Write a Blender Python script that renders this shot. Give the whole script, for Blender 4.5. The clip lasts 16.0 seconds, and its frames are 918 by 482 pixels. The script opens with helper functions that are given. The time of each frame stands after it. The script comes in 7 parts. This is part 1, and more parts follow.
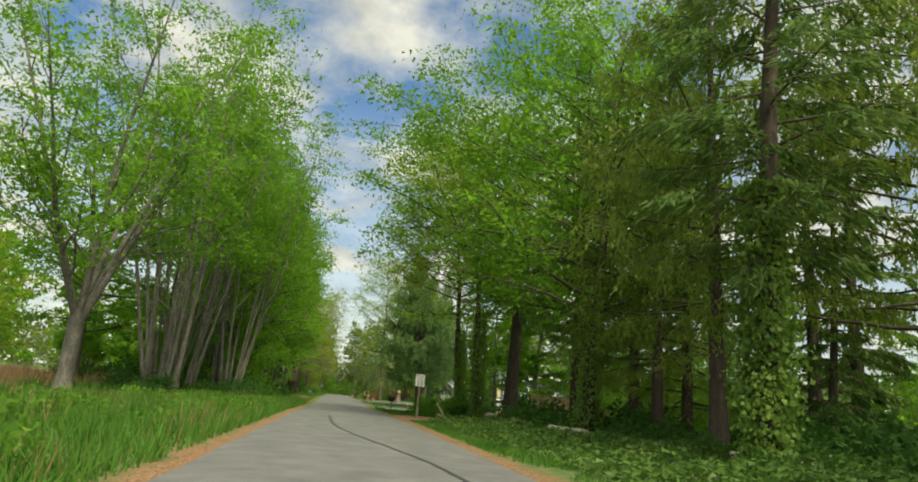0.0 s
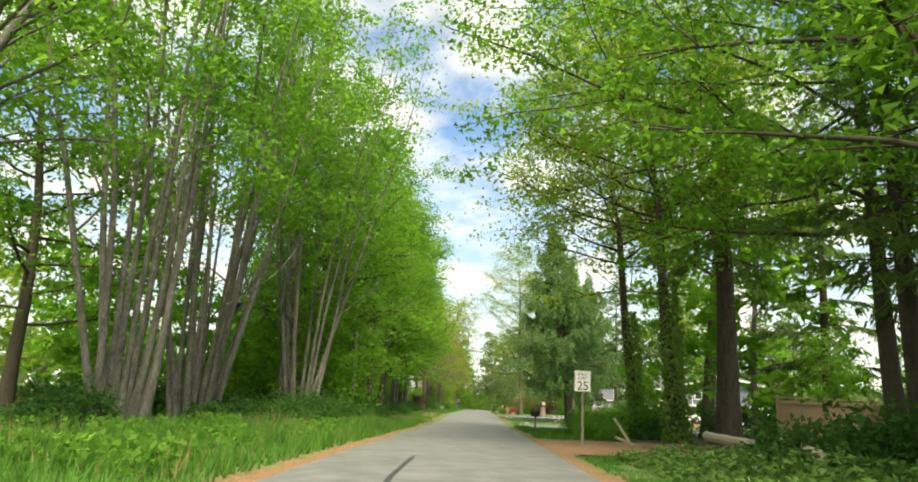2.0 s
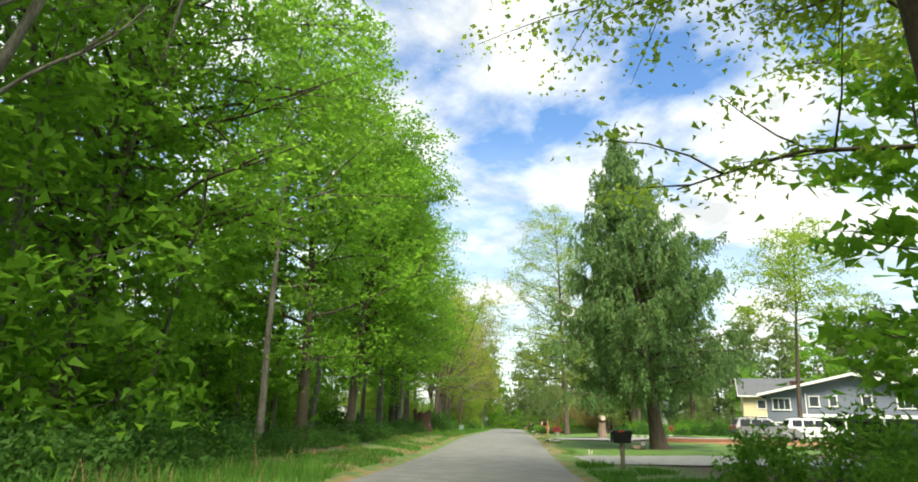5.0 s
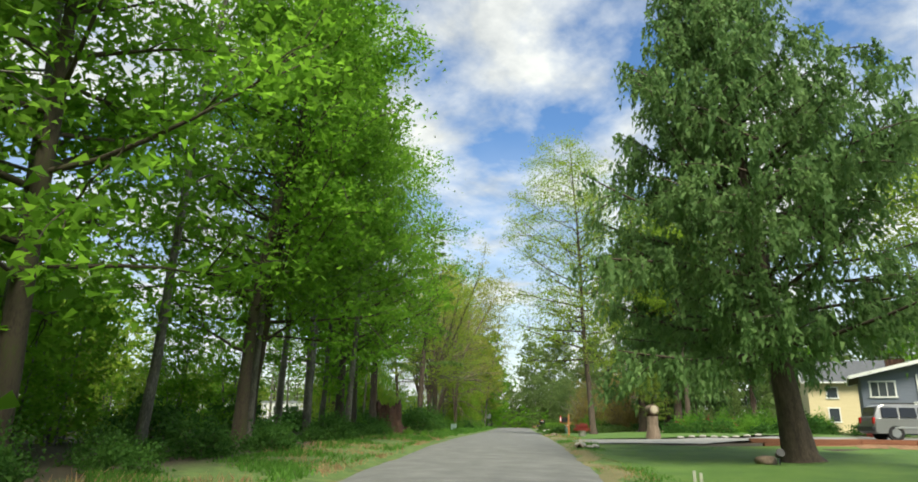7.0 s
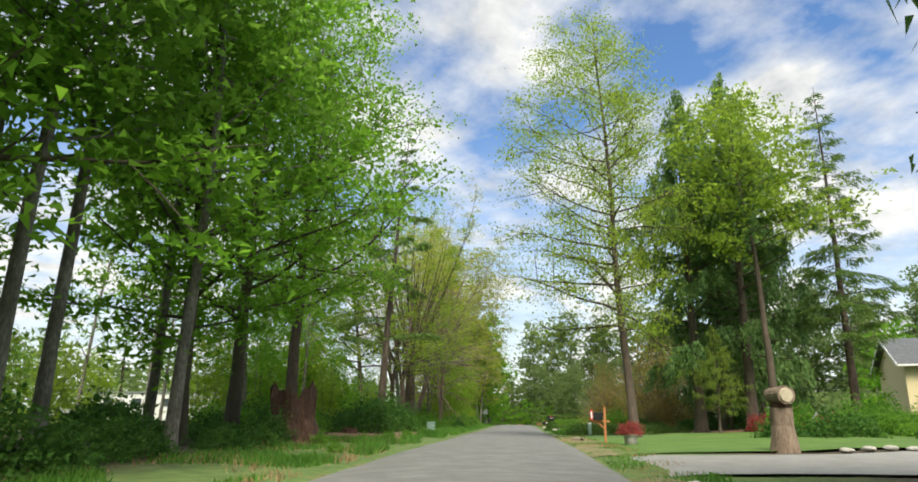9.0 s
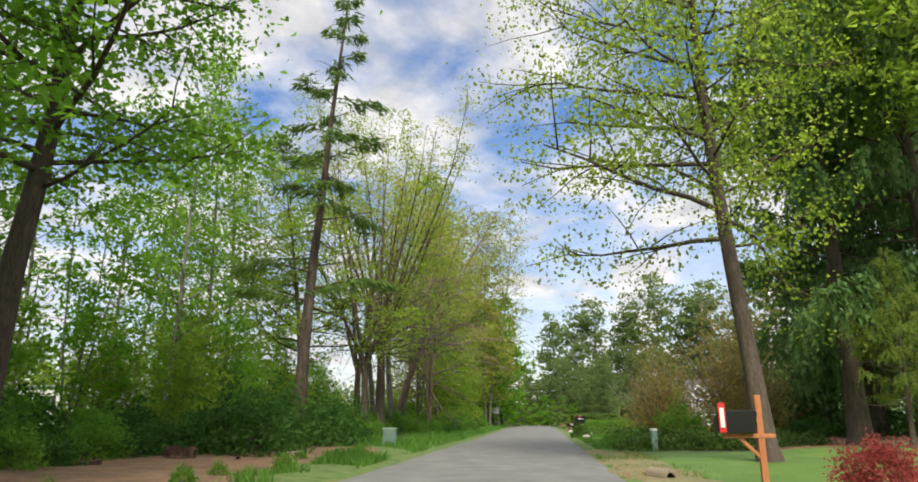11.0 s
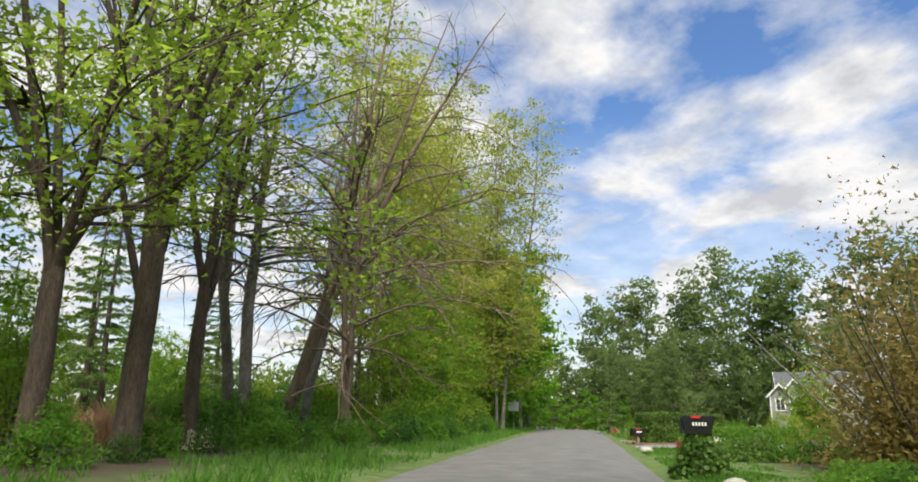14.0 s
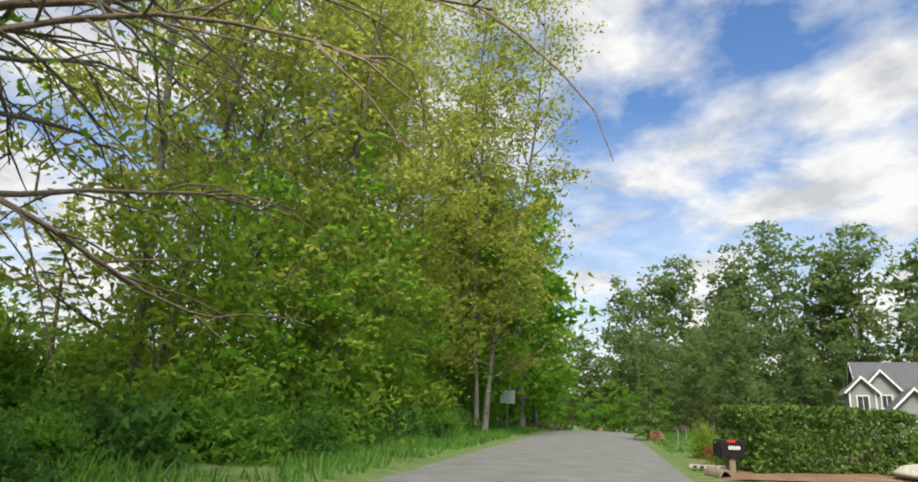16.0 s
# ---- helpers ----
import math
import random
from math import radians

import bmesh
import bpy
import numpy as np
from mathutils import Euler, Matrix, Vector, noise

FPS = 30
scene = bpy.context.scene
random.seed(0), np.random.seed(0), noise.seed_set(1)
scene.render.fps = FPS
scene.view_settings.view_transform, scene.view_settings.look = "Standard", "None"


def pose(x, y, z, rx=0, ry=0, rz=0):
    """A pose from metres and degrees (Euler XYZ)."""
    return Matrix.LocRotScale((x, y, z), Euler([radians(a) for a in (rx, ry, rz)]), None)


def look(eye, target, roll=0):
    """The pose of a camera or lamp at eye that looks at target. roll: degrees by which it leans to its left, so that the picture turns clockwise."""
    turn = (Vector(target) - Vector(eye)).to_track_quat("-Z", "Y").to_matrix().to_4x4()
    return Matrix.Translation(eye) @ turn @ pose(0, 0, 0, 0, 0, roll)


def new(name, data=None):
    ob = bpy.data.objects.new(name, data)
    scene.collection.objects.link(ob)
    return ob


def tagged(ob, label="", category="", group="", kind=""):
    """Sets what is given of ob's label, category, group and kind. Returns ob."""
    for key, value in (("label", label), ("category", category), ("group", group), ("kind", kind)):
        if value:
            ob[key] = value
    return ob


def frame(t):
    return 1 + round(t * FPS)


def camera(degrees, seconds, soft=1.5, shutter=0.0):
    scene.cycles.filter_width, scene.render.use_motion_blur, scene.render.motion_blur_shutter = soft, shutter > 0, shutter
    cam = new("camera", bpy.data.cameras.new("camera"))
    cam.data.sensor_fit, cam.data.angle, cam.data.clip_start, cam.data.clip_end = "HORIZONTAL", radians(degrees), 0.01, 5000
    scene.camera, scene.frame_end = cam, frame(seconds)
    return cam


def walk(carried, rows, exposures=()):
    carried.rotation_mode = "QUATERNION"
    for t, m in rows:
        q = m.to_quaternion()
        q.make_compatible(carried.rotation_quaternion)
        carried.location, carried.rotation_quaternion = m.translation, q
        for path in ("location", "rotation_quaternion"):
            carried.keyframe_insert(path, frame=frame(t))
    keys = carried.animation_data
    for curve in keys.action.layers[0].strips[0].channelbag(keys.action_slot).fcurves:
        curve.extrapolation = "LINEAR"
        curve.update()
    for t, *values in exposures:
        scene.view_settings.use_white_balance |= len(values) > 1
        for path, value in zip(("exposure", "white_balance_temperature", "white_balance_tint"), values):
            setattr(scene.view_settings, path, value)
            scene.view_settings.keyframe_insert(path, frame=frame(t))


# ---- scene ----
cam = camera(69.0, 16.0, soft=1.8)

PATH = [
    (0, (-0.842, -3.409, 1.269), (-0.537, -1.488, 1.734), 5.30),
    (0.5, (-0.261, 0.983, 1.252), (-0.150, 2.927, 1.710), 4.70),
    (1, (0.118, 5.378, 1.254), (0.111, 7.325, 1.714), 4.40),
    (1.5, (0.354, 9.765, 1.270), (0.298, 11.709, 1.735), 3.70),
    (2, (0.503, 14.106, 1.290), (0.425, 16.047, 1.763), 2.90),
    (2.5, (0.715, 18.396, 1.201), (0.617, 20.333, 1.687), 2.40),
    (3, (0.893, 22.828, 1.207), (0.779, 24.763, 1.702), 2.00),
    (3.5, (0.947, 27.351, 1.234), (0.817, 29.283, 1.735), 1.70),
    (4, (0.992, 31.930, 1.267), (0.844, 33.859, 1.775), 1.50),
    (4.2, (0.997, 33.746, 1.261), (0.843, 35.673, 1.773), 1.70),
    (6.3, (1.080, 53.583, 1.071), (0.903, 55.503, 1.598), 0.70),
    (6.5, (1.045, 55.602, 1.055), (0.871, 57.524, 1.580), 0.60),
    (7, (0.993, 60.807, 1.012), (0.819, 62.729, 1.534), 0.70),
    (7.5, (0.868, 65.802, 0.944), (0.698, 67.726, 1.464), 0.60),
    (8, (0.781, 70.719, 0.985), (0.617, 72.645, 1.500), 0.10),
    (8.2, (0.730, 72.663, 0.999), (0.563, 74.590, 1.509), 0.30),
    (10.3, (1.285, 92.556, 1.270), (1.079, 94.478, 1.785), 0.00),
    (10.5, (1.301, 94.485, 1.269), (1.082, 96.407, 1.780), -0.10),
    (11, (1.266, 99.409, 1.282), (1.036, 101.330, 1.791), -0.10),
    (11.5, (1.258, 104.365, 1.314), (1.015, 106.284, 1.820), 0.10),
    (12, (1.277, 109.159, 1.322), (1.023, 111.078, 1.823), 0.20),
    (12.5, (1.291, 113.909, 1.287), (1.019, 115.826, 1.788), 0.30),
    (13, (1.308, 118.687, 1.267), (1.015, 120.601, 1.766), 0.70),
    (13.5, (1.233, 123.633, 1.220), (0.913, 125.542, 1.723), 0.80),
    (14, (1.187, 128.666, 1.235), (0.839, 130.570, 1.739), 1.00),
    (14.5, (1.131, 133.497, 1.206), (0.756, 135.396, 1.711), 1.30),
    (15, (1.157, 138.381, 1.203), (0.755, 140.274, 1.706), 1.70),
    (15.5, (1.158, 143.123, 1.163), (0.736, 145.013, 1.665), 1.60),
    (16, (1.208, 147.906, 1.190), (0.784, 149.798, 1.679), 2.00),
]
walk(cam, [(t, look(e, g, r)) for t, e, g, r in PATH], exposures=[(0.0, 0.25, 7300, 0), (1.0, 0.5, 7600, -4), (2.0, 0.95, 7200, 2), (4.2, 1.18, 6900, 4), (6.3, 0.48, 6500, 3), (8.2, 0.56, 6600, 4), (10.3, 0.5, 6600, 11), (12.5, 0.42, 6500, 11), (16.0, 0.42, 6500, 9)])

# ---- ground profile ----
KNOT_Y = (-60, 0, 30, 45, 55, 66, 73, 82, 93, 105, 120, 145, 190, 202, 232, 400)
KNOT_Z = (0.07, 0.07, 0.04, -0.05, -0.14, -0.22, -0.20, -0.09, 0.06, 0.10, 0.05, -0.02, -0.02, -0.10, -1.6, -1.6)


def road_z(y):
    """Height of the road's middle at y."""
    for k in range(len(KNOT_Y) - 1):
        if y <= KNOT_Y[k + 1]:
            u = min(max((y - KNOT_Y[k]) / (KNOT_Y[k + 1] - KNOT_Y[k]), 0), 1)
            return KNOT_Z[k] + (KNOT_Z[k + 1] - KNOT_Z[k]) * u * u * (3 - 2 * u)
    return KNOT_Z[-1]


def ground_z(x, y):
    """Height of the ground sheet at (x, y)."""
    a = abs(x)
    z = road_z(y)
    if a < 2.8:
        return z - 0.08
    if y > 196:
        z += (-0.05 - z) * min(max((a - 6) / 8, 0), 1)
    s = min((a - 2.8) / 0.5, 1)
    z += -0.08 + 0.07 * s
    s = min(max((a - 3.2) / 8, 0), 1)
    z += 0.16 * s * s * noise.noise((x * 0.35, y * 0.25, 3.1))
    if x < 0:
        z += 0.22 * s
    else:
        z += 0.12 * s
        # the front lawn lies a little lower
        z -= 0.15 * min(max((x - 3.4) / 1.5, 0), 1) * min(max((y - 74) / 1.5, 0), 1) * min(max((93 - y) / 1.5, 0), 1)
        # the raised drive and gardens
        u, v = min(max((x - 9) / 6, 0), 1), min(max((y - 92.6) / 1.2, 0), 1) * min(max((230 - y) / 30, 0), 1)
        z += 0.18 * u * u * (3 - 2 * u) * v
        # and falls away towards the last house
        u, v = min(max((x - 8) / 10, 0), 1), min(max((y - 172) / 35, 0), 1)
        z -= 1.3 * u * u * (3 - 2 * u) * v * v * (3 - 2 * v)
    return z


# ---- world, sun ----
world = bpy.data.worlds.new("sky_world")
scene.world = world
world.use_nodes = True
wn, wl = world.node_tree.nodes, world.node_tree.links
wn.clear()
w_out = wn.new("ShaderNodeOutputWorld")
sky = wn.new("ShaderNodeTexSky")
sky.sky_type = "NISHITA"
sky.sun_disc = False
sky.sun_elevation = radians(55)
sky.sun_rotation = radians(169)
sky.air_density, sky.dust_density, sky.ozone_density = 1.0, 0.6, 1.5
bg_sky = wn.new("ShaderNodeBackground")
bg_sky.inputs["Strength"].default_value = 0.14
sky_sat = wn.new("ShaderNodeHueSaturation")
sky_sat.inputs["Saturation"].default_value = 1.2
sky_sat.inputs["Hue"].default_value = 0.505
wl.new(sky.outputs[0], sky_sat.inputs["Color"])
wl.new(sky_sat.outputs[0], bg_sky.inputs["Color"])
bg_cloud = wn.new("ShaderNodeBackground")
bg_cloud.inputs["Strength"].default_value = 0.68
coord = wn.new("ShaderNodeTexCoord")
sep = wn.new("ShaderNodeSeparateXYZ")
wl.new(coord.outputs["Generated"], sep.inputs[0])
zc = wn.new("ShaderNodeMath")
zc.operation = "MAXIMUM"
zc.inputs[1].default_value = 0.0
wl.new(sep.outputs["Z"], zc.inputs[0])
za = wn.new("ShaderNodeMath")
za.operation = "ADD"
za.inputs[1].default_value = 0.16
wl.new(zc.outputs[0], za.inputs[0])
dome = wn.new("ShaderNodeVectorMath")
dome.operation = "DIVIDE"
wl.new(coord.outputs["Generated"], dome.inputs[0])
comb = wn.new("ShaderNodeCombineXYZ")
for k in range(3):
    wl.new(za.outputs[0], comb.inputs[k])
wl.new(comb.outputs[0], dome.inputs[1])
flat = wn.new("ShaderNodeMapping")
flat.inputs["Scale"].default_value = (1.552, 1.4, 0.0)
flat.inputs["Location"].default_value = (10.23, -16.25, 0.0)
flat.inputs["Rotation"].default_value = (0, 0, radians(132.1))
wl.new(dome.outputs[0], flat.inputs["Vector"])


def cloud_noise(scale, detail, rough, distort=0.0):
    n = wn.new("ShaderNodeTexNoise")
    n.inputs["Scale"].default_value = scale
    n.inputs["Detail"].default_value = detail
    n.inputs["Roughness"].default_value = rough
    n.inputs["Distortion"].default_value = distort
    wl.new(flat.outputs[0], n.inputs["Vector"])
    return n


n_big = cloud_noise(1.25, 10, 0.56, 0.15)
cover = wn.new("ShaderNodeValToRGB")
cover.color_ramp.elements[0].position, cover.color_ramp.elements[0].color = 0.40, (0.0, 0.0, 0.0, 1)
cover.color_ramp.elements[1].position, cover.color_ramp.elements[1].color = 0.56, (1, 1, 1, 1)
wl.new(n_big.outputs["Fac"], cover.inputs[0])
n_tone = cloud_noise(3.0, 8, 0.6)
tone = wn.new("ShaderNodeValToRGB")
tone.color_ramp.elements[0].position, tone.color_ramp.elements[0].color = 0.34, (0.68, 0.70, 0.74, 1)
tone.color_ramp.elements[1].position, tone.color_ramp.elements[1].color = 0.58, (1.08, 1.07, 1.06, 1)
wl.new(n_tone.outputs["Fac"], tone.inputs[0])
wl.new(tone.outputs[0], bg_cloud.inputs["Color"])
# whiter, hazier sky towards the horizon
haze = wn.new("ShaderNodeMapRange")
for nm, v in (("From Min", 0.06), ("From Max", 0.42), ("To Min", 0.72), ("To Max", 0.0)):
    haze.inputs[nm].default_value = v
wl.new(sep.outputs["Z"], haze.inputs["Value"])
veil = wn.new("ShaderNodeMath")
veil.operation = "MAXIMUM"
wl.new(cover.outputs[0], veil.inputs[0])
wl.new(haze.outputs[0], veil.inputs[1])
w_mix = wn.new("ShaderNodeMixShader")
wl.new(veil.outputs[0], w_mix.inputs[0])
wl.new(bg_sky.outputs[0], w_mix.inputs[1])
wl.new(bg_cloud.outputs[0], w_mix.inputs[2])
wl.new(w_mix.outputs[0], w_out.inputs["Surface"])

sun_data = bpy.data.lights.new("sun", "SUN")
sun_data.energy, sun_data.angle, sun_data.color = 5.0, radians(25), (1.0, 0.93, 0.79)
sun = new("sun", sun_data)
# from behind and a little to the right, 55 degrees high
sun.matrix_world = look((14, -73, 106), (0, 0, 0))

# ---- materials ----


def node_mat(name, rough=0.8):
    m = bpy.data.materials.new(name)
    m.use_nodes = True
    return m, m.node_tree.nodes, m.node_tree.links, m.node_tree.nodes["Principled BSDF"]


def ramp(nodes, stops):
    r = nodes.new("ShaderNodeValToRGB")
    e = r.color_ramp.elements
    while len(e) < len(stops):
        e.new(0.5)
    for k, (p, c) in enumerate(stops):
        e[k].position, e[k].color = p, (*c, 1)
    return r


def noisy(name, stops, scale, rough=0.8, bump=0.3, fine=None, metallic=0.0, stretch=(1, 1, 1), dist=0.02, spec=0.5):
    """A surface whose colour follows a two-scale noise in metres, with relief."""
    m, n, l, b = node_mat(name)
    b.inputs["Roughness"].default_value = rough
    b.inputs["Metallic"].default_value = metallic
    b.inputs["Specular IOR Level"].default_value = spec
    tc = n.new("ShaderNodeTexCoord")
    mp = n.new("ShaderNodeMapping")
    mp.inputs["Scale"].default_value = stretch
    l.new(tc.outputs["Object"], mp.inputs["Vector"])
    a = n.new("ShaderNodeTexNoise")
    a.inputs["Scale"].default_value, a.inputs["Detail"].default_value, a.inputs["Roughness"].default_value = scale, 6, 0.6
    l.new(mp.outputs[0], a.inputs["Vector"])
    f = n.new("ShaderNodeTexNoise")
    f.inputs["Scale"].default_value, f.inputs["Detail"].default_value = fine or scale * 9, 3
    l.new(mp.outputs[0], f.inputs["Vector"])
    mx = n.new("ShaderNodeMath")
    mx.operation = "MULTIPLY_ADD"
    mx.inputs[1].default_value = 0.45
    l.new(f.outputs["Fac"], mx.inputs[0])
    mu = n.new("ShaderNodeMath")
    mu.operation = "MULTIPLY"
    mu.inputs[1].default_value = 0.55
    l.new(a.outputs["Fac"], mu.inputs[0])
    l.new(mu.outputs[0], mx.inputs[2])
    r = ramp(n, stops)
    l.new(mx.outputs[0], r.inputs[0])
    l.new(r.outputs[0], b.inputs["Base Color"])
    if bump:
        bp = n.new("ShaderNodeBump")
        bp.inputs["Strength"].default_value, bp.inputs["Distance"].default_value = bump, dist
        l.new(mx.outputs[0], bp.inputs["Height"])
        l.new(bp.outputs[0], b.inputs["Normal"])
    return m


def leafy(name, dark, light, through_tint=None, trans=0.56, rough=0.65):
    """Leaves: colour by leaf and by plant, part of the light goes through them."""
    m, n, l, b = node_mat(name)
    b.inputs["Roughness"].default_value = rough
    b.inputs["Specular IOR Level"].default_value = 0.1
    geo = n.new("ShaderNodeNewGeometry")
    info = n.new("ShaderNodeObjectInfo")
    tc = n.new("ShaderNodeTexCoord")
    tuft = n.new("ShaderNodeTexNoise")
    tuft.inputs["Scale"].default_value, tuft.inputs["Detail"].default_value = 0.9, 2
    l.new(tc.outputs["Object"], tuft.inputs["Vector"])

    def mad(a, k, c):
        q = n.new("ShaderNodeMath")
        q.operation = "MULTIPLY_ADD"
        l.new(a, q.inputs[0])
        q.inputs[1].default_value = k
        if isinstance(c, float):
            q.inputs[2].default_value = c
        else:
            l.new(c, q.inputs[2])
        return q

    mx = mad(geo.outputs["Random Per Island"], 0.42, mad(info.outputs["Random"], 0.24, mad(tuft.outputs["Fac"], 0.9, -0.26).outputs[0]).outputs[0])
    r = ramp(n, [(0.05, dark), (0.95, light)])
    l.new(mx.outputs[0], r.inputs[0])
    l.new(r.outputs[0], b.inputs["Base Color"])
    t = n.new("ShaderNodeBsdfTranslucent")
    hs = n.new("ShaderNodeHueSaturation")
    hs.inputs["Saturation"].default_value = 1.02
    hs.inputs["Value"].default_value = 2.1
    hs.inputs["Hue"].default_value = 0.495
    l.new(r.outputs[0], hs.inputs["Color"])
    l.new(hs.outputs[0], t.inputs["Color"])
    ms = n.new("ShaderNodeMixShader")
    ms.inputs[0].default_value = trans
    l.new(b.outputs[0], ms.inputs[1])
    l.new(t.outputs[0], ms.inputs[2])
    l.new(ms.outputs[0], n["Material Output"].inputs["Surface"])
    return m


M_ASPHALT = noisy("asphalt", [(0.30, (0.078, 0.079, 0.078)), (0.5, (0.132, 0.133, 0.13)), (0.72, (0.215, 0.213, 0.205))], 1.2, 0.85, 0.35, 60, dist=0.006)
M_TAR = noisy("tar_seal", [(0.3, (0.03, 0.03, 0.03)), (0.7, (0.06, 0.06, 0.06))], 8, 0.5, 0.2)
M_DRIVE = noisy("driveway_asphalt", [(0.3, (0.15, 0.15, 0.145)), (0.7, (0.28, 0.275, 0.26))], 2, 0.9, 0.3, 40, dist=0.006)
M_DIRT = noisy("brown_dirt", [(0.3, (0.07, 0.042, 0.025)), (0.5, (0.17, 0.098, 0.055)), (0.7, (0.29, 0.17, 0.095))], 1.5, 0.95, 0.6, 14)
M_NEEDLES = noisy("fallen_needles", [(0.3, (0.085, 0.048, 0.027)), (0.5, (0.21, 0.115, 0.058)), (0.7, (0.33, 0.20, 0.11))], 3, 0.95, 0.7, 30)
M_DRYVERGE = noisy("dry_verge", [(0.3, (0.075, 0.085, 0.028)), (0.5, (0.15, 0.135, 0.06)), (0.7, (0.25, 0.205, 0.11))], 2.2, 0.95, 0.6, 30)
M_LAWN = noisy("mown_lawn", [(0.3, (0.036, 0.085, 0.010)), (0.5, (0.07, 0.138, 0.019)), (0.7, (0.118, 0.185, 0.032))], 0.7, 0.8, 0.6, 45, dist=0.02)
M_BARK = noisy("bark_brown", [(0.3, (0.024, 0.018, 0.013)), (0.5, (0.072, 0.053, 0.039)), (0.72, (0.145, 0.11, 0.082))], 3.0, 0.95, 0.8, 16, stretch=(2.5, 2.5, 0.5), dist=0.03)
M_BARK_TAN = noisy("bark_tan", [(0.3, (0.06, 0.044, 0.032)), (0.5, (0.17, 0.125, 0.09)), (0.72, (0.30, 0.23, 0.17))], 3.0, 0.95, 0.8, 16, stretch=(2.5, 2.5, 0.5), dist=0.03)
M_BARK_GREY = noisy("bark_grey_lichen", [(0.3, (0.05, 0.044, 0.036)), (0.5, (0.14, 0.128, 0.105)), (0.7, (0.29, 0.272, 0.232))], 2.2, 0.9, 0.6, 12, stretch=(2, 2, 0.7), dist=0.02)
M_BARK_MOSS = noisy("bark_mossy", [(0.32, (0.03, 0.024, 0.016)), (0.5, (0.075, 0.058, 0.04)), (0.62, (0.065, 0.075, 0.024)), (0.75, (0.13, 0.108, 0.075))], 1.6, 0.95, 0.7, 12, stretch=(2, 2, 0.6), dist=0.025)
M_LEAF = leafy("leaf_maple", (0.055, 0.145, 0.012), (0.162, 0.305, 0.034))
M_LEAF_ALDER = leafy("leaf_alder", (0.055, 0.135, 0.014), (0.155, 0.28, 0.038))
M_LEAF_YELLOW = leafy("leaf_spring_yellow", (0.13, 0.168, 0.028), (0.345, 0.36, 0.08))
M_LEAF_BRIGHT = leafy("leaf_spring_bright", (0.098, 0.17, 0.018), (0.25, 0.335, 0.05))
M_LEAF_FAR = leafy("leaf_cottonwood", (0.062, 0.105, 0.034), (0.155, 0.205, 0.07))
M_CEDAR = leafy("cedar_spray", (0.055, 0.118, 0.038), (0.178, 0.275, 0.095), trans=0.36)
M_FIR = leafy("fir_needles", (0.042, 0.088, 0.02), (0.14, 0.218, 0.053), trans=0.35)
M_FIR_BRIGHT = leafy("hemlock_spray", (0.06, 0.115, 0.02), (0.24, 0.31, 0.06), trans=0.45)
M_BUSH = leafy("bramble_leaf", (0.02, 0.062, 0.014), (0.078, 0.165, 0.032), trans=0.38)
M_BUSH_LIGHT = leafy("shrub_leaf_light", (0.052, 0.14, 0.019), (0.16, 0.285, 0.045))
M_IVY = leafy("ivy_leaf", (0.028, 0.072, 0.016), (0.115, 0.20, 0.042), trans=0.22, rough=0.35)
# lighter copy of the ivy, with the light on the trunks put into its colour
M_IVY_TRUNK = leafy("ivy_leaf_lit", (0.065, 0.135, 0.025), (0.24, 0.36, 0.075), trans=0.3, rough=0.4)
M_HEDGE = leafy("laurel_leaf", (0.03, 0.075, 0.015), (0.13, 0.21, 0.045), trans=0.2, rough=0.35)
M_BROWN_LEAF = leafy("bronze_leaf", (0.115, 0.095, 0.03), (0.285, 0.235, 0.08))
M_RED_LEAF = leafy("red_maple_leaf", (0.16, 0.035, 0.03), (0.40, 0.12, 0.10))
M_GRASS = leafy("tall_grass", (0.032, 0.10, 0.014), (0.118, 0.24, 0.042), trans=0.35)
M_DRYGRASS = leafy("dry_brush", (0.20, 0.11, 0.06), (0.42, 0.27, 0.16), trans=0.3)

# ---- mesh helpers ----


def quads(name, V, Q, mat, smooth=False):
    """A mesh of vertices V (n, 3) and four-cornered faces Q (m, 4)."""
    V, Q = np.asarray(V, dtype=np.float32), np.asarray(Q, dtype=np.int32)
    me = bpy.data.meshes.new(name)
    me.vertices.add(len(V))
    me.vertices.foreach_set("co", V.ravel())
    me.loops.add(Q.size)
    me.loops.foreach_set("vertex_index", Q.ravel())
    me.polygons.add(len(Q))
    me.polygons.foreach_set("loop_start", np.arange(0, Q.size, Q.shape[1], dtype=np.int32))
    me.polygons.foreach_set("loop_total", np.full(len(Q), Q.shape[1], dtype=np.int32))
    if smooth:
        me.polygons.foreach_set("use_smooth", np.ones(len(Q), dtype=bool))
    me.materials.append(mat)
    me.update(calc_edges=True)
    return me


def from_bm(name, bm, mat, smooth=False):
    me = bpy.data.meshes.new(name)
    bmesh.ops.recalc_face_normals(bm, faces=bm.faces)
    bm.to_mesh(me)
    bm.free()
    me.materials.append(mat)
    if smooth:
        me.polygons.foreach_set("use_smooth", np.ones(len(me.polygons), dtype=bool))
    return me


def thing(name, x, y, label, category, z=None, rz=0.0, group="", kind=""):
    """An Empty at the base of a thing, on the ground."""
    ob = new(name)
    ob.matrix_basis = pose(x, y, ground_z(x, y) if z is None else z, 0, 0, rz)
    return tagged(ob, label, category, group, kind)


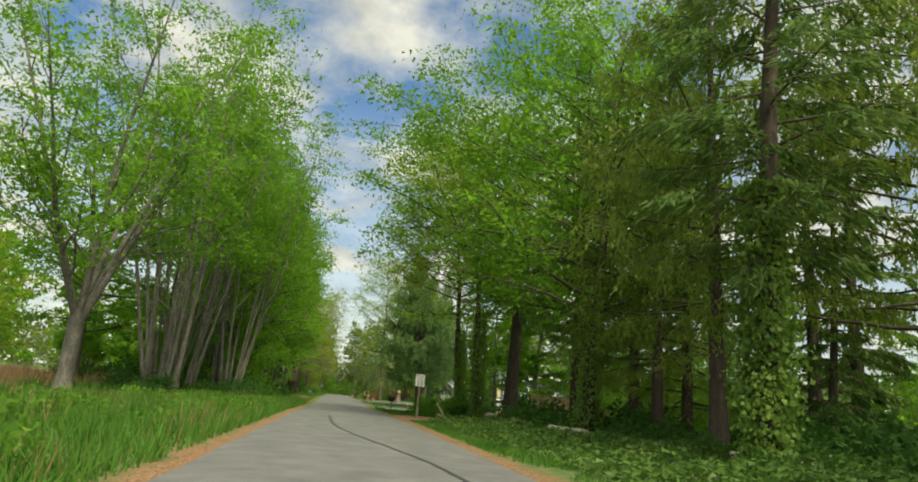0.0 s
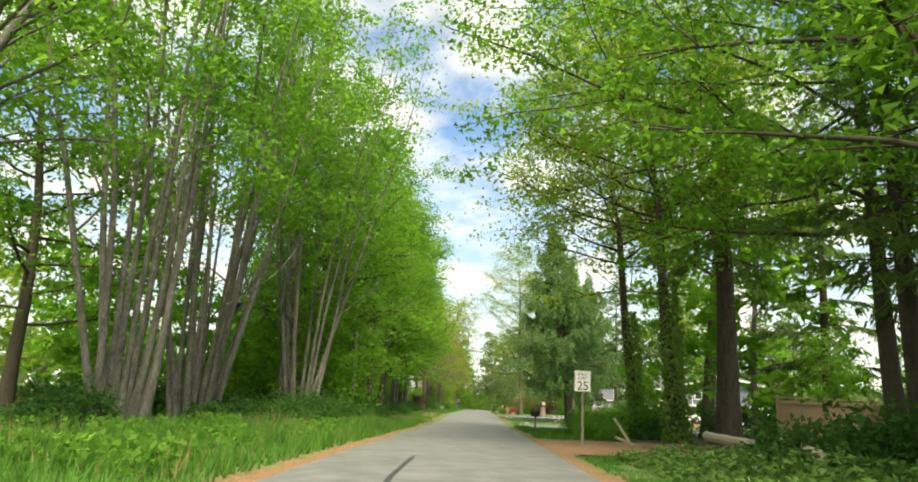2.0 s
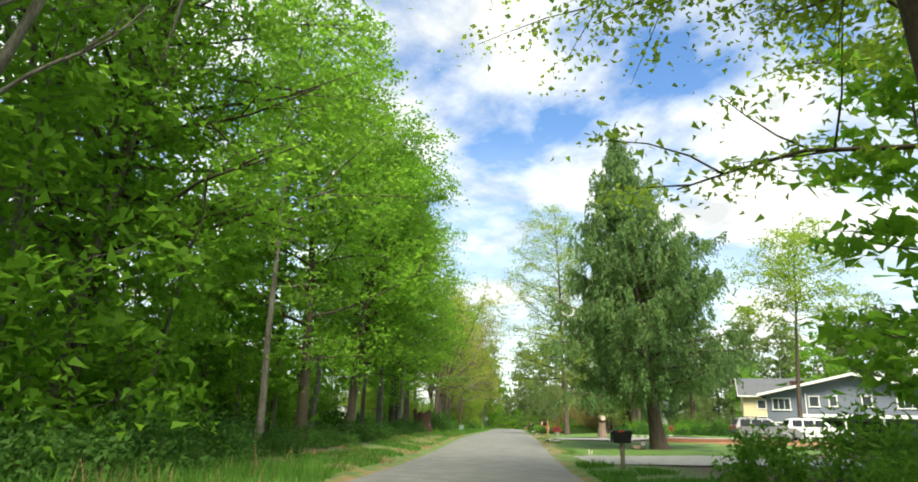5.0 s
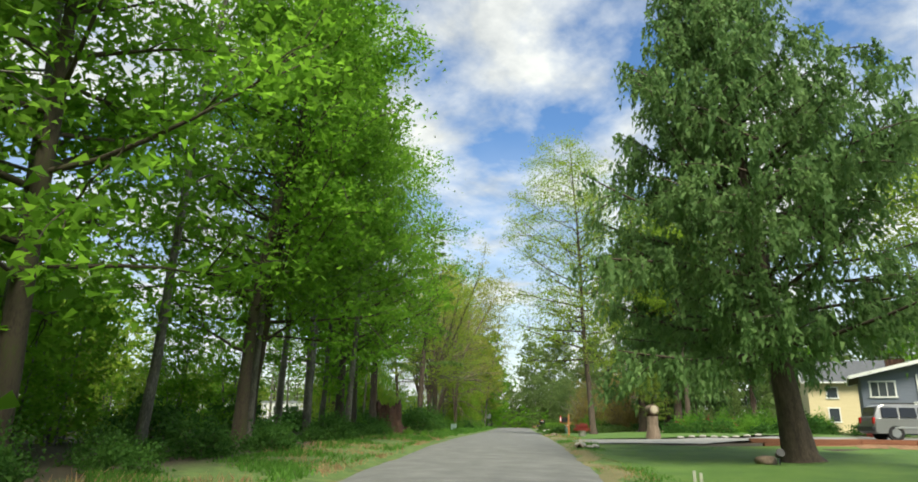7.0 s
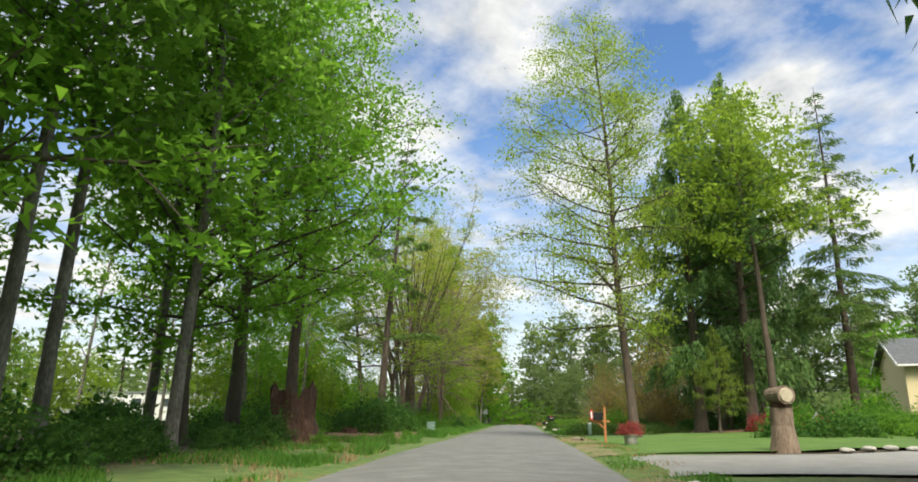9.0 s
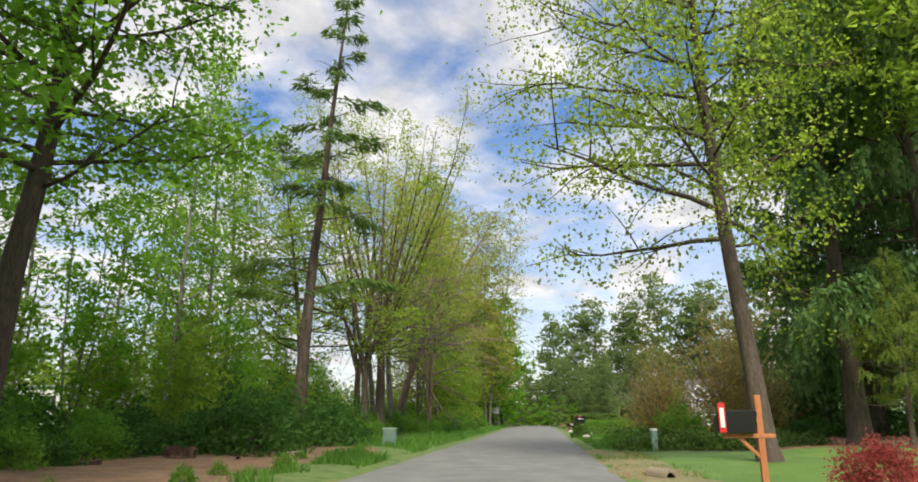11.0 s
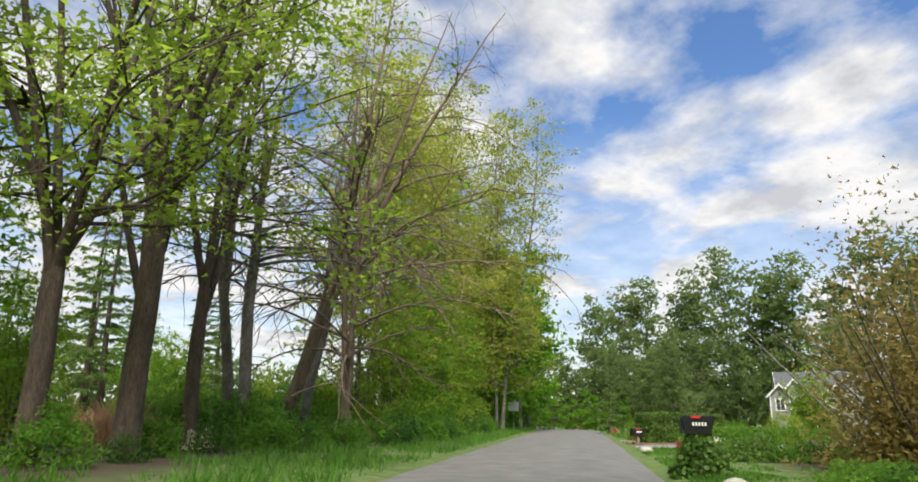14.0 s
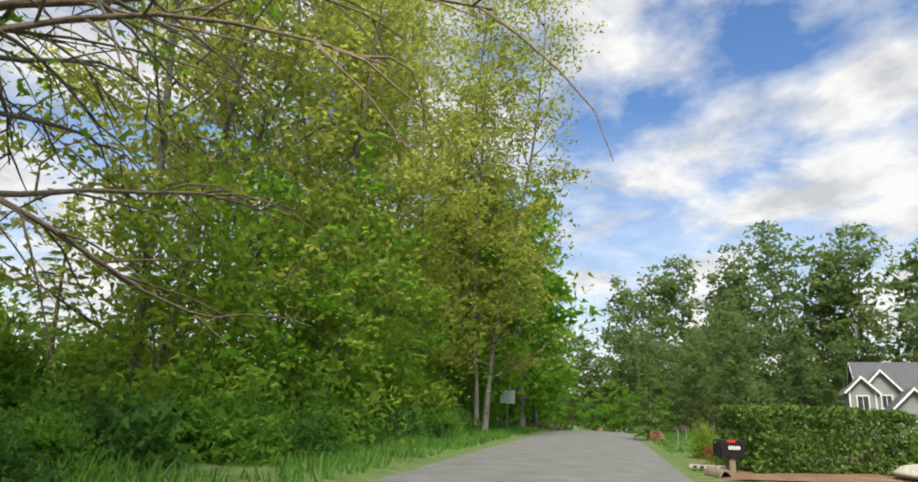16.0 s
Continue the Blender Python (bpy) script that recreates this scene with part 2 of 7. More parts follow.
def part(name, me, mat, parent, label="", smooth=False):
    """Links a bmesh or a mesh as one mesh object under a thing or a part."""
    if isinstance(me, bmesh.types.BMesh):
        me = from_bm(name, me, mat, smooth)
    ob = new(name, me)
    ob.parent = parent
    return tagged(ob, label)


def box(bm, c, s, bevel=0.0, m=None, taper=None):
    """A bevelled box with its centre c and sizes s; taper: the top's share of the base."""
    got = bmesh.ops.create_cube(bm, size=1.0)["verts"]
    for v in got:
        k = 1.0
        if taper and v.co.z > 0:
            k = taper
        v.co = Vector((v.co.x * s[0] * k, v.co.y * s[1] * k, v.co.z * s[2]))
    if bevel:
        es = list({e for v in got for e in v.link_edges})
        r = bmesh.ops.bevel(bm, geom=es, offset=bevel, segments=2, affect="EDGES", profile=0.6)
        got = list({v for f in r["faces"] for v in f.verts} | {v for v in got if v.is_valid})
    if m is not None:
        bmesh.ops.transform(bm, matrix=m, verts=got)
    bmesh.ops.translate(bm, vec=c, verts=got)
    return got


def rod(bm, a, b, r1, r2=None, sides=10):
    """A capped, tapering rod from a to b."""
    a, b = Vector(a), Vector(b)
    d = b - a
    got = bmesh.ops.create_cone(bm, cap_ends=True, segments=sides, radius1=r1, radius2=r1 if r2 is None else r2, depth=d.length)["verts"]
    m = Matrix.Translation((a + b) / 2) @ d.to_track_quat("Z", "Y").to_matrix().to_4x4()
    bmesh.ops.transform(bm, matrix=m, verts=got)
    return got


class Wood:
    """Collects tapering tubes along polylines into one mesh."""

    def __init__(self):
        self.q, self.n = [], 0
        self.buf = np.zeros((4096, 3))

    def tube(self, pts, radii, sides=6, flare=0.0):
        pts = np.asarray(pts, dtype=float)
        k = len(pts)
        tan = np.gradient(pts, axis=0)
        tan /= np.linalg.norm(tan, axis=1)[:, None] + 1e-9
        ref = np.array([1.0, 0.13, 0.07]) if abs(tan[0, 0]) < 0.8 else np.array([0.1, 1.0, 0.1])
        u = np.cross(tan, ref)
        u /= np.linalg.norm(u, axis=1)[:, None] + 1e-9
        w = np.cross(tan, u)
        ang = np.linspace(0, 2 * np.pi, sides, endpoint=False)
        r = np.asarray(radii, dtype=float)[:, None, None]
        ring = pts[:, None, :] + r * (np.cos(ang)[None, :, None] * u[:, None, :] + np.sin(ang)[None, :, None] * w[:, None, :])
        if flare:
            lobes = 1 + flare * (0.5 + 0.5 * np.sin(ang * 3 + 1.0) + 0.3 * np.sin(ang * 5))
            ring[0] = pts[0] + (ring[0] - pts[0]) * lobes[:, None]
            mid = 1 + 0.3 * (lobes - 1)
            ring[1] = pts[1] + (ring[1] - pts[1]) * mid[:, None]
        new_v = ring.reshape(-1, 3)
        while self.n + len(new_v) > len(self.buf):
            self.buf = np.concatenate([self.buf, np.zeros_like(self.buf)])
        if self.n > 2:
            # grown together with the nearest wood at its base
            gap = ((self.buf[:self.n] - pts[0]) ** 2).sum(axis=1)
            p, p2 = np.argpartition(gap, 1)[:2]
            self.q.append(np.array([[self.n, self.n + 1, p, p2]]))
        self.buf[self.n:self.n + len(new_v)] = new_v
        i = np.arange(k - 1)[:, None] * sides
        j = np.arange(sides)[None, :]
        jn = (j + 1) % sides
        q = np.stack([i + j, i + jn, i + sides + jn, i + sides + j], axis=-1).reshape(-1, 4) + self.n
        self.q.append(q)
        self.n += k * sides

    def mesh(self, name, mat):
        return quads(name, self.buf[:self.n], np.concatenate(self.q), mat, True)


def cards(name, C, A, L, W, mat, rng, curl=0.25, three=False, level=0.0):
    """Leaves: at each centre C a pointed four-cornered (or three-cornered) blade along A, L long and W wide, folded a little."""
    C, A = np.asarray(C, dtype=float), np.asarray(A, dtype=float)
    A = A / (np.linalg.norm(A, axis=1)[:, None] + 1e-9)
    N = rng.normal(size=C.shape) + np.array([0, 0, level])
    B = np.cross(A, N)
    B /= np.linalg.norm(B, axis=1)[:, None] + 1e-9
    up = np.cross(A, B)
    L = np.broadcast_to(np.asarray(L, dtype=float), (len(C),))[:, None]
    W = np.broadcast_to(np.asarray(W, dtype=float), (len(C),))[:, None]
    bend = up * W * curl
    if three:
        V = np.stack([C - A * L * 0.45 + B * W * 0.42, C - A * L * 0.4 - B * W * 0.42, C + A * L * 0.6], axis=1).reshape(-1, 3)
        return quads(name, V, np.arange(len(V)).reshape(-1, 3), mat)
    V = np.stack([C - A * L / 2, C + B * W / 2 + A * L * 0.06 + bend, C + A * L / 2, C - B * W / 2 + A * L * 0.06 + bend], axis=1).reshape(-1, 3)
    Q = np.arange(len(V)).reshape(-1, 4)
    return quads(name, V, Q, mat)


def curve_pts(p0, d, length, k, bend, rng, wob=0.06):
    """A polyline of k points from p0 along d that bends by the vector bend."""
    d = np.asarray(d, dtype=float)
    d = d / np.linalg.norm(d)
    out = [np.asarray(p0, dtype=float)]
    step = length / (k - 1)
    for i in range(k - 1):
        d = d + np.asarray(bend) / (k - 1) + rng.normal(size=3) * wob
        d /= np.linalg.norm(d)
        out.append(out[-1] + d * step)
    return np.array(out)


def tuft_leaves(rng, tips, leaves, size, spread, mat, low_leaf=1.0, bareness=0.0, three=True, each=15):
    """Leaves in flattened tufts along the limbs and twigs, with gaps between the tufts."""
    wts = np.array([max(0.05, ll * (low_leaf if v < 0.3 else 1.0)) for _, v, ll in tips])
    if bareness:
        wts = wts * (rng.uniform(size=len(wts)) > bareness)
    cnt = rng.multinomial(leaves, wts / wts.sum())
    C, A = [], []
    for (pl, v, ll), c in zip(tips, cnt):
        if not c:
            continue
        nt = max(1, int(round(c / each)))
        w = rng.beta(2.2, 1.1, size=nt) * (len(pl) - 1.001)
        j = w.astype(int)
        tuft = pl[j] + (pl[j + 1] - pl[j]) * (w - j)[:, None] + rng.normal(size=(nt, 3)) * spread * np.array([0.9, 0.9, 0.6])
        wide = spread * rng.uniform(0.75, 1.5, size=nt)
        pick = rng.integers(0, nt, size=c)
        off = rng.normal(size=(c, 3)) * np.array([1, 1, 0.32])
        off[:, 2] -= 0.22 * (off[:, 0] ** 2 + off[:, 1] ** 2)
        loose = np.where(rng.uniform(size=c) < 0.12, 1.5, 0.85)
        C.append(tuft[pick] + off * (wide[pick] * loose)[:, None])
        A.append(rng.normal(size=(c, 3)) * np.array([1, 1, 0.5]) + np.array([0, 0, -0.4]))
    C, A = np.concatenate(C), np.concatenate(A)
    sz = size * (1.22 if three else 1.1) * rng.uniform(0.6, 1.4, size=len(C))
    return cards("crown", C, A, sz, sz * 0.72, mat, rng, 0.25, three, 0.45)


def vase_tree(seed, height, r0, fork, stems, spread, crown_r, limbs, leaves, size, bark, leaf, first=0.25, rise=0.7, droop=0.0, twigs=4, leaf_from=0.0, spread_leaf=0.36, upright=0.5, bareness=0.0, axis=(0.0, 0.0), each=15):
    """Meshes of a tree whose trunk parts at the height fork into several rising stems, each with limbs and twigs."""
    rng = np.random.default_rng(seed)
    wood = Wood()
    tips = []
    ax = np.array([axis[0], axis[1], 1.0])
    if fork > 0.6:
        tr = curve_pts((0, 0, -0.15), ax, fork + 0.15, 7, (0, 0, 0.0), rng, 0.045)
        rad = r0 * np.linspace(1.0, 0.82, 7)
        low = tr[0] + (tr[1] - tr[0]) * np.array([[0.0], [0.3]])
        wood.tube(np.concatenate([low, tr[1:]]), np.concatenate([[r0 * 1.5, r0 * 1.12], rad[1:]]), 11, 0.35)
    for s_ in range(stems):
        az = 2 * np.pi * s_ / stems + rng.uniform(-0.4, 0.4)
        out = np.array([math.cos(az), math.sin(az), 0.0])
        if fork > 0.6:
            f = min(6, rng.uniform(4.4, 6.0))
            j = min(int(f), 5)
            p0 = tr[j] + (tr[j + 1] - tr[j]) * (f - j)
        else:
            p0 = out * (0.2 + r0 * rng.uniform(0.7, 2.6)) + np.array([0, 0, -0.15])
        k = spread * rng.uniform(0.3, 1.15)
        d = out * k + ax
        ln = (height - p0[2]) * rng.uniform(0.82, 1.05)
        st = curve_pts(p0, d, ln, 12, (0, 0, upright), rng, 0.035)
        rs = r0 * (0.92 / math.sqrt(stems) * 1.25 if fork > 0.6 else rng.uniform(0.42, 0.62))
        rad = rs * (1 - np.linspace(0, 1, 12) ** 0.9 * 0.93)
        if fork <= 0.6:
            rad[0] *= 1.3
        wood.tube(st, rad, 8, 0.0 if fork > 0.6 else 0.15)
        nl = max(3, int(limbs / stems))
        for i in range(nl):
            u = first + (0.98 - first) * ((i + rng.uniform(0, 1)) / nl)
            f = u * 11
            j = min(int(f), 10)
            p = st[j] + (st[j + 1] - st[j]) * (f - j)
            a2 = az + rng.normal() * 1.25
            el = rise * (0.6 + 0.6 * u) + rng.uniform(-0.2, 0.2)
            dd = (math.cos(a2) * math.cos(el), math.sin(a2) * math.cos(el), math.sin(el))
            ll = crown_r * (1.05 - 0.6 * u) * rng.uniform(0.5, 1.15)
            limb = curve_pts(p, dd, ll, 8, (0, 0, 0.35 - droop), rng, 0.13)
            lr = max(0.013, min(rad[j] * 0.45, 0.010 * ll + 0.012))
            wood.tube(limb, lr * np.linspace(1, 0.25, 8), 5)
            tips.append((limb, u, ll))
            for t in range(twigs):
                w = rng.uniform(0.2, 0.98) * 7
                jj = min(int(w), 6)
                q = limb[jj] + (limb[jj + 1] - limb[jj]) * (w - jj)
                td = (limb[jj + 1] - limb[jj]) / np.linalg.norm(limb[jj + 1] - limb[jj]) + rng.normal(size=3) * 0.55 + np.array([0, 0, 0.12])
                tl = ll * rng.uniform(0.2, 0.45)
                tw = curve_pts(q, td, tl, 5, (0, 0, 0.1 - droop * 0.8), rng, 0.15)
                wood.tube(tw, lr * 0.42 * np.linspace(1, 0.3, 5), 3)
                tips.append((tw, u, tl))
    kept = [q for q in tips if q[1] >= leaf_from] or tips
    return wood.mesh("trunk", bark), tuft_leaves(rng, kept, leaves, size, spread_leaf, leaf, 1.0, bareness, True, each)


def weeping_tree(seed, height, r0, crown_from, crown_r, limbs, strands, bark, leaf, widest=0.3, low=0.55, drop=0.9, lift=0.35, size=0.2, lean=0.0, gaps=0.0):
    """Meshes of a cedar: long boughs that dip and rise again, with curtains of hanging sprays."""
    rng = np.random.default_rng(seed)
    wood = Wood()
    stem = curve_pts((0, 0, -0.15), (lean, 0, 1), height + 0.15, 13, (0, 0, 0.05), rng, 0.012)
    rad = r0 * (1 - np.linspace(0, 1, 13) ** 0.85 * 0.97)
    lowp = stem[0] + (stem[1] - stem[0]) * np.array([[0.0], [0.25]])
    wood.tube(np.concatenate([lowp, stem[1:]]), np.concatenate([[r0 * 1.5, r0 * 1.1], rad[1:]]), 13, 0.4)
    lines, wts = [], []
    for i in range(limbs):
        u = crown_from + (0.99 - crown_from) * ((i + rng.uniform(0, 0.9)) / limbs) ** 0.92
        f = u * 12
        j = min(int(f), 11)
        p = stem[j] + (stem[j + 1] - stem[j]) * (f - j)
        v = (u - crown_from) / (1 - crown_from)
        prof = low + (1 - low) * (v / widest) if v < widest else ((1 - v) / (1 - widest)) ** 1.05
        ll = crown_r * prof * rng.uniform(0.62, 1.18) + 0.3
        a2 = i * 2.39996 + rng.uniform(-0.4, 0.4)
        el = -0.12 + 0.8 * v + rng.uniform(-0.15, 0.22)
        dd = (math.cos(a2) * math.cos(el), math.sin(a2) * math.cos(el), math.sin(el))
        limb = curve_pts(p, dd, ll, 8, (0, 0, lift * rng.uniform(0.3, 1.6)), rng, 0.07)
        lr = max(0.012, min(rad[j] * 0.3, 0.013 * ll + 0.012))
        wood.tube(limb, lr * np.linspace(1, 0.2, 8), 4)
        if rng.uniform() < gaps * (1 - 0.5 * v):
            continue
        lines.append(limb)
        wts.append(ll ** 1.3)
        for t in range(6 if ll > 2 else 3):
            w = rng.uniform(0.25, 0.95) * 7
            jj = min(int(w), 6)
            q = limb[jj] + (limb[jj + 1] - limb[jj]) * (w - jj)
            fw = (limb[jj + 1] - limb[jj]) / np.linalg.norm(limb[jj + 1] - limb[jj])
            side = np.cross(fw, (0, 0, 1.0))
            td = side * (0.9 if t % 2 else -0.9) + fw * rng.uniform(0.4, 1.0)
            tl = ll * rng.uniform(0.16, 0.36)
            tw = curve_pts(q, td, tl, 5, (0, 0, -0.35), rng, 0.1)
            wood.tube(tw, lr * 0.4 * np.linspace(1, 0.3, 5), 3)
            lines.append(tw)
            wts.append(tl * 1.25)
    wts = np.array(wts)
    cnt = rng.multinomial(strands, wts / wts.sum())
    C, A, S = [], [], []
    for pl, c in zip(lines, cnt):
        if not c:
            continue
        w = rng.beta(1.5, 1.0, size=c) * (len(pl) - 1.001)
        j = w.astype(int)
        q = pl[j] + (pl[j + 1] - pl[j]) * (w - j)[:, None] + rng.normal(size=(c, 3)) * 0.07
        out = (pl[-1] - pl[0]) / (np.linalg.norm(pl[-1] - pl[0]) + 1e-9)
        ln = drop * rng.uniform(0.25, 1.25, size=c)
        sway = rng.normal(size=(c, 3)) * 0.16 + out[None, :] * 0.28
        nseg = 7
        for k in range(nseg):
            g = (k + rng.uniform(0, 1, size=c)) / nseg
            pos = q + sway * (ln * g)[:, None] - np.array([0, 0, 1.0]) * (ln * g ** 1.25)[:, None] + rng.normal(size=(c, 3)) * 0.045 * (1.2 - 0.6 * g)[:, None]
            C.append(pos)
            A.append(np.array([0, 0, -1.0]) + sway * 0.8 + rng.normal(size=(c, 3)) * 0.5 * (1.15 - 0.6 * g)[:, None])
            S.append(size * rng.uniform(0.6, 1.3, size=c))
    C, A, S = np.concatenate(C), np.concatenate(A), np.concatenate(S)
    return wood.mesh("trunk", bark), cards("crown", C, A, S, S * 0.6, leaf, rng, 0.15, True)


def broad_tree(seed, height, r0, stems=1, lean=0.08, crown_from=0.25, crown_r=3.5, limbs=26, rise=0.55, leaves=7000, size=0.24,
               bark=None, leaf=None, low_leaf=1.0, twigs=4, fork=0.0, spread_leaf=0.38, top=0.75, bareness=0.0, belly=0.45, three=False, reach=(0.0, 0.0)):
    """Meshes of a broad-leaved tree: its stems with limbs and twigs, and its leaves."""
    rng = np.random.default_rng(seed)
    wood = Wood()
    tips = []
    for s in range(stems):
        az = 2 * np.pi * s / stems + rng.uniform(-0.5, 0.5)
        off = 0.0 if stems == 1 else rng.uniform(0.25, 0.55) * r0 * 2.2
        base = np.array([math.cos(az) * off, math.sin(az) * off, -0.15])
        ln = lean * (0.4 if stems == 1 else rng.uniform(0.6, 1.4))
        h = height * (1.0 if s == 0 else rng.uniform(0.72, 1.0))
        d = np.array([math.cos(az) * ln, math.sin(az) * ln, 1.0])
        stem = curve_pts(base, d, h, 11, (rng.normal() * 0.06, rng.normal() * 0.06, 0.12), rng, 0.035)
        rs = r0 * (1.0 if stems == 1 else rng.uniform(0.45, 0.75))
        rad = rs * (1 - np.linspace(0, 1, 11) ** 0.85 * 0.93)
        low = stem[0] + (stem[1] - stem[0]) * np.array([[0.0], [0.22]])
        wood.tube(np.concatenate([low, stem[1:]]), np.concatenate([[rs * 1.25, rs * 1.02], rad[1:]]), 9, 0.3 if stems == 1 else 0.15)
        nl = max(4, int(limbs / stems ** 0.75))
        for i in range(nl):
            u = crown_from + (0.97 - crown_from) * ((i + rng.uniform(0, 1)) / nl)
            f = u * 10
            j = min(int(f), 9)
            p = stem[j] + (stem[j + 1] - stem[j]) * (f - j)
            v = (u - crown_from) / (1 - crown_from)
            prof = math.sin(math.pi * (0.10 + 0.30 * belly + (0.84 - 0.30 * belly) * v)) ** 0.55 * (1 - v * (1 - top))
            a2 = i * 2.39996 + s * 1.3 + rng.uniform(-0.5, 0.5)
            ll = crown_r * prof * rng.uniform(0.65, 1.15) * (1 + math.cos(a2) * reach[0] + math.sin(a2) * reach[1])
            el = rise * (0.4 + 0.9 * v) + rng.uniform(-0.15, 0.2)
            dd = (math.cos(a2) * math.cos(el), math.sin(a2) * math.cos(el), math.sin(el))
            limb = curve_pts(p, dd, ll, 6, (0, 0, 0.25 - fork), rng, 0.10)
            lr = max(0.012, min(rad[j] * 0.4, 0.013 * ll + 0.012))
            wood.tube(limb, lr * np.linspace(1, 0.25, 6), 5)
            tips.append((limb, v, ll))
            for t in range(twigs):
                w = rng.uniform(0.25, 0.98) * 5
                jj = min(int(w), 4)
                q = limb[jj] + (limb[jj + 1] - limb[jj]) * (w - jj)
                td = (limb[jj + 1] - limb[jj]) / np.linalg.norm(limb[jj + 1] - limb[jj]) + rng.normal(size=3) * 0.6 + np.array([0, 0, 0.15])
                tl = ll * rng.uniform(0.25, 0.5)
                tw = curve_pts(q, td, tl, 4, (0, 0, -0.1), rng, 0.12)
                wood.tube(tw, lr * 0.4 * np.linspace(1, 0.3, 4), 3)
                tips.append((tw, v, tl))
    return wood.mesh("trunk", bark or M_BARK), tuft_leaves(rng, tips, leaves, size, spread_leaf, leaf or M_LEAF, low_leaf, bareness, three)


def needle_tree(seed, height, r0, crown_from=0.15, crown_r=4.5, limbs=70, droop=0.5, leaves=9000, size=0.5, hang=0.7, bark=None, leaf=None, dead=0.0, power=0.85, width=0.3, ragged=0.1, fall=0.05):
    """Meshes of a conifer: straight trunk, whorled boughs, hanging sprays."""
    rng = np.random.default_rng(seed)
    wood = Wood()
    stem = curve_pts((0, 0, -0.15), (rng.normal() * 0.02, rng.normal() * 0.02, 1), height, 12, (0, 0, 0.1), rng, 0.012)
    rad = r0 * (1 - np.linspace(0, 1, 12) ** 0.9 * 0.96)
    low = stem[0] + (stem[1] - stem[0]) * np.array([[0.0], [0.3]])
    wood.tube(np.concatenate([low, stem[1:]]), np.concatenate([[r0 * 1.35, r0 * 1.03], rad[1:]]), 12, 0.35)
    C, A, S = [], [], []
    wts, lines = [], []
    for i in range(limbs):
        u = crown_from + (0.985 - crown_from) * ((i + rng.uniform(0, 0.9)) / limbs)
        f = u * 11
        j = min(int(f), 10)
        p = stem[j] + (stem[j + 1] - stem[j]) * (f - j)
        v = (u - crown_from) / (1 - crown_from)
        ll = crown_r * ((1 - v) ** power) * rng.uniform(0.6, 1.12) * min(1, 0.55 + v * 4) + 0.25
        a2 = i * 2.39996 + rng.uniform(-0.4, 0.4)
        el = 0.25 - droop * (1 - v) * 0.7 + rng.uniform(-ragged, ragged)
        dd = (math.cos(a2) * math.cos(el), math.sin(a2) * math.cos(el), math.sin(el))
        limb = curve_pts(p, dd, ll, 6, (0, 0, -droop * 0.5 + 0.35 * droop), rng, 0.05)
        lr = max(0.012, min(rad[j] * 0.3, 0.012 * ll + 0.012))
        wood.tube(limb, lr * np.linspace(1, 0.2, 6), 3)
        if rng.uniform() < dead * (1 - v):
            continue
        lines.append((limb, ll))
        wts.append(ll ** 1.4)
        for t in range(3):
            w = rng.uniform(0.3, 0.9) * 5
            jj = min(int(w), 4)
            q = limb[jj] + (limb[jj + 1] - limb[jj]) * (w - jj)
            side = np.cross(limb[jj + 1] - limb[jj], (0, 0, 1))
            side /= np.linalg.norm(side) + 1e-9
            sg = 1 if t % 2 else -1
            td = side * sg * 0.8 + (limb[jj + 1] - limb[jj]) / np.linalg.norm(limb[jj + 1] - limb[jj])
            tw = curve_pts(q, td, ll * 0.4, 4, (0, 0, -droop * 0.6), rng, 0.06)
            wood.tube(tw, lr * 0.4 * np.linspace(1, 0.3, 4), 3)
            lines.append((tw, ll * 0.4))
            wts.append((ll * 0.4) ** 1.2)
    wts = np.array(wts)
    cnt = rng.multinomial(leaves, wts / wts.sum())
    for (pl, ll), c in zip(lines, cnt):
        if not c:
            continue
        w = rng.beta(1.6, 1.0, size=c) * (len(pl) - 1.001)
        j = w.astype(int)
        q = pl[j] + (pl[j + 1] - pl[j]) * (w - j)[:, None]
        out = (pl[-1] - pl[0]) / (np.linalg.norm(pl[-1] - pl[0]) + 1e-9)
        side = np.cross(out, (0, 0, 1.0))
        lat = rng.normal(size=c) * 0.13 * (1 + ll * 0.25)
        sz = size * rng.uniform(0.55, 1.3, size=c)
        ax = out[None, :] * rng.uniform(0.2, 0.9, size=(c, 1)) + side[None, :] * rng.normal(size=(c, 1)) * 0.55 + np.array([0, 0, -1.0]) * hang * rng.uniform(0.5, 1.3, size=(c, 1))
        axn = ax / np.linalg.norm(ax, axis=1)[:, None]
        dn = np.abs(rng.normal(size=c)) * fall * (1 + ll * 0.2)
        C.append(q + side[None, :] * lat[:, None] + axn * sz[:, None] * 0.4 - np.array([0, 0, 1.0]) * dn[:, None])
        A.append(ax)
        S.append(sz)
    C, A, S = np.concatenate(C), np.concatenate(A), np.concatenate(S)
    return wood.mesh("trunk", bark or M_BARK), cards("crown", C, A, S, S * width, leaf or M_FIR, rng, 0.15, True)


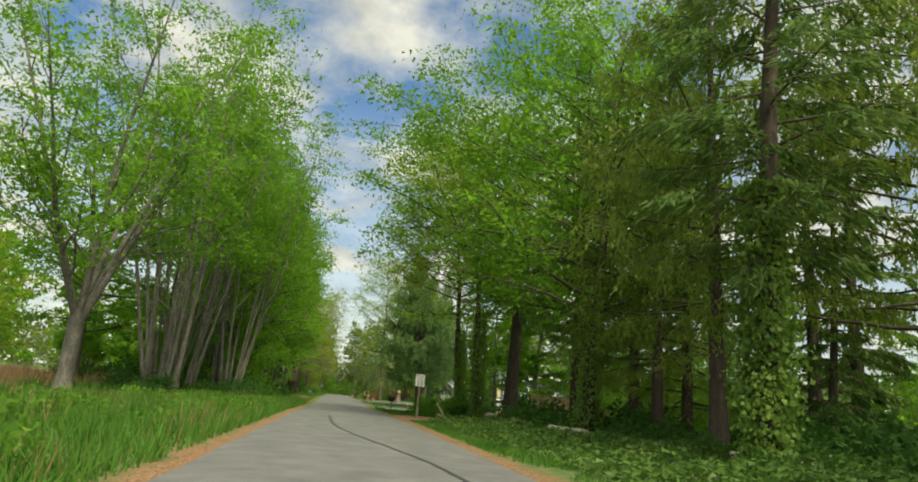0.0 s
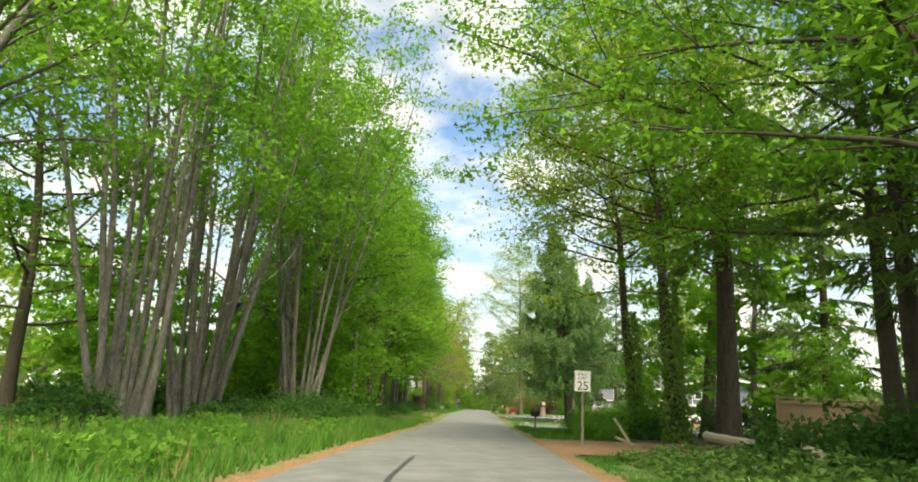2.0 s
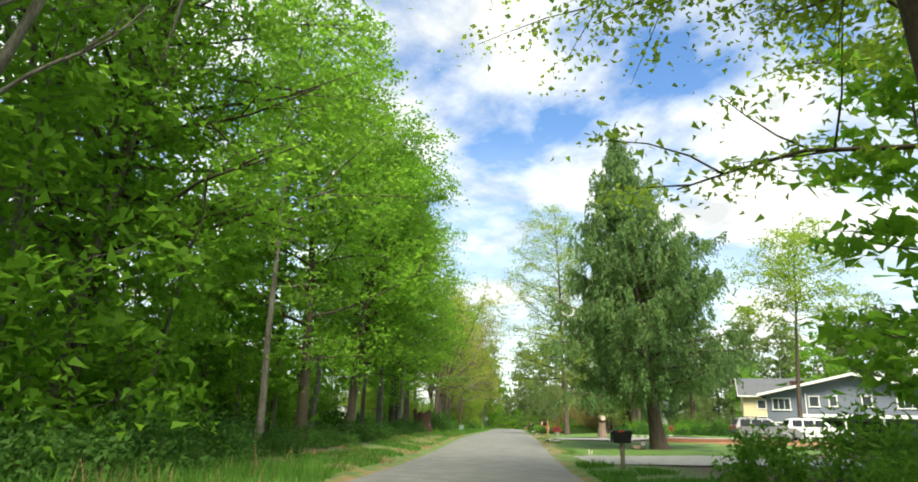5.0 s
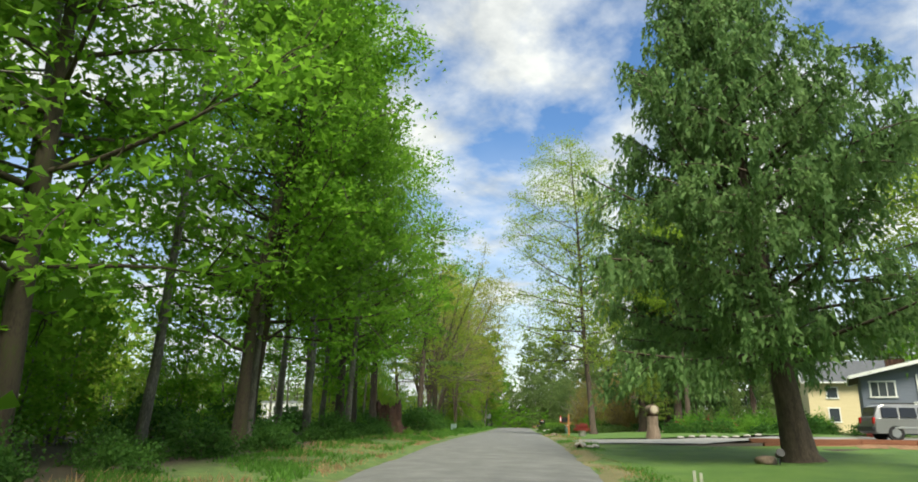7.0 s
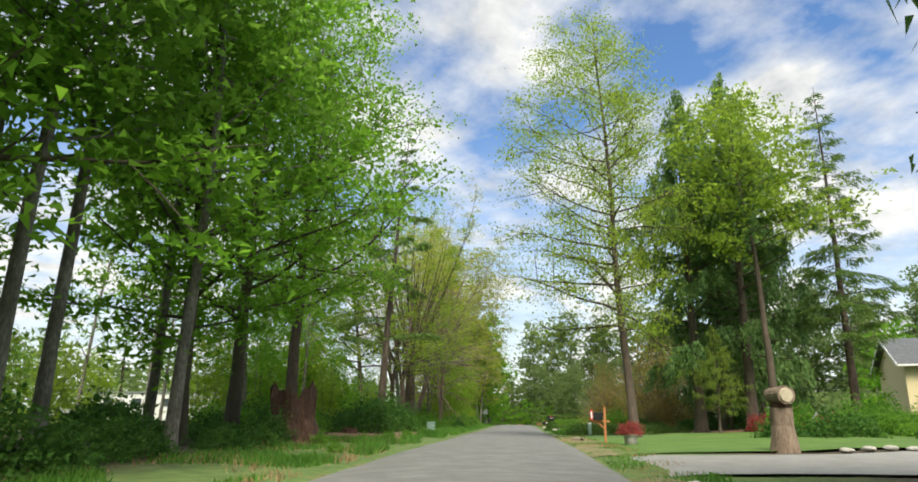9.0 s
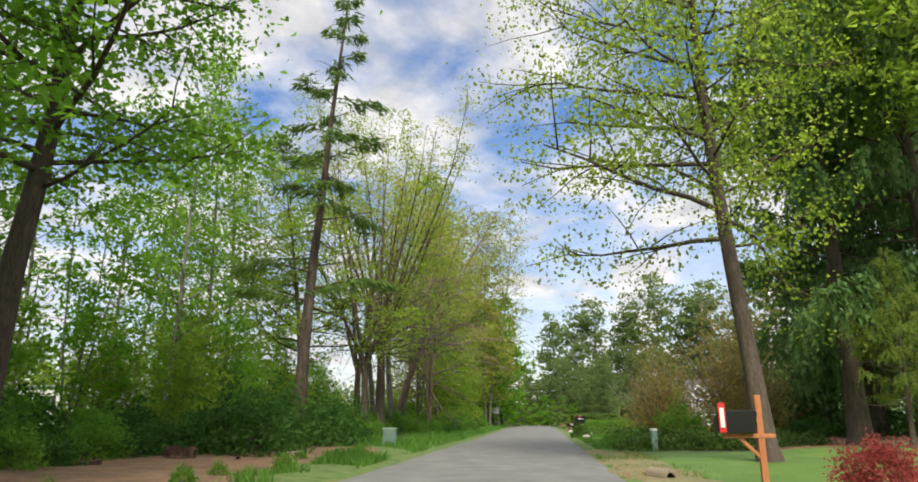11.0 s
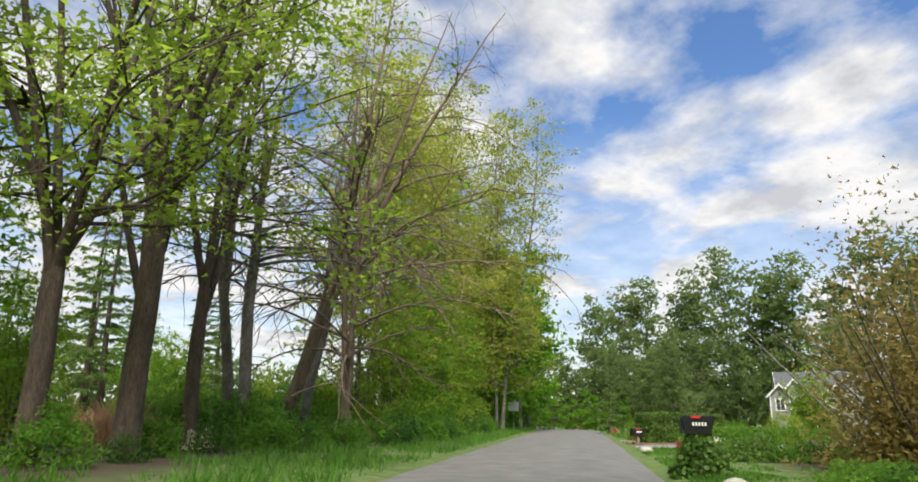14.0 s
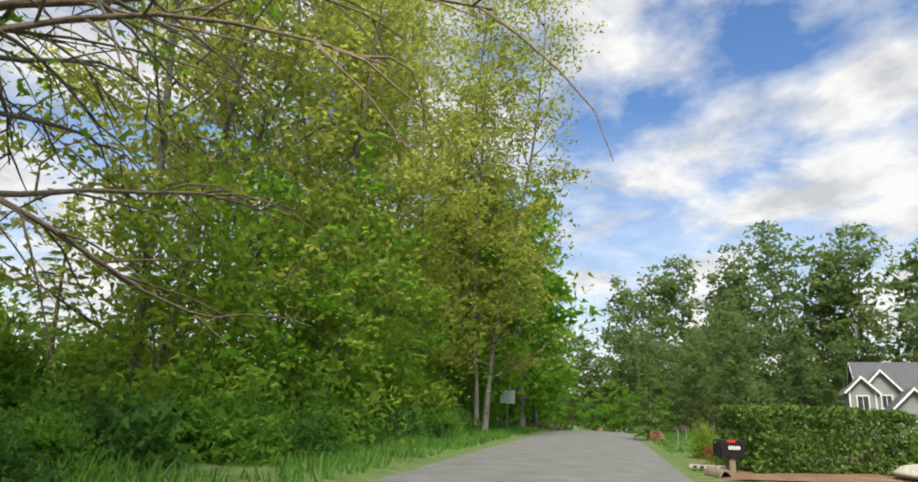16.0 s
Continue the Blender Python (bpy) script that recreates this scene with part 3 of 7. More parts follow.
def bush_mesh(seed, rx, ry, h, leaves, size, leaf, stems=9, shell=0.75, stem_mat=None, flatten=0.0):
    """Meshes of a shrub: stems from the base and leaves in an uneven mound."""
    rng = np.random.default_rng(seed)
    wood = Wood()
    for i in range(stems):
        a = rng.uniform(0, 2 * np.pi)
        e = rng.uniform(0.5, 1.3)
        ln = h * rng.uniform(0.4, 0.68)
        d = (math.cos(a) * math.cos(e) * rx / max(h, 0.3), math.sin(a) * math.cos(e) * ry / max(h, 0.3), math.sin(e))
        st = curve_pts((rng.normal() * 0.1 * rx, rng.normal() * 0.1 * ry, -0.1), d, ln, 5, (0, 0, -0.1), rng, 0.1)
        wood.tube(st, 0.012 * (1 + h * 0.25) * np.linspace(1, 0.4, 5), 4)
    d = rng.normal(size=(leaves, 3))
    d[:, 2] = np.abs(d[:, 2])
    d /= np.linalg.norm(d, axis=1)[:, None]
    lump = np.array([0.72 + 0.38 * noise.noise((p[0] * 1.9 + seed, p[1] * 1.9, p[2] * 1.9 + seed * 0.7)) + 0.22 * noise.noise((p[0] * 5 + seed, p[1] * 5, p[2] * 5)) for p in d])
    r = lump * (1 - (1 - shell) * rng.uniform(0, 1, size=leaves) ** 0.7 * 1.6) + rng.normal(size=leaves) * 0.03
    P = d * r[:, None] * np.array([rx, ry, h]) * 1.15
    P[:, 2] = np.maximum(P[:, 2], 0.02 + rng.uniform(0, 0.12, size=leaves))
    A = d * 0.6 + rng.normal(size=(leaves, 3)) * 0.7 + np.array([0, 0, -0.2])
    sz = size * rng.uniform(0.6, 1.35, size=leaves)
    return wood.mesh("branch_frame", stem_mat or M_BARK), cards("foliage", P, A, sz * 1.12, sz * 0.8, leaf, rng, 0.25, True)


def grow(name, meshes, x, y, label, category, group, rz=0.0, sc=1.0, sz=None, parts=("trunk", "crown"), z=None):
    """Plants a tree or shrub made of the two meshes."""
    ob = thing(name, x, y, label, category, z=z, group=group)
    ob.matrix_basis = pose(x, y, ground_z(x, y) if z is None else z, 0, 0, rz) @ Matrix.Diagonal((sc, sc, sz or sc, 1))
    for nm, me in zip(parts, meshes):
        part(nm, me, None, ob)
    return ob


# ---- setting: ground, road, drives, lawns ----
XL = [-2500, -900, -350, -150, -80, -50, -35, -26, -20, -16, -13, -11, -9.5, -8.2, -7.2, -6.4, -5.7, -5.1, -4.6, -4.2, -3.8, -3.5, -3.2, -2.9, -2.6]
XS = XL + [-1.2, 0, 1.2] + [-v for v in reversed(XL)]
YS = [-2500, -900, -350, -150, -90] + [-60 + 2.5 * k for k in range(145)] + [330, 380, 450, 600, 1000, 2500]


def grid_mesh(name, xs, ys, zf, mat):
    V = [(x, y, zf(x, y)) for y in ys for x in xs]
    w = len(xs)
    Q = [(j * w + i, j * w + i + 1, (j + 1) * w + i + 1, (j + 1) * w + i) for j in range(len(ys) - 1) for i in range(w - 1)]
    return quads(name, V, Q, mat, True)


def ground_material():
    m, n, l, b = node_mat("verge_soil")
    b.inputs["Roughness"].default_value = 0.95
    tc = n.new("ShaderNodeTexCoord")
    sp = n.new("ShaderNodeSeparateXYZ")
    l.new(tc.outputs["Object"], sp.inputs[0])

    def noise_tex(scale, detail=5):
        t = n.new("ShaderNodeTexNoise")
        t.inputs["Scale"].default_value, t.inputs["Detail"].default_value = scale, detail
        l.new(tc.outputs["Object"], t.inputs["Vector"])
        return t

    def mathn(op, a, bb):
        q = n.new("ShaderNodeMath")
        q.operation = op
        for k, v in enumerate((a, bb)):
            if isinstance(v, (int, float)):
                q.inputs[k].default_value = v
            else:
                l.new(v, q.inputs[k])
        return q.outputs[0]

    def mixc(f, a, bb):
        q = n.new("ShaderNodeMix")
        q.data_type = "RGBA"
        l.new(f, q.inputs[0])
        l.new(a, q.inputs[6])
        l.new(bb, q.inputs[7])
        return q.outputs[2]

    n1, n2, n3 = noise_tex(0.7), noise_tex(2.3), noise_tex(22, 4)
    grass = ramp(n, [(0.3, (0.05, 0.085, 0.02)), (0.5, (0.085, 0.14, 0.03)), (0.7, (0.13, 0.17, 0.05))])
    l.new(n2.outputs["Fac"], grass.inputs[0])
    litter = ramp(n, [(0.32, (0.10, 0.05, 0.025)), (0.5, (0.22, 0.12, 0.055)), (0.68, (0.34, 0.21, 0.11))])
    l.new(n3.outputs["Fac"], litter.inputs[0])
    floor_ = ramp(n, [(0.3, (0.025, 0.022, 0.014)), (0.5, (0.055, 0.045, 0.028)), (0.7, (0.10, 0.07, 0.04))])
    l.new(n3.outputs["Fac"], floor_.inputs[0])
    ax = mathn("ABSOLUTE", sp.outputs["X"], 0.0)
    edge = mathn("ADD", ax, mathn("MULTIPLY", n1.outputs["Fac"], -1.5))
    edge = mathn("ADD", edge, mathn("MULTIPLY", n2.outputs["Fac"], -0.7))
    near = ramp(n, [(0.0, (1, 1, 1)), (1.0, (0, 0, 0))])
    along = mathn("MULTIPLY", mathn("MINIMUM", mathn("MAXIMUM", mathn("SUBTRACT", sp.outputs["Y"], 40.0), 0.0), 40.0), 0.016)
    l.new(mathn("MULTIPLY", mathn("ADD", mathn("SUBTRACT", edge, 1.95), along), 2.0), near.inputs[0])
    c = mixc(near.outputs[0], grass.outputs[0], litter.outputs[0])
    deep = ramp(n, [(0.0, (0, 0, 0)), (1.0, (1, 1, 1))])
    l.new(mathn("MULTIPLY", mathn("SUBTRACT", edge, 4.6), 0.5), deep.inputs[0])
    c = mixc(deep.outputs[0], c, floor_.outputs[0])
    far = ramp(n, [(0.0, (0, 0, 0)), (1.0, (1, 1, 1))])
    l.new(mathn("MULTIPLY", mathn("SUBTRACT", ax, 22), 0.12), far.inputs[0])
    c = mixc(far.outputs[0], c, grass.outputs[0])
    l.new(c, b.inputs["Base Color"])
    bp = n.new("ShaderNodeBump")
    bp.inputs["Strength"].default_value, bp.inputs["Distance"].default_value = 0.7, 0.05
    l.new(n3.outputs["Fac"], bp.inputs["Height"])
    l.new(bp.outputs[0], b.inputs["Normal"])
    return m


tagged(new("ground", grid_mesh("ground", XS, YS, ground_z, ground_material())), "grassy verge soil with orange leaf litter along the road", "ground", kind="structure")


def strip(name, x0, x1, ys, nx, lift, mat, crown=0.0, ragged=0.12, follow=None, seed=0.0):
    """A sheet between the edges x0(y) and x1(y), laid on the ground."""
    V, w = [], nx + 1
    for y in ys:
        a = x0(y) + ragged * noise.noise((y * 0.45, seed, 1.7)) + ragged * 0.5 * noise.noise((y * 1.9, seed, 4.7))
        b = x1(y) + ragged * noise.noise((y * 0.45, seed + 9.0, 5.2)) + ragged * 0.5 * noise.noise((y * 1.9, seed, 8.7))
        for i in range(w):
            u = i / nx
            x = a + (b - a) * u
            z = (follow or ground_z)(x, y) + lift + crown * (1 - (2 * u - 1) ** 2)
            V.append((x, y, z if 0 < i < nx else z - 0.05))
    Q = [(j * w + i, j * w + i + 1, (j + 1) * w + i + 1, (j + 1) * w + i) for j in range(len(ys) - 1) for i in range(nx)]
    return quads(name, V, Q, mat, True)


def steps(a, b, d):
    k = max(2, int(round((b - a) / d)) + 1)
    return [a + (b - a) * i / (k - 1) for i in range(k)]


road = new("road", strip("road", lambda y: -2.95, lambda y: 2.95, steps(-60, 240, 0.8), 8, -0.02, M_ASPHALT, 0.05, 0.10, lambda x, y: road_z(y)))
tagged(road, "worn grey asphalt two-lane road with a rough edge", "road", kind="structure")

# a tar-sealed crack that wanders along the lane
bm = bmesh.new()
prev = None
for k in range(60):
    y = 5.5 + k * 0.42
    x = -0.95 + 2.25 * math.exp(-(((y - 6.5) / 10) ** 2)) + 0.05 * noise.noise((y * 1.3, 2, 2))
    wd = 0.05 + 0.02 * noise.noise((y * 2.1, 7, 1))
    z = road_z(y) - 0.02 + 0.05 * (1 - (x / 2.95) ** 2) + 0.006
    a, b = bm.verts.new((x - wd, y, z)), bm.verts.new((x + wd, y, z))
    if prev:
        bm.faces.new((prev[0], prev[1], b, a))
    prev = (a, b)
tar = new("tar_seam", from_bm("tar_seam", bm, M_TAR))
tagged(tar, "black tar-sealed crack running along the asphalt road", "road marking", kind="structure")

LAWN1 = strip("lawn", lambda y: 3.7, lambda y: 10 + min(14, (y - 75) * 1.2), steps(75.6, 92.2, 0.7), 14, 0.03, M_LAWN, 0.05, 0.2, seed=3.0)
tagged(new("lawn", LAWN1), "short bright green mown front lawn", "lawn", kind="structure")
LAWN2 = strip("lawn", lambda y: 4.0 + 0.3 * math.sin(y * 0.3), lambda y: 22, steps(101.5, 123.5, 0.7), 14, 0.03, M_LAWN, 0.05, 0.25, seed=5.0)
tagged(new("lawn", LAWN2), "short bright green mown lawn beside the road", "lawn", kind="structure")
LAWN3 = strip("lawn", lambda y: 8.5, lambda y: 30, steps(153, 159.2, 0.8), 10, 0.03, M_LAWN, 0.05, 0.25, seed=6.0)
tagged(new("lawn", LAWN3), "green mown lawn in front of the house", "lawn", kind="structure")
for a, b, x1, lab, mt in ((34.0, 44.2, 12, "orange-brown dirt driveway covered with fallen needles", M_NEEDLES), (67.5, 74.6, 30, "grey asphalt driveway", M_DRIVE),
                          (94.0, 100.2, 30, "pale grey gravel driveway", M_DRIVE), (159.6, 162.7, 26, "grey asphalt driveway in front of the hedge", M_DRIVE)):
    tagged(new("driveway", strip("driveway", lambda y: 2.8, lambda y: x1, steps(a, b, 0.5), 16, 0.035, mt, 0.02, 0.25, seed=a)), lab, "driveway", kind="structure")
tagged(new("bare_dirt", strip("bare_dirt", lambda y: -13, lambda y: -4.6, steps(109, 126, 0.7), 12, 0.03, M_DIRT, 0.04, 0.8, seed=11.0)), "bare brown dirt with wood chips on the verge", "dirt", kind="structure")
tagged(new("mulch_bed", strip("mulch_bed", lambda y: 9.0, lambda y: 26, steps(123.6, 131, 0.6), 12, 0.04, M_NEEDLES, 0.05, 0.6, seed=12.0)), "reddish-brown bark mulch bed under the trees", "mulch", kind="structure")
tagged(new("mulch_bed", strip("mulch_bed", lambda y: 12.5, lambda y: 27, steps(91.7, 94.0, 0.4), 12, 0.06, M_NEEDLES, 0.03, 0.2, seed=13.0)), "reddish-brown bark mulch strip along the drive", "mulch", kind="structure")
tagged(new("planting_bed", strip("planting_bed", lambda y: 3.3, lambda y: 7.5, steps(163.0, 168.5, 0.5), 8, 0.03, M_DIRT, 0.02, 0.4, seed=14.0)), "bare brown soil bed beside the hedge", "dirt", kind="structure")

tagged(new("dry_verge", strip("dry_verge", lambda y: 2.86, lambda y: 4.3 + 0.5 * math.sin(y * 0.23), steps(100.6, 127, 0.4), 6, 0.012, M_DRYVERGE, 0.01, 0.6, seed=21.0)), "dry yellowish grass strip beside the road", "verge", kind="structure")
tagged(new("dry_verge", strip("dry_verge", lambda y: 2.86, lambda y: 3.6 + 0.4 * math.sin(y * 0.9), steps(75, 93.5, 0.4), 6, 0.012, M_DRYVERGE, 0.01, 0.6, seed=22.0)), "dry yellowish grass strip beside the road", "verge", kind="structure")
# ---- trees ----
rng0 = random.Random(5)
SCREEN_FAR = broad_tree(45, 13, 0.13, 2, 0.12, 0.06, 3.3, 24, 0.3, 2600, 0.36, M_BARK_GREY, M_LEAF, 1.2, 1, top=0.5, three=True)
ALDER = [broad_tree(10 + k, 23 + 1.5 * k, 0.17, 1, 0.07, 0.24, 3.7, 34, 0.55, 8000, 0.195, M_BARK_GREY, M_LEAF_ALDER, 0.8, 3, three=True) for k in range(3)]
CLUMP = [vase_tree(20 + k, 21 + k, 0.22, 0.0, 10, 0.26, 4.8, 72, 11500, 0.155, M_BARK_GREY, M_LEAF, 0.2, 0.85, 0.25, 3, 0.32, upright=0.25) for k in range(2)]
FORKED = vase_tree(28, 18, 0.33, 3.2, 6, 0.6, 6.0, 78, 16000, 0.15, M_BARK_GREY, M_LEAF, 0.12, 0.7, 0.25, 4, 0.1, upright=0.55, axis=(0.08, 0.0))
MAPLE = [broad_tree(30 + k, 20 + k * 2, 0.29, 1, 0.10, 0.16, 6.2, 44, 0.35, 16500, 0.185, M_BARK_MOSS, M_LEAF, 1.0, 4, three=True) for k in range(3)]
SCREEN = [broad_tree(40 + k, 12 + k * 3, 0.13, 3, 0.12, 0.06, 3.3, 34, 0.3, 5000, 0.21, M_BARK_GREY, M_LEAF, 1.2, 1, top=0.5, three=True) for k in range(2)]
FAN = [vase_tree(50, 23, 0.31, 6.8, 10, 0.5, 3.4, 120, 8500, 0.115, M_BARK, M_LEAF_YELLOW, 0.3, 1.0, 0.1, 4, 0.45, 0.28, 0.5),
       vase_tree(51, 21, 0.25, 4.4, 6, 0.5, 6.4, 84, 18000, 0.14, M_BARK, M_LEAF_BRIGHT, 0.05, 0.5, 0.3, 4, 0.0, 0.4, 0.4),
       vase_tree(52, 20, 0.24, 5.0, 4, 0.3, 4.0, 50, 4200, 0.15, M_BARK, M_LEAF_YELLOW, 0.2, 0.8, 0.2, 4, 0.3, 0.3, 0.3)]
POPLAR = [broad_tree(60 + k, 23 + 2 * k, 0.24, 2, 0.07, 0.10, 4.4, 60, 0.75, 13500, 0.17, M_BARK_GREY, M_LEAF_YELLOW, 1.0, 3, three=True) for k in range(2)]
LIGHT = [broad_tree(65 + k, 9 + 2 * k, 0.11, 4, 0.16, 0.05, 2.6, 32, 0.45, 4300, 0.185, M_BARK_GREY, M_LEAF if k else M_LEAF_BRIGHT, 1.2, 1, top=0.5, three=True) for k in range(2)]
THIN = [broad_tree(70 + k, 17 + 2 * k, 0.11, 1, 0.08, 0.2, 2.4, 26, 0.75, 1700, 0.18, M_BARK_GREY, M_LEAF_ALDER, 0.6, 2, three=True) for k in range(3)]
BARE = [vase_tree(80, 19, 0.25, 5.2, 3, 0.16, 7.2, 44, 260, 0.16, M_BARK_TAN, M_LEAF, 0.05, 0.5, 0.85, 8, 0.0, 0.3, 0.3, 0.93, axis=(0.24, 0.0), each=40),
        vase_tree(81, 18, 0.23, 7.0, 3, 0.2, 7.4, 44, 320, 0.16, M_BARK_GREY, M_LEAF, 0.02, 0.45, 0.9, 8, 0.0, 0.3, 0.3, 0.93, each=40),
        vase_tree(82, 17, 0.24, 1.2, 3, 0.14, 7.6, 52, 160, 0.16, M_BARK_TAN, M_LEAF, 0.12, 0.4, 0.85, 8, 0.0, 0.3, 0.2, 0.93, each=40)]
COTTON = [broad_tree(90 + k, 27 + 3 * k, 0.4, 1, 0.05, 0.15, 6.6, 28, 0.6, 2700, 0.72, M_BARK_GREY, M_LEAF_FAR, 1.0, 1, spread_leaf=0.85, three=True) for k in range(3)]
BACK = [broad_tree(95 + k, 18 + 2 * k, 0.25, 1, 0.08, 0.10, 5.8, 24, 0.3, 2300, 0.56, M_BARK_GREY, M_LEAF, 1.0, 1, spread_leaf=0.6, three=True) for k in range(2)]
BACK_DARK = (BACK[0][0], broad_tree(95, 18, 0.25, 1, 0.08, 0.10, 5.8, 24, 0.3, 2300, 0.5, M_BARK_GREY, M_LEAF_FAR, 1.0, 1, spread_leaf=0.6, three=True)[1])
BACK_Y = [broad_tree(125 + k, 14 + 2 * k, 0.2, 3, 0.12, 0.12, 4.6, 30, 0.45, 3600, 0.36, M_BARK_GREY, M_LEAF_BRIGHT, 1.0, 2, spread_leaf=0.55, three=True) for k in range(2)]
ARCH = [broad_tree(97 + k, 23 + k, 0.36, 1, 0.10, 0.24, 9.0, 48, 0.25, 21000, 0.18, M_BARK_MOSS, M_LEAF, 1.0, 5, spread_leaf=0.42, three=True) for k in range(2)]
ARCH_BIG = broad_tree(198, 24, 0.32, 1, 0.10, 0.28, 9.4, 54, 0.3, 38000, 0.18, M_BARK_MOSS, M_LEAF, 1.0, 5, spread_leaf=0.45, three=True, reach=(-0.55, 0.0))
FIR = [needle_tree(100 + k, 25 + 2 * k, 0.34, 0.2, 4.4, 84, 0.45, 13500, 0.34, 0.5, M_BARK, M_FIR, ragged=0.34, fall=0.14) for k in range(2)]
CEDAR = weeping_tree(110, 20.6, 0.46, 0.15, 5.9, 165, 13000, M_BARK, M_CEDAR, 0.22, 0.85, 0.9, 0.5, 0.21, lean=-0.05)
CEDAR2 = weeping_tree(111, 24, 0.36, 0.10, 4.8, 90, 4300, M_BARK, M_CEDAR, 0.3, 0.7, 1.3, 0.35, 0.3)
CEDAR3 = weeping_tree(114, 25, 0.38, 0.2, 4.4, 74, 3000, M_BARK, M_CEDAR, 0.35, 0.7, 1.5, 0.2, 0.3, gaps=0.3)
HEMLOCK = needle_tree(112, 17, 0.3, 0.08, 5.2, 80, 0.6, 22000, 0.24, 0.7, M_BARK, M_FIR_BRIGHT, width=0.2, ragged=0.28, fall=0.14)
HEMLOCK_HIGH = weeping_tree(115, 19, 0.3, 0.2, 5.2, 80, 3600, M_BARK, M_FIR_BRIGHT, 0.3, 0.7, 0.8, 0.1, 0.17, gaps=0.15)
BIG_FIR = needle_tree(116, 27, 0.56, 0.3, 5.0, 70, 0.5, 9500, 0.36, 0.6, M_BARK, M_FIR, ragged=0.34, fall=0.16)
ARCH_R = broad_tree(99, 23, 0.36, 1, 0.10, 0.3, 8.6, 44, 0.3, 18000, 0.18, M_BARK_MOSS, M_LEAF_BRIGHT, 1.0, 5, spread_leaf=0.34, three=True)
FIR_FAR = needle_tree(105, 25, 0.36, 0.08, 4.6, 46, 0.45, 4200, 0.58, 0.5, M_BARK, M_FIR)
LEANING = broad_tree(133, 24, 0.33, 1, 0.03, 0.4, 7.6, 50, 0.25, 22000, 0.17, M_BARK, M_LEAF_BRIGHT, 1.0, 6, spread_leaf=0.42, reach=(-0.3, 0.0))
HIGH_MAPLE = broad_tree(134, 21, 0.26, 1, 0.03, 0.5, 5.6, 30, 0.3, 11000, 0.2, M_BARK, M_LEAF_BRIGHT, 1.0, 5, three=True, spread_leaf=0.42)
DENSE = broad_tree(135, 22, 0.34, 1, 0.06, 0.28, 6.2, 60, 0.3, 25000, 0.15, M_BARK, M_LEAF, 1.0, 6, spread_leaf=0.45, fork=0.15, reach=(0.15, -0.35))
TALL = broad_tree(120, 25, 0.28, 1, 0.04, 0.22, 6.2, 76, 0.3, 40000, 0.12, M_BARK, M_LEAF_BRIGHT, 1.0, 7, spread_leaf=0.4, reach=(-0.22, 0.35))

LAB_ALDER = "slender grey-barked alder in fresh green spring leaf"
LAB_CLUMP = "clump of pale grey stems in fresh green leaf"
LAB_MAPLE = "spreading maple with mossy trunk and green leaves"
LAB_SCREEN = "low-branched young tree leafed to the ground"
LAB_LIGHT = "bright yellow-green shrubby young tree"
LAB_FAN = "fan-shaped maple with many stems and sparse yellow-green leaves"
LAB_POPLAR = "tall poplar with small yellow-green spring leaves"
LAB_THIN = "thin young alder with sparse leaves"
LAB_BARE = "nearly bare mossy maple with drooping dead branches"
LAB_COTTON = "tall distant cottonwood in dull green leaf"
LAB_BACK = "leafy green tree farther from the road"
LAB_FIR = "dark green fir with a straight brown trunk"
TREES = "roadside trees"


def put(nm, ms, x, y, sc, lab, turn=None, sz=None, tilt=0.0):
    ob = grow(nm, ms, x, y, lab, "tree", TREES, rng0.uniform(0, 360) if turn is None else turn, sc, sz)
    if tilt:
        ob.matrix_basis = Matrix.Translation((x, y, ground_z(x, y))) @ pose(0, 0, 0, 0, tilt, turn) @ Matrix.Diagonal((sc, sc, sz or sc, 1))
    return ob


# beside the first stretch
put("maple_tree", FORKED, -11.3, 25.5, 1.0, "broad maple with pale forked trunk and low limbs", 0)
put("alder_clump", CLUMP[0], -9.7, 33.5, 1.0, LAB_CLUMP, 20, 1.1)
put("alder_clump", CLUMP[1], -9.8, 39.0, 1.0, LAB_CLUMP, 110, 1.1)
put("alder_clump", CLUMP[0], -11.8, 43.5, 0.95, LAB_CLUMP, 200, 1.15)
put("alder_clump", CLUMP[1], -8.6, 48.5, 1.0, LAB_CLUMP, 300, 1.2)
put("alder_clump", CLUMP[0], -10.6, 56.5, 1.05, LAB_CLUMP, 80, 1.2)
put("maple_tree", ARCH[0], -10.0, 57.0, 0.86, "maple reaching over the verge with fresh green leaves", 130)
for k in range(2):
    put("young_tree", SCREEN[k % 2], -8.0 - rng0.uniform(0, 1.0), 52 + k * 5.0 + rng0.uniform(-1, 1), rng0.uniform(0.8, 1.0), LAB_SCREEN)
for k in range(3):
    put("young_tree", SCREEN[k % 2], -11.6 - rng0.uniform(0, 1.5), 66 + k * 6.0, rng0.uniform(0.5, 0.65), LAB_SCREEN)
for k in range(9):
    put("alder_tree", ALDER[k % 3], (-15.0 if k == 2 else -9.4) - rng0.uniform(0, 2.0), 50 + k * 6.4 + rng0.uniform(-1, 1), rng0.uniform(0.95, 1.12), LAB_ALDER)
for k, (mx, my) in enumerate(((-9.0, 73.2), (-10.0, 87.2), (-10.4, 89.0), (-9.5, 100.6))):
    put("maple_tree", MAPLE[k % 3], mx, my, rng0.uniform(0.98, 1.08), LAB_MAPLE)
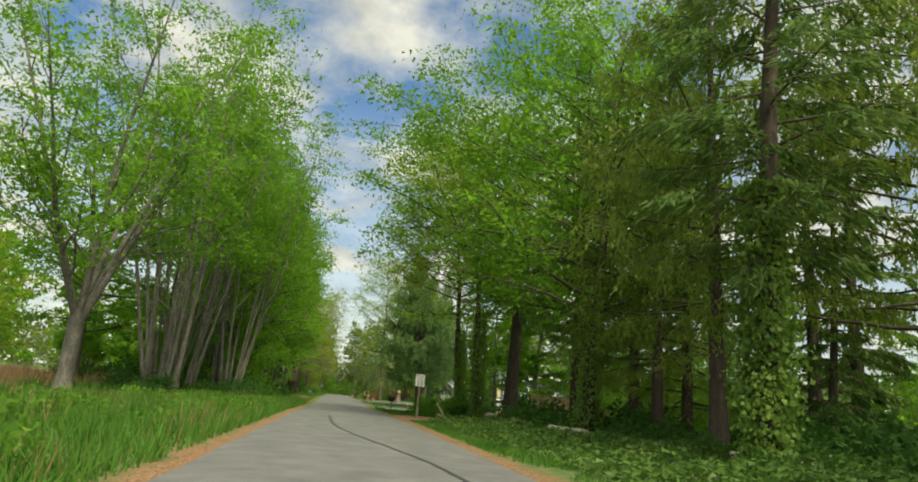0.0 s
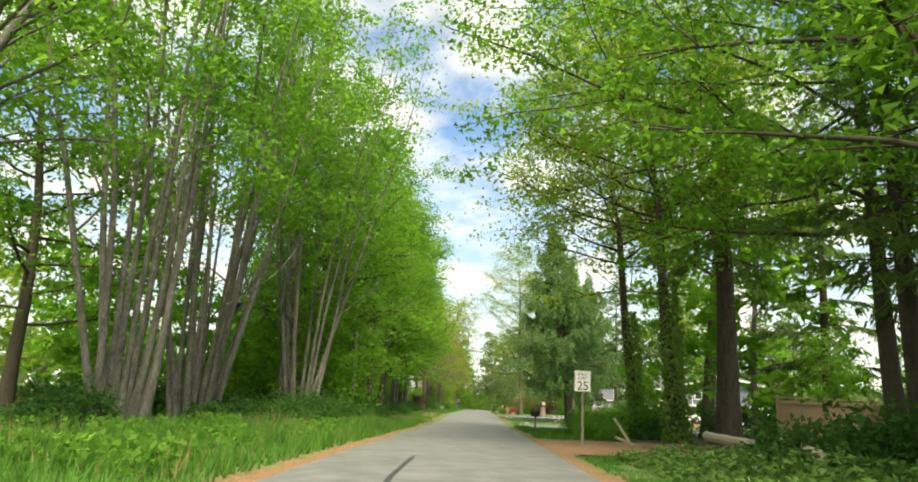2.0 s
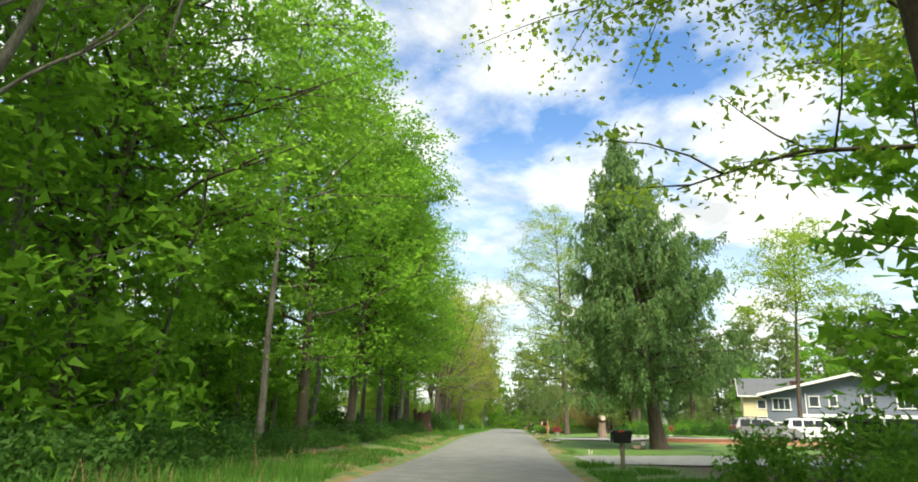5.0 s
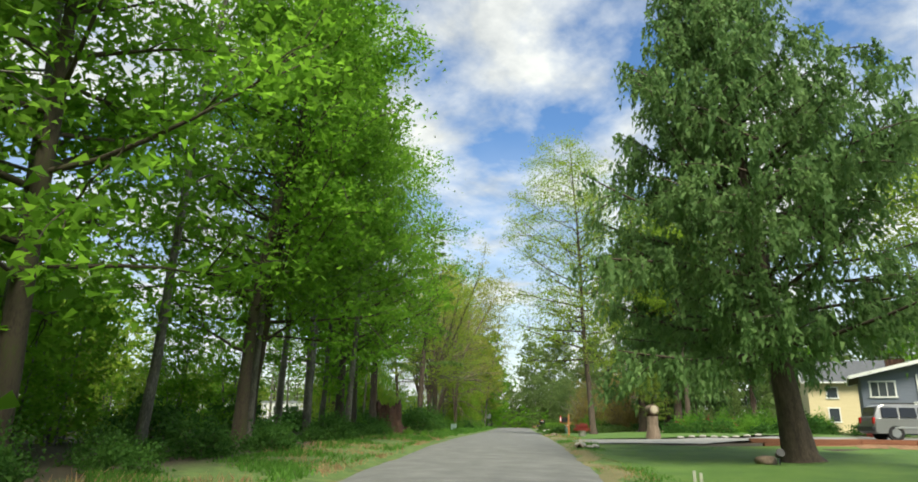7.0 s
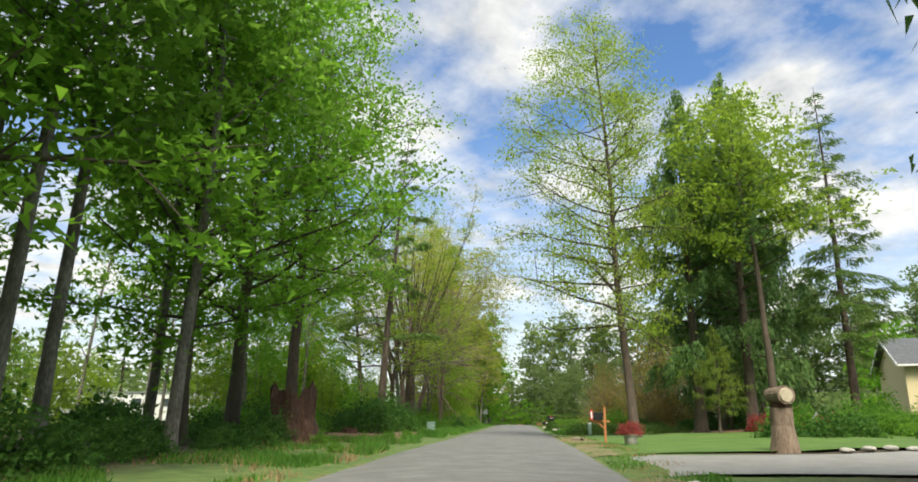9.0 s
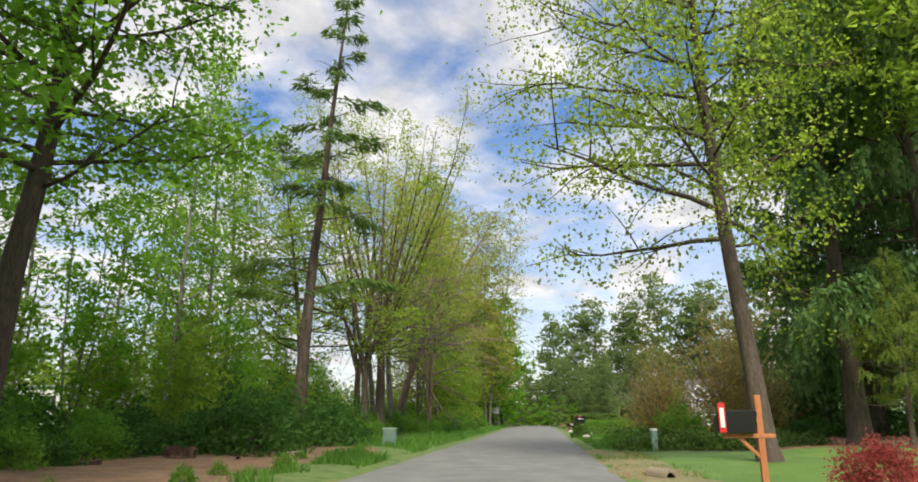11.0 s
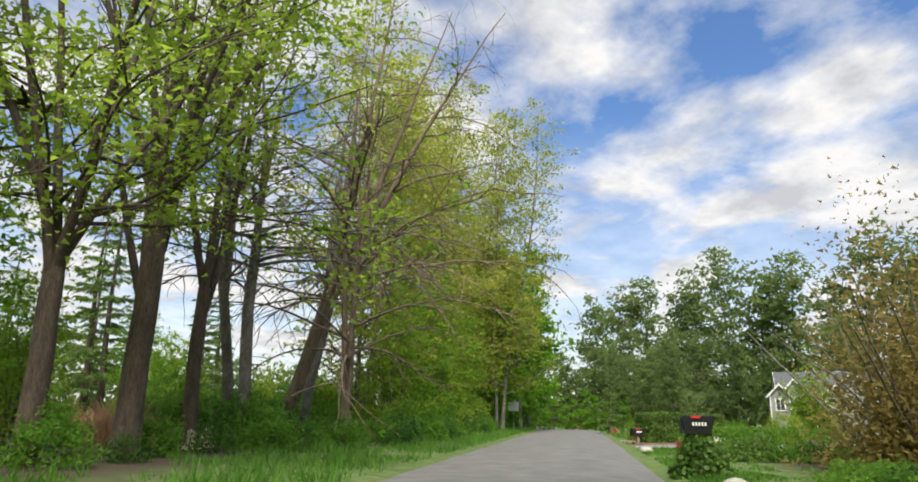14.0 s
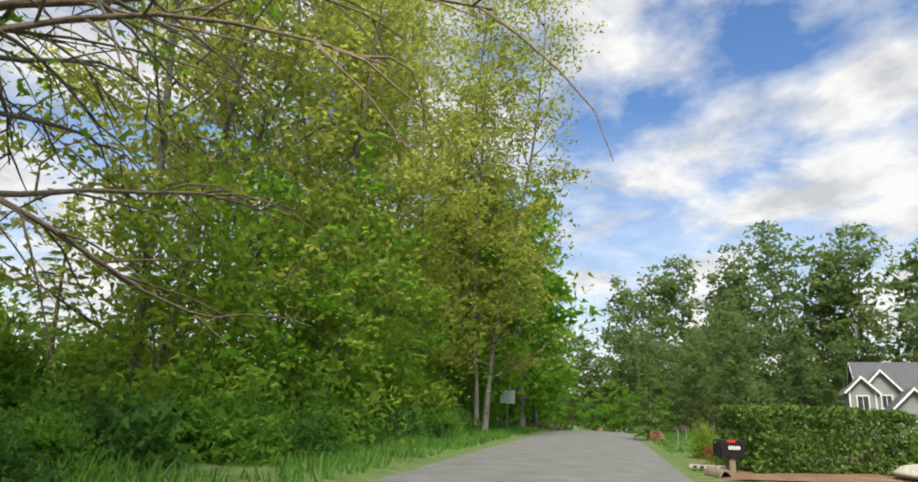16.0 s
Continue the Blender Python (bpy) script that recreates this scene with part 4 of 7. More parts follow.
put("alder_tree", ALDER[1], -10.4, 92.6, 1.05, "alder with a dark trunk in green leaf", 40)
for k in range(4):
    put("young_tree", SCREEN[k % 2], -13.5 - rng0.uniform(0, 2.5), 76 + k * 6.5, rng0.uniform(0.6, 0.8), LAB_SCREEN)
put("maple_tree", MAPLE[2], -10.0, 105.5, 1.0, LAB_MAPLE, 120)
put("maple_tree", DENSE, -10.0, 112.0, 1.0, "maple with a dark trunk overhanging the dirt", 0)
put("maple_tree", MAPLE[1], -14.5, 35.5, 0.85, LAB_MAPLE, 60)
put("alder_tree", ALDER[0], -8.4, 98.0, 1.1, LAB_ALDER, 12)
put("alder_tree", ALDER[2], -8.8, 92.0, 1.05, LAB_ALDER, 77)
for k in range(9):
    put("background_tree", (BACK_Y if k % 3 else BACK)[k % 2], -19 - rng0.uniform(0, 7), 30 + k * 9 + rng0.uniform(-2, 2), rng0.uniform(0.5, 0.75), LAB_BACK)
# thin growth behind the dirt clearing
for k in range(15):
    put("thin_alder", THIN[k % 3], -12.5 - rng0.uniform(0, 9), 113 + k * 2.1 + rng0.uniform(-1, 1), rng0.uniform(0.85, 1.15), LAB_THIN)
put("fir_tree", needle_tree(108, 22, 0.31, 0.2, 3.6, 46, 0.4, 5200, 0.36, 0.5, M_BARK, M_FIR, dead=0.9, ragged=0.25, fall=0.1), -8.6, 126.5, 1.0, "slim fir with grey trunk and sparse dead lower boughs", 0, tilt=-3)
for bx, by, bs in ((-14.2, 60.5, 0.7), (-15.5, 66.5, 0.8), (-14.0, 73.0, 0.75), (-16.0, 80.0, 0.8)):
    put("background_tree", BACK[0], bx, by, bs, "shady leafy tree behind the alders")
# fan-shaped maples and nearly bare ones after them
put("maple_tree", FAN[1], -9.5, 140.6, 1.0, "maple with rising limbs and bright green layered leaves", 20)
put("maple_tree", FAN[0], -9.1, 143.0, 1.0, LAB_FAN, 0)
put("maple_tree", ARCH_R, -12.6, 138.5, 0.72, "bright green leafy maple behind the others", 250)
put("maple_tree", FAN[2], -11.6, 146.5, 1.0, LAB_FAN, 130)
put("maple_tree", FAN[2], -10.2, 147.4, 0.95, LAB_FAN, 30)
put("bare_maple", BARE[1], -9.9, 150.0, 1.0, LAB_BARE, 80)
put("bare_maple", BARE[1], -12.0, 152.8, 0.95, LAB_BARE, 200)
put("bare_maple", BARE[0], -11.0, 155.0, 1.2, "leaning bare maple with a pale flared root", 0, tilt=6)
put("bare_maple", BARE[2], -7.6, 153.6, 1.0, "nearly bare maple with pale peeling twin trunks", 300)
put("bare_maple", BARE[1], -10.4, 156.2, 0.95, LAB_BARE, 330)
# yellow-green poplars and what follows them
for k in range(7):
    put("poplar_tree", POPLAR[k % 2], -8.0 - rng0.uniform(0, 2.6) + k * 0.25, 163 + k * 3.7, rng0.uniform(0.95, 1.08) + 0.025 * k, LAB_POPLAR)
put("background_tree", BACK[1], -5.0, 199.0, 0.95, "leafy green tree reaching over the road", 40)
put("background_tree", BACK[0], -4.9, 208.0, 0.9, "leafy green tree reaching over the road", 140)
for k in range(9):
    put("young_tree", SCREEN_FAR, -13.5 - rng0.uniform(0, 5), 44 + k * 3.4, rng0.uniform(0.5, 0.7), "leafy young tree behind the alders")
put("poplar_tree", POPLAR[1], -5.4, 184.0, 1.15, "tall poplar reaching over the road with small leaves", 50)
for k in range(8):
    put("young_tree", LIGHT[k % 2], -7.0 - rng0.uniform(0, 2.2), 161 + k * 2.8, rng0.uniform(0.8, 1.1), LAB_LIGHT)
for k in range(12):
    put("background_tree", BACK[k % 2], -7.2 - rng0.uniform(0, 3.5), 188 + k * 4.8, rng0.uniform(0.85, 1.1), "leafy green tree beside the road")
for k in range(4):
    put("young_tree", SCREEN_FAR, -6.8 - rng0.uniform(0, 1.0), 190 + k * 7.0, rng0.uniform(0.8, 1.0), LAB_SCREEN)
for k in range(7):
    put("fir_tree", FIR_FAR, -38 - rng0.uniform(0, 20), 128 + k * 14, rng0.uniform(0.55, 0.7), LAB_FIR)
for k in range(5):
    put("background_tree", BACK[k % 2], -30 - rng0.uniform(0, 18), 25 + k * 22, rng0.uniform(0.6, 0.9), LAB_BACK)

for k in range(16):
    put("young_tree", LIGHT[k % 2], -14.5 - rng0.uniform(0, 6), 68 + k * 2.6, rng0.uniform(0.3, 0.55), "bright yellow-green young tree in the open field")
for k in range(7):
    put("young_tree", LIGHT[k % 2], -15 - rng0.uniform(0, 6), 146 + k * 2.6, rng0.uniform(0.35, 0.55), "bright yellow-green young tree behind the bare maples")
# right side, dark wood at the start
# unseen firs beside and behind the start, added to shade the ivy ground
for bx, by in ((8.6, -4.0), (12.5, -1.0), (10.5, -10.0), (15.5, -6.0), (9.5, -17.0), (17.5, 2.0)):
    put("fir_tree", FIR_FAR, bx, by, 0.9, LAB_FIR)
# two unseen hemlocks, added to thicken that shade
put("hemlock_tree", HEMLOCK, 13.0, -0.5, 1.0, "hemlock with drooping yellow-green sprays", 200)
put("hemlock_tree", HEMLOCK, 11.0, -5.5, 1.05, "hemlock with drooping yellow-green sprays", 20)
put("fir_tree", FIR[0], 13.8, 28.8, 0.95, LAB_FIR)
IVY_TREE = put("ivy_tree", FIR[1], 9.0, 11.0, 0.95, "tall conifer whose trunk is wrapped in ivy", 60)
put("hemlock_tree", HEMLOCK_HIGH, 15.2, 12.5, 1.05, "hemlock with drooping yellow-green sprays", 10)
put("hemlock_tree", HEMLOCK, 14.5, 4.6, 0.62, "low hemlock with drooping yellow-green sprays", 170)
put("hemlock_tree", HEMLOCK_HIGH, 10.8, 16.0, 1.05, "hemlock with drooping yellow-green sprays", 250)
put("hemlock_tree", HEMLOCK, 14.2, 24.2, 1.0, "hemlock with drooping yellow-green sprays", 95)
put("hemlock_tree", HEMLOCK_HIGH, 12.0, 22.5, 0.95, "hemlock with drooping yellow-green sprays", 150)
put("fir_tree", FIR[1], 12.8, 33.5, 0.95, LAB_FIR)
put("fir_tree", FIR[0], 20, 37.0, 1.0, LAB_FIR)
IVY_MAPLE = put("maple_tree", ARCH[0], 10.0, 25.0, 0.95, "maple with ivy-clad trunk and broad green leaves arching over the road", 140)
put("maple_tree", ARCH_BIG, 13.0, 35.0, 1.0, "maple arching over the road with broad green leaves", 0, 1.05)
put("fir_tree", BIG_FIR, 11.9, 45.9, 1.0, "dark fir with a thick brown trunk", 30)
IVY_TALL = put("tall_maple", LEANING, 9.1, 44.2, 0.95, "tall tree with ivy low on the trunk and bright leaves", 0, tilt=-2)
IVY_LEAN = put("tall_maple", LEANING, 9.4, 52.8, 1.0, "leaning tall tree with ivy on its trunk and bright leaves", 0, tilt=-3.5)
put("maple_tree", ARCH_R, 15.5, 60.0, 1.3, "maple arching over the road with broad green leaves", 20)
put("background_tree", BACK[0], 15.5, 52.0, 0.9, LAB_BACK)
put("background_tree", BACK[1], 14.5, 62.0, 0.75, LAB_BACK)
for bx, by in ((17.0, 26.0), (19.5, 32.0), (17.0, 38.5), (20.5, 19.5), (17.5, 47.5), (21.0, 42.0), (24.0, 46.0), (20.0, 36.5), (23.5, 39.0)):
    put("young_tree", SCREEN[0], bx, by, 0.6, "leafy young tree behind the conifers")
for bx, by in ((18.5, 50.0), (23.0, 44.0), (27.0, 52.0)):
    put("fir_tree", FIR_FAR, bx, by, 0.85, "dark fir behind the ivy-clad trees")
for bx, by, bs, bt in ((16.3, 18.8, 0.8, 30), (19.5, 20.4, 0.85, 160), (14.8, 16.2, 0.5, 250)):
    put("fir_tree", FIR_FAR, bx, by, bs, "dark fir behind the ivy-clad conifer", bt)
# the yards
put("weeping_cedar", CEDAR, 9.7, 83.5, 1.0, "large weeping cedar with hanging green sprays on the lawn", 0, tilt=-2.5)
put("cedar_tree", CEDAR3, 12.2, 125.0, 0.95, "dark drooping cedar with a bare lower trunk", 120)
put("tall_tree", TALL, 7.0, 118.2, 0.95, "tall tree with bare brown trunk and spring leaves", 0, 1.1, tilt=-2.5)
put("cedar_tree", CEDAR2, 15.8, 131.5, 1.0, "tall cedar with hanging dark green sprays", 40)
put("cedar_tree", CEDAR2, 19.0, 134.0, 1.05, "tall cedar with hanging dark green sprays", 210)
put("hemlock_tree", HEMLOCK_HIGH, 12.6, 122.4, 0.34, "young hemlock with drooping bright sprays", 30)
put("maple_tree", HIGH_MAPLE, 26.6, 105.0, 0.95, "bright-leaved maple before the blue-grey house", 70)
put("fir_tree", FIR[1], 23.0, 128.0, 0.95, LAB_FIR)
put("cedar_tree", CEDAR3, 15.4, 125.0, 1.0, "tall dark cedar with a brown trunk behind the lawn", 300)
put("maple_tree", HIGH_MAPLE, 15.2, 120.5, 1.0, "bright-leaved maple in front of the cedars", 190)
for fx, fy in ((-30, 181), (-29, 166), (-40, 185), (-37, 196), (-25.5, 162), (-23, 160)):
    put("fir_tree", FIR_FAR, fx, fy, rng0.uniform(0.5, 0.62), "dark fir standing in the field")
for k in range(7):
    put("background_tree", BACK[k % 2], 36 + rng0.uniform(0, 14), 84 + k * 13, rng0.uniform(0.5, 0.7), LAB_BACK)
for k in range(6):
    put("young_tree", SCREEN[k % 2] if k % 2 else LIGHT[0], -14 - rng0.uniform(0, 4), 113 + k * 3.0, rng0.uniform(0.55, 0.8), "leafy young tree behind the clearing")
for k in range(4):
    put("young_tree", LIGHT[k % 2], -9.6 - rng0.uniform(0, 1.8), 121 + k * 4.2, rng0.uniform(0.35, 0.5), LAB_LIGHT)
for k in range(7):
    put("young_tree", LIGHT[k % 2], -12.5 - rng0.uniform(0, 4.5), 127 + k * 3.0, rng0.uniform(0.6, 0.85), LAB_LIGHT)
for k in range(7):
    put("background_tree", BACK_Y[k % 2], -26 - rng0.uniform(0, 9), 116 + k * 11 + rng0.uniform(-2, 2), rng0.uniform(0.28, 0.42), "leafy yellow-green tree farther from the road")
for k in range(4):
    put("young_tree", LIGHT[k % 2], -14 - rng0.uniform(0, 5), 126 + k * 5.5, rng0.uniform(0.45, 0.7), LAB_LIGHT)
# distance
for k in range(22):
    a = k / 21
    put("cottonwood", COTTON[k % 3], 9 + a * 95 + rng0.uniform(-3, 3), 300 - a * 80 + rng0.uniform(-9, 9), rng0.uniform(1.0, 1.25), LAB_COTTON)
for k in range(13):
    put("cottonwood", COTTON[k % 3], 9 + k * 6 + rng0.uniform(-2, 2), 258 + rng0.uniform(-8, 12) - k * 2, rng0.uniform(0.42, 0.62), LAB_COTTON)
for k in range(8):
    put("cottonwood", COTTON[k % 3], 8.5 + rng0.uniform(0, 5), 198 + k * 7, rng0.uniform(0.3, 0.42), "young cottonwood in dull green leaf beyond the hedge")
for k in range(8):
    put("background_tree", BACK_DARK, -9 + k * 2.9, 233 + rng0.uniform(-2, 6), rng0.uniform(0.55, 0.8), LAB_BACK)
for k in range(6):
    put("young_tree", SCREEN_FAR, -6 + k * 2.6, 225.5 + rng0.uniform(-1, 2), rng0.uniform(0.4, 0.55), LAB_SCREEN)
for k in range(5):
    put("fir_tree", FIR_FAR, 12 + k * 9 + rng0.uniform(-2, 2), 285 + rng0.uniform(-6, 6), rng0.uniform(0.8, 1.0), LAB_FIR)

# far woods that close the place all round
r2 = np.random.default_rng(77)
C, A = [], []
for (x0, y0, x1, y1, n, hh) in ((-75, -90, -75, 330, 14000, 15), (-75, 330, 120, 330, 9000, 17), (120, 330, 120, -90, 9000, 18), (120, -90, -75, -90, 4000, 20), (58, 40, 66, 230, 8000, 9), (-14, 256, 60, 252, 5000, 6)):
    u = r2.uniform(size=n)
    x, y = x0 + (x1 - x0) * u, y0 + (y1 - y0) * u
    top = np.array([hh * (0.72 + 0.5 * noise.noise((a * 0.05, b * 0.05, 2.2)) + 0.2 * noise.noise((a * 0.2, b * 0.2, 7.0))) for a, b in zip(x, y)])
    z = top * r2.uniform(0.02, 1.0, size=n) ** 0.8
    C.append(np.stack([x + r2.normal(size=n) * 3.5, y + r2.normal(size=n) * 3.5, z], axis=1))
C = np.concatenate(C)
A = r2.normal(size=C.shape)
S = r2.uniform(0.8, 1.7, size=len(C))
tagged(new("far_woods", cards("far_woods", C, A, S, S * 0.8, M_LEAF_FAR, r2, 0.25, True)), "distant green woods around the place", "woods", kind="stuff")

# ---- undergrowth ----
BR = [bush_mesh(200 + k, 1.7, 1.7, 1.5 + 0.3 * k, 900, 0.19, M_BUSH, 6) for k in range(3)]
LB = [bush_mesh(210 + k, 1.6, 1.6, 1.8 + 0.5 * k, 1800, 0.145, M_BUSH_LIGHT, 6) for k in range(2)]
BN = [bush_mesh(206 + k, 1.7, 1.7, 1.5 + 0.4 * k, 1500, 0.13, M_BUSH, 6) for k in range(2)]
GH = "roadside bushes"


def shrub(ms, x, y, sc, lab, sz=None, nm="bush", turn=None, grp=GH, cat="bush"):
    return grow(nm, ms, x, y, lab, cat, grp, rng0.uniform(0, 360) if turn is None else turn, sc, sz, ("branch_frame", "foliage"))


for k in range(16):
    shrub(BR[k % 3], -8.8 - rng0.uniform(0, 3), 27 + k * 1.9, rng0.uniform(0.5, 0.8), "low dark bramble under the trees")
for k in range(34):
    shrub(BN[k % 2], -7.0 - rng0.uniform(0, 1.8), 56 + k * 1.5 + rng0.uniform(-0.5, 0.5), rng0.uniform(0.45, 0.8), "dense dark green bramble at the wood's edge")
for k in range(22):
    shrub(BR[k % 3], -11.5 - rng0.uniform(0, 5), 40 + k * 3.2 + rng0.uniform(-0.5, 0.5), rng0.uniform(0.8, 1.3), "dark green undergrowth between the trunks")
for k in range(14):
    shrub(BR[k % 3] if k % 3 else LB[0], -11.0 - rng0.uniform(0, 3.5), 111 + k * 1.7, rng0.uniform(0.7, 1.2), "tangled green undergrowth behind the clearing")
for k in range(12):
    shrub(BN[k % 2], -7.4 - rng0.uniform(0, 1.8), 118.5 + k * 1.25, rng0.uniform(0.95, 1.4), "dense dark green bramble round the fir")
for k in range(12):
    shrub(BR[k % 3], -9.2 - rng0.uniform(0, 2.5), 104 + k * 1.6, rng0.uniform(0.5, 0.8), "dark low brush at the clearing's edge")
for k in range(5):
    shrub(BR[k % 3], -10.2 - rng0.uniform(0, 1.5), 150.5 + k * 2.0, rng0.uniform(0.9, 1.2), "dense dark bramble mound behind the bare maples")
for k in range(16):
    shrub(BN[k % 2] if k % 2 else LB[k % 4 // 2], -7.6 - rng0.uniform(0, 2.0), 129 + k * 1.9, rng0.uniform(0.4, 0.7), "green bramble at the foot of the maples")
for k in range(16):
    shrub(LB[k % 2] if k % 3 else BR[k % 3], -6.4 - rng0.uniform(0, 1.4), 158 + k * 2.2, rng0.uniform(0.7, 1.15), "bright green leafy shrub beside the grass")
for k in range(7):
    shrub(LB[k % 2], -13 - rng0.uniform(0, 8), 162 + k * 3.0, rng0.uniform(0.9, 1.4), "bright green shrub in the field")
for k in range(11):
    shrub(BR[k % 3], -7.6 - rng0.uniform(0, 1.4), 37 + k * 1.8, rng0.uniform(0.45, 0.75), "dark bramble at the foot of the alders")
for k in range(15):
    shrub(LB[k % 2] if k % 2 else BN[k % 2], -5.5 - rng0.uniform(0, 1.6), 154.5 + k * 2.0, rng0.uniform(0.55, 0.85), "leafy bramble spilling over the verge")
for k in range(9):
    shrub(BN[k % 2], -5.5 - rng0.uniform(0, 2.2), 37.2 + k * 0.9 + rng0.uniform(-0.4, 0.4), rng0.uniform(0.4, 0.62), "low dark bramble creeping over the verge")
for k in range(26):
    shrub(BN[k % 2], -6.3 - rng0.uniform(0, 1.3), 38.5 + k * 0.85 + rng0.uniform(-0.4, 0.4), rng0.uniform(0.6, 0.95), "dense dark bramble beside the grass strip")
# right side
for k in range(16):
    shrub(BR[k % 3], 7.5 + rng0.uniform(0, 7), 10 + k * 1.5, rng0.uniform(0.5, 0.95), "dark bush among the conifers")
for k in range(7):
    shrub(BR[k % 3], 9.5 + rng0.uniform(0, 5), 22 + k * 1.5, rng0.uniform(0.9, 1.3), "dark bush in the conifers' shade")
for k in range(7):
    shrub(BR[k % 3], 15.5 + rng0.uniform(0, 5), 16 + k * 2.6, rng0.uniform(0.6, 0.9), "dark bush behind the conifers")
for k in range(7):
    shrub(LB[k % 2], 4.9 + rng0.uniform(0, 2.6), 45.2 + k * 1.2, rng0.uniform(0.55, 0.8), "leafy green shrub behind the road sign")
for k in range(12):
    shrub(LB[k % 2] if k % 3 else BR[k % 3], 6.5 + rng0.uniform(0, 6), 50 + k * 0.95, rng0.uniform(0.7, 1.15), "leafy green shrub at the yard's edge")
for k in range(9):
    shrub(BR[k % 3], 12 + k * 1.7, 108.5 + rng0.uniform(0, 3), rng0.uniform(0.6, 0.95), "dark green garden shrub along the drive", nm="garden_shrub", grp="garden shrubs", cat="shrub")
for k in range(5):
    shrub(LB[k % 2], 14 + k * 2.2, 113.5 + rng0.uniform(0, 2), rng0.uniform(0.8, 1.1), "light green garden shrub along the drive", nm="garden_shrub", grp="garden shrubs", cat="shrub")
for k in range(14):
    shrub(BR[k % 3], 10 + k * 1.3, 130 + rng0.uniform(-1, 4), rng0.uniform(0.55, 0.9), "dark shrub under the cedars")
for k in range(9):
    shrub(BR[k % 3], 12.5 + rng0.uniform(0, 7), 43 + k * 1.5, rng0.uniform(1.1, 1.6), "dark bush behind the ivy-clad trees")
for k in range(13):
    shrub(BR[k % 3], -6.3 - rng0.uniform(0, 1.5), 37 + k * 1.6, rng0.uniform(0.38, 0.6), "low dark bramble in the tall grass")
for k in range(9):
    shrub(BR[k % 3], 11.2 + rng0.uniform(0, 4.5), 6.5 + k * 0.8, rng0.uniform(0.75, 1.15), "dark bush beside the ivy-clad conifer")
for k in range(14):
    shrub(LB[k % 2] if k % 3 else BR[k % 3], -9.0 - rng0.uniform(0, 2.4), 104.5 + k * 1.6 + rng0.uniform(-0.5, 0.5), rng0.uniform(0.4, 0.75), "leafy undergrowth behind the bare dirt")
for k in range(9):
    shrub(LB[k % 2], -4.3 - rng0.uniform(0, 1.6), 100.5 + k * 2.6 + rng0.uniform(-0.8, 0.8), rng0.uniform(0.16, 0.27), "low green weed clump on the verge", nm="weed_clump")
for k in range(16):
    shrub(LB[k % 2], -9.6 - rng0.uniform(0, 5.5), 150 + k * 0.95, rng0.uniform(0.85, 1.25), "dense leafy undergrowth behind the bare maples")
for k in range(8):
    shrub(LB[k % 2], -7.2 - rng0.uniform(0, 1.2), 151 + k * 1.5, rng0.uniform(0.4, 0.6), "low leafy undergrowth round the bare maples")
for gx, gy, gs, gt in ((12.6, 12.4, 1.3, 20), (13.6, 14.2, 1.4, 140), (15.0, 15.0, 1.5, 260), (16.0, 17.2, 1.6, 70)):
    shrub(BR[0], gx, gy, gs, "tall dark bush behind the ivy-clad conifer", turn=gt)
# evergreen ground cover and low hedges
GC = [bush_mesh(220 + k, 1.6, 1.6, 0.95, 1450, 0.115, M_HEDGE, 8) for k in range(2)]
GL = [bush_mesh(224, 1.6, 1.6, 0.8, 1450, 0.105, M_BUSH_LIGHT, 8)]
for k in range(11):
    shrub(GC[k % 2], 4.6 + k * 0.62 + rng0.uniform(-0.3, 0.3), 126.6 + rng0.uniform(-0.7, 0.7), rng0.uniform(0.7, 0.95), "low dark evergreen hedge shrub", nm="low_shrub", grp="low hedge", cat="shrub")
for k in range(20):
    shrub(GL[0] if k % 3 else GC[0], 4.7 + rng0.uniform(0, 4.5), 129.5 + k * 0.72, rng0.uniform(0.6, 0.95), "low spreading green ground-cover shrub", nm="low_shrub", grp="ground cover", cat="shrub")
for k in range(8):
    shrub(GL[0] if k % 2 else GC[1], 5.0 + k * 0.75, 151.3 + rng0.uniform(-0.6, 0.6), rng0.uniform(0.6, 0.8), "low clipped green shrub by the lawn", nm="low_shrub", grp="ground cover", cat="shrub")
for k in range(9):
    shrub(GC[k % 2] if k % 2 else GL[0], 5.6 + k * 0.6, 172.5 + k * 0.9, rng0.uniform(0.85, 1.2), "rounded green shrub beyond the hedge", nm="low_shrub", grp="ground cover", cat="shrub")
# bronze shrubs
BZ = bush_mesh(230, 2.6, 2.6, 5.6, 19000, 0.085, M_BROWN_LEAF, 46, 0.45, M_BARK_GREY)
shrub(BZ, 13.4, 143.0, 2.0, sz=1.95, lab="tall rounded shrub with bronze-brown spring leaves", nm="bronze_shrub", grp="bronze shrubs", cat="shrub", turn=10)
shrub(BZ, 9.3, 147.0, 1.5, sz=1.4, lab="rounded shrub with bronze-brown spring leaves and many stems", nm="bronze_shrub", grp="bronze shrubs", cat="shrub", turn=200)
shrub(BZ, 11.5, 137.0, 0.6, "rounded shrub with bronze-brown spring leaves", nm="bronze_shrub", grp="bronze shrubs", cat="shrub", turn=100)
shrub(LB[1], 9.0, 139.5, 1.1, "light green shrub between bronze ones", nm="garden_shrub", grp="garden shrubs", cat="shrub")
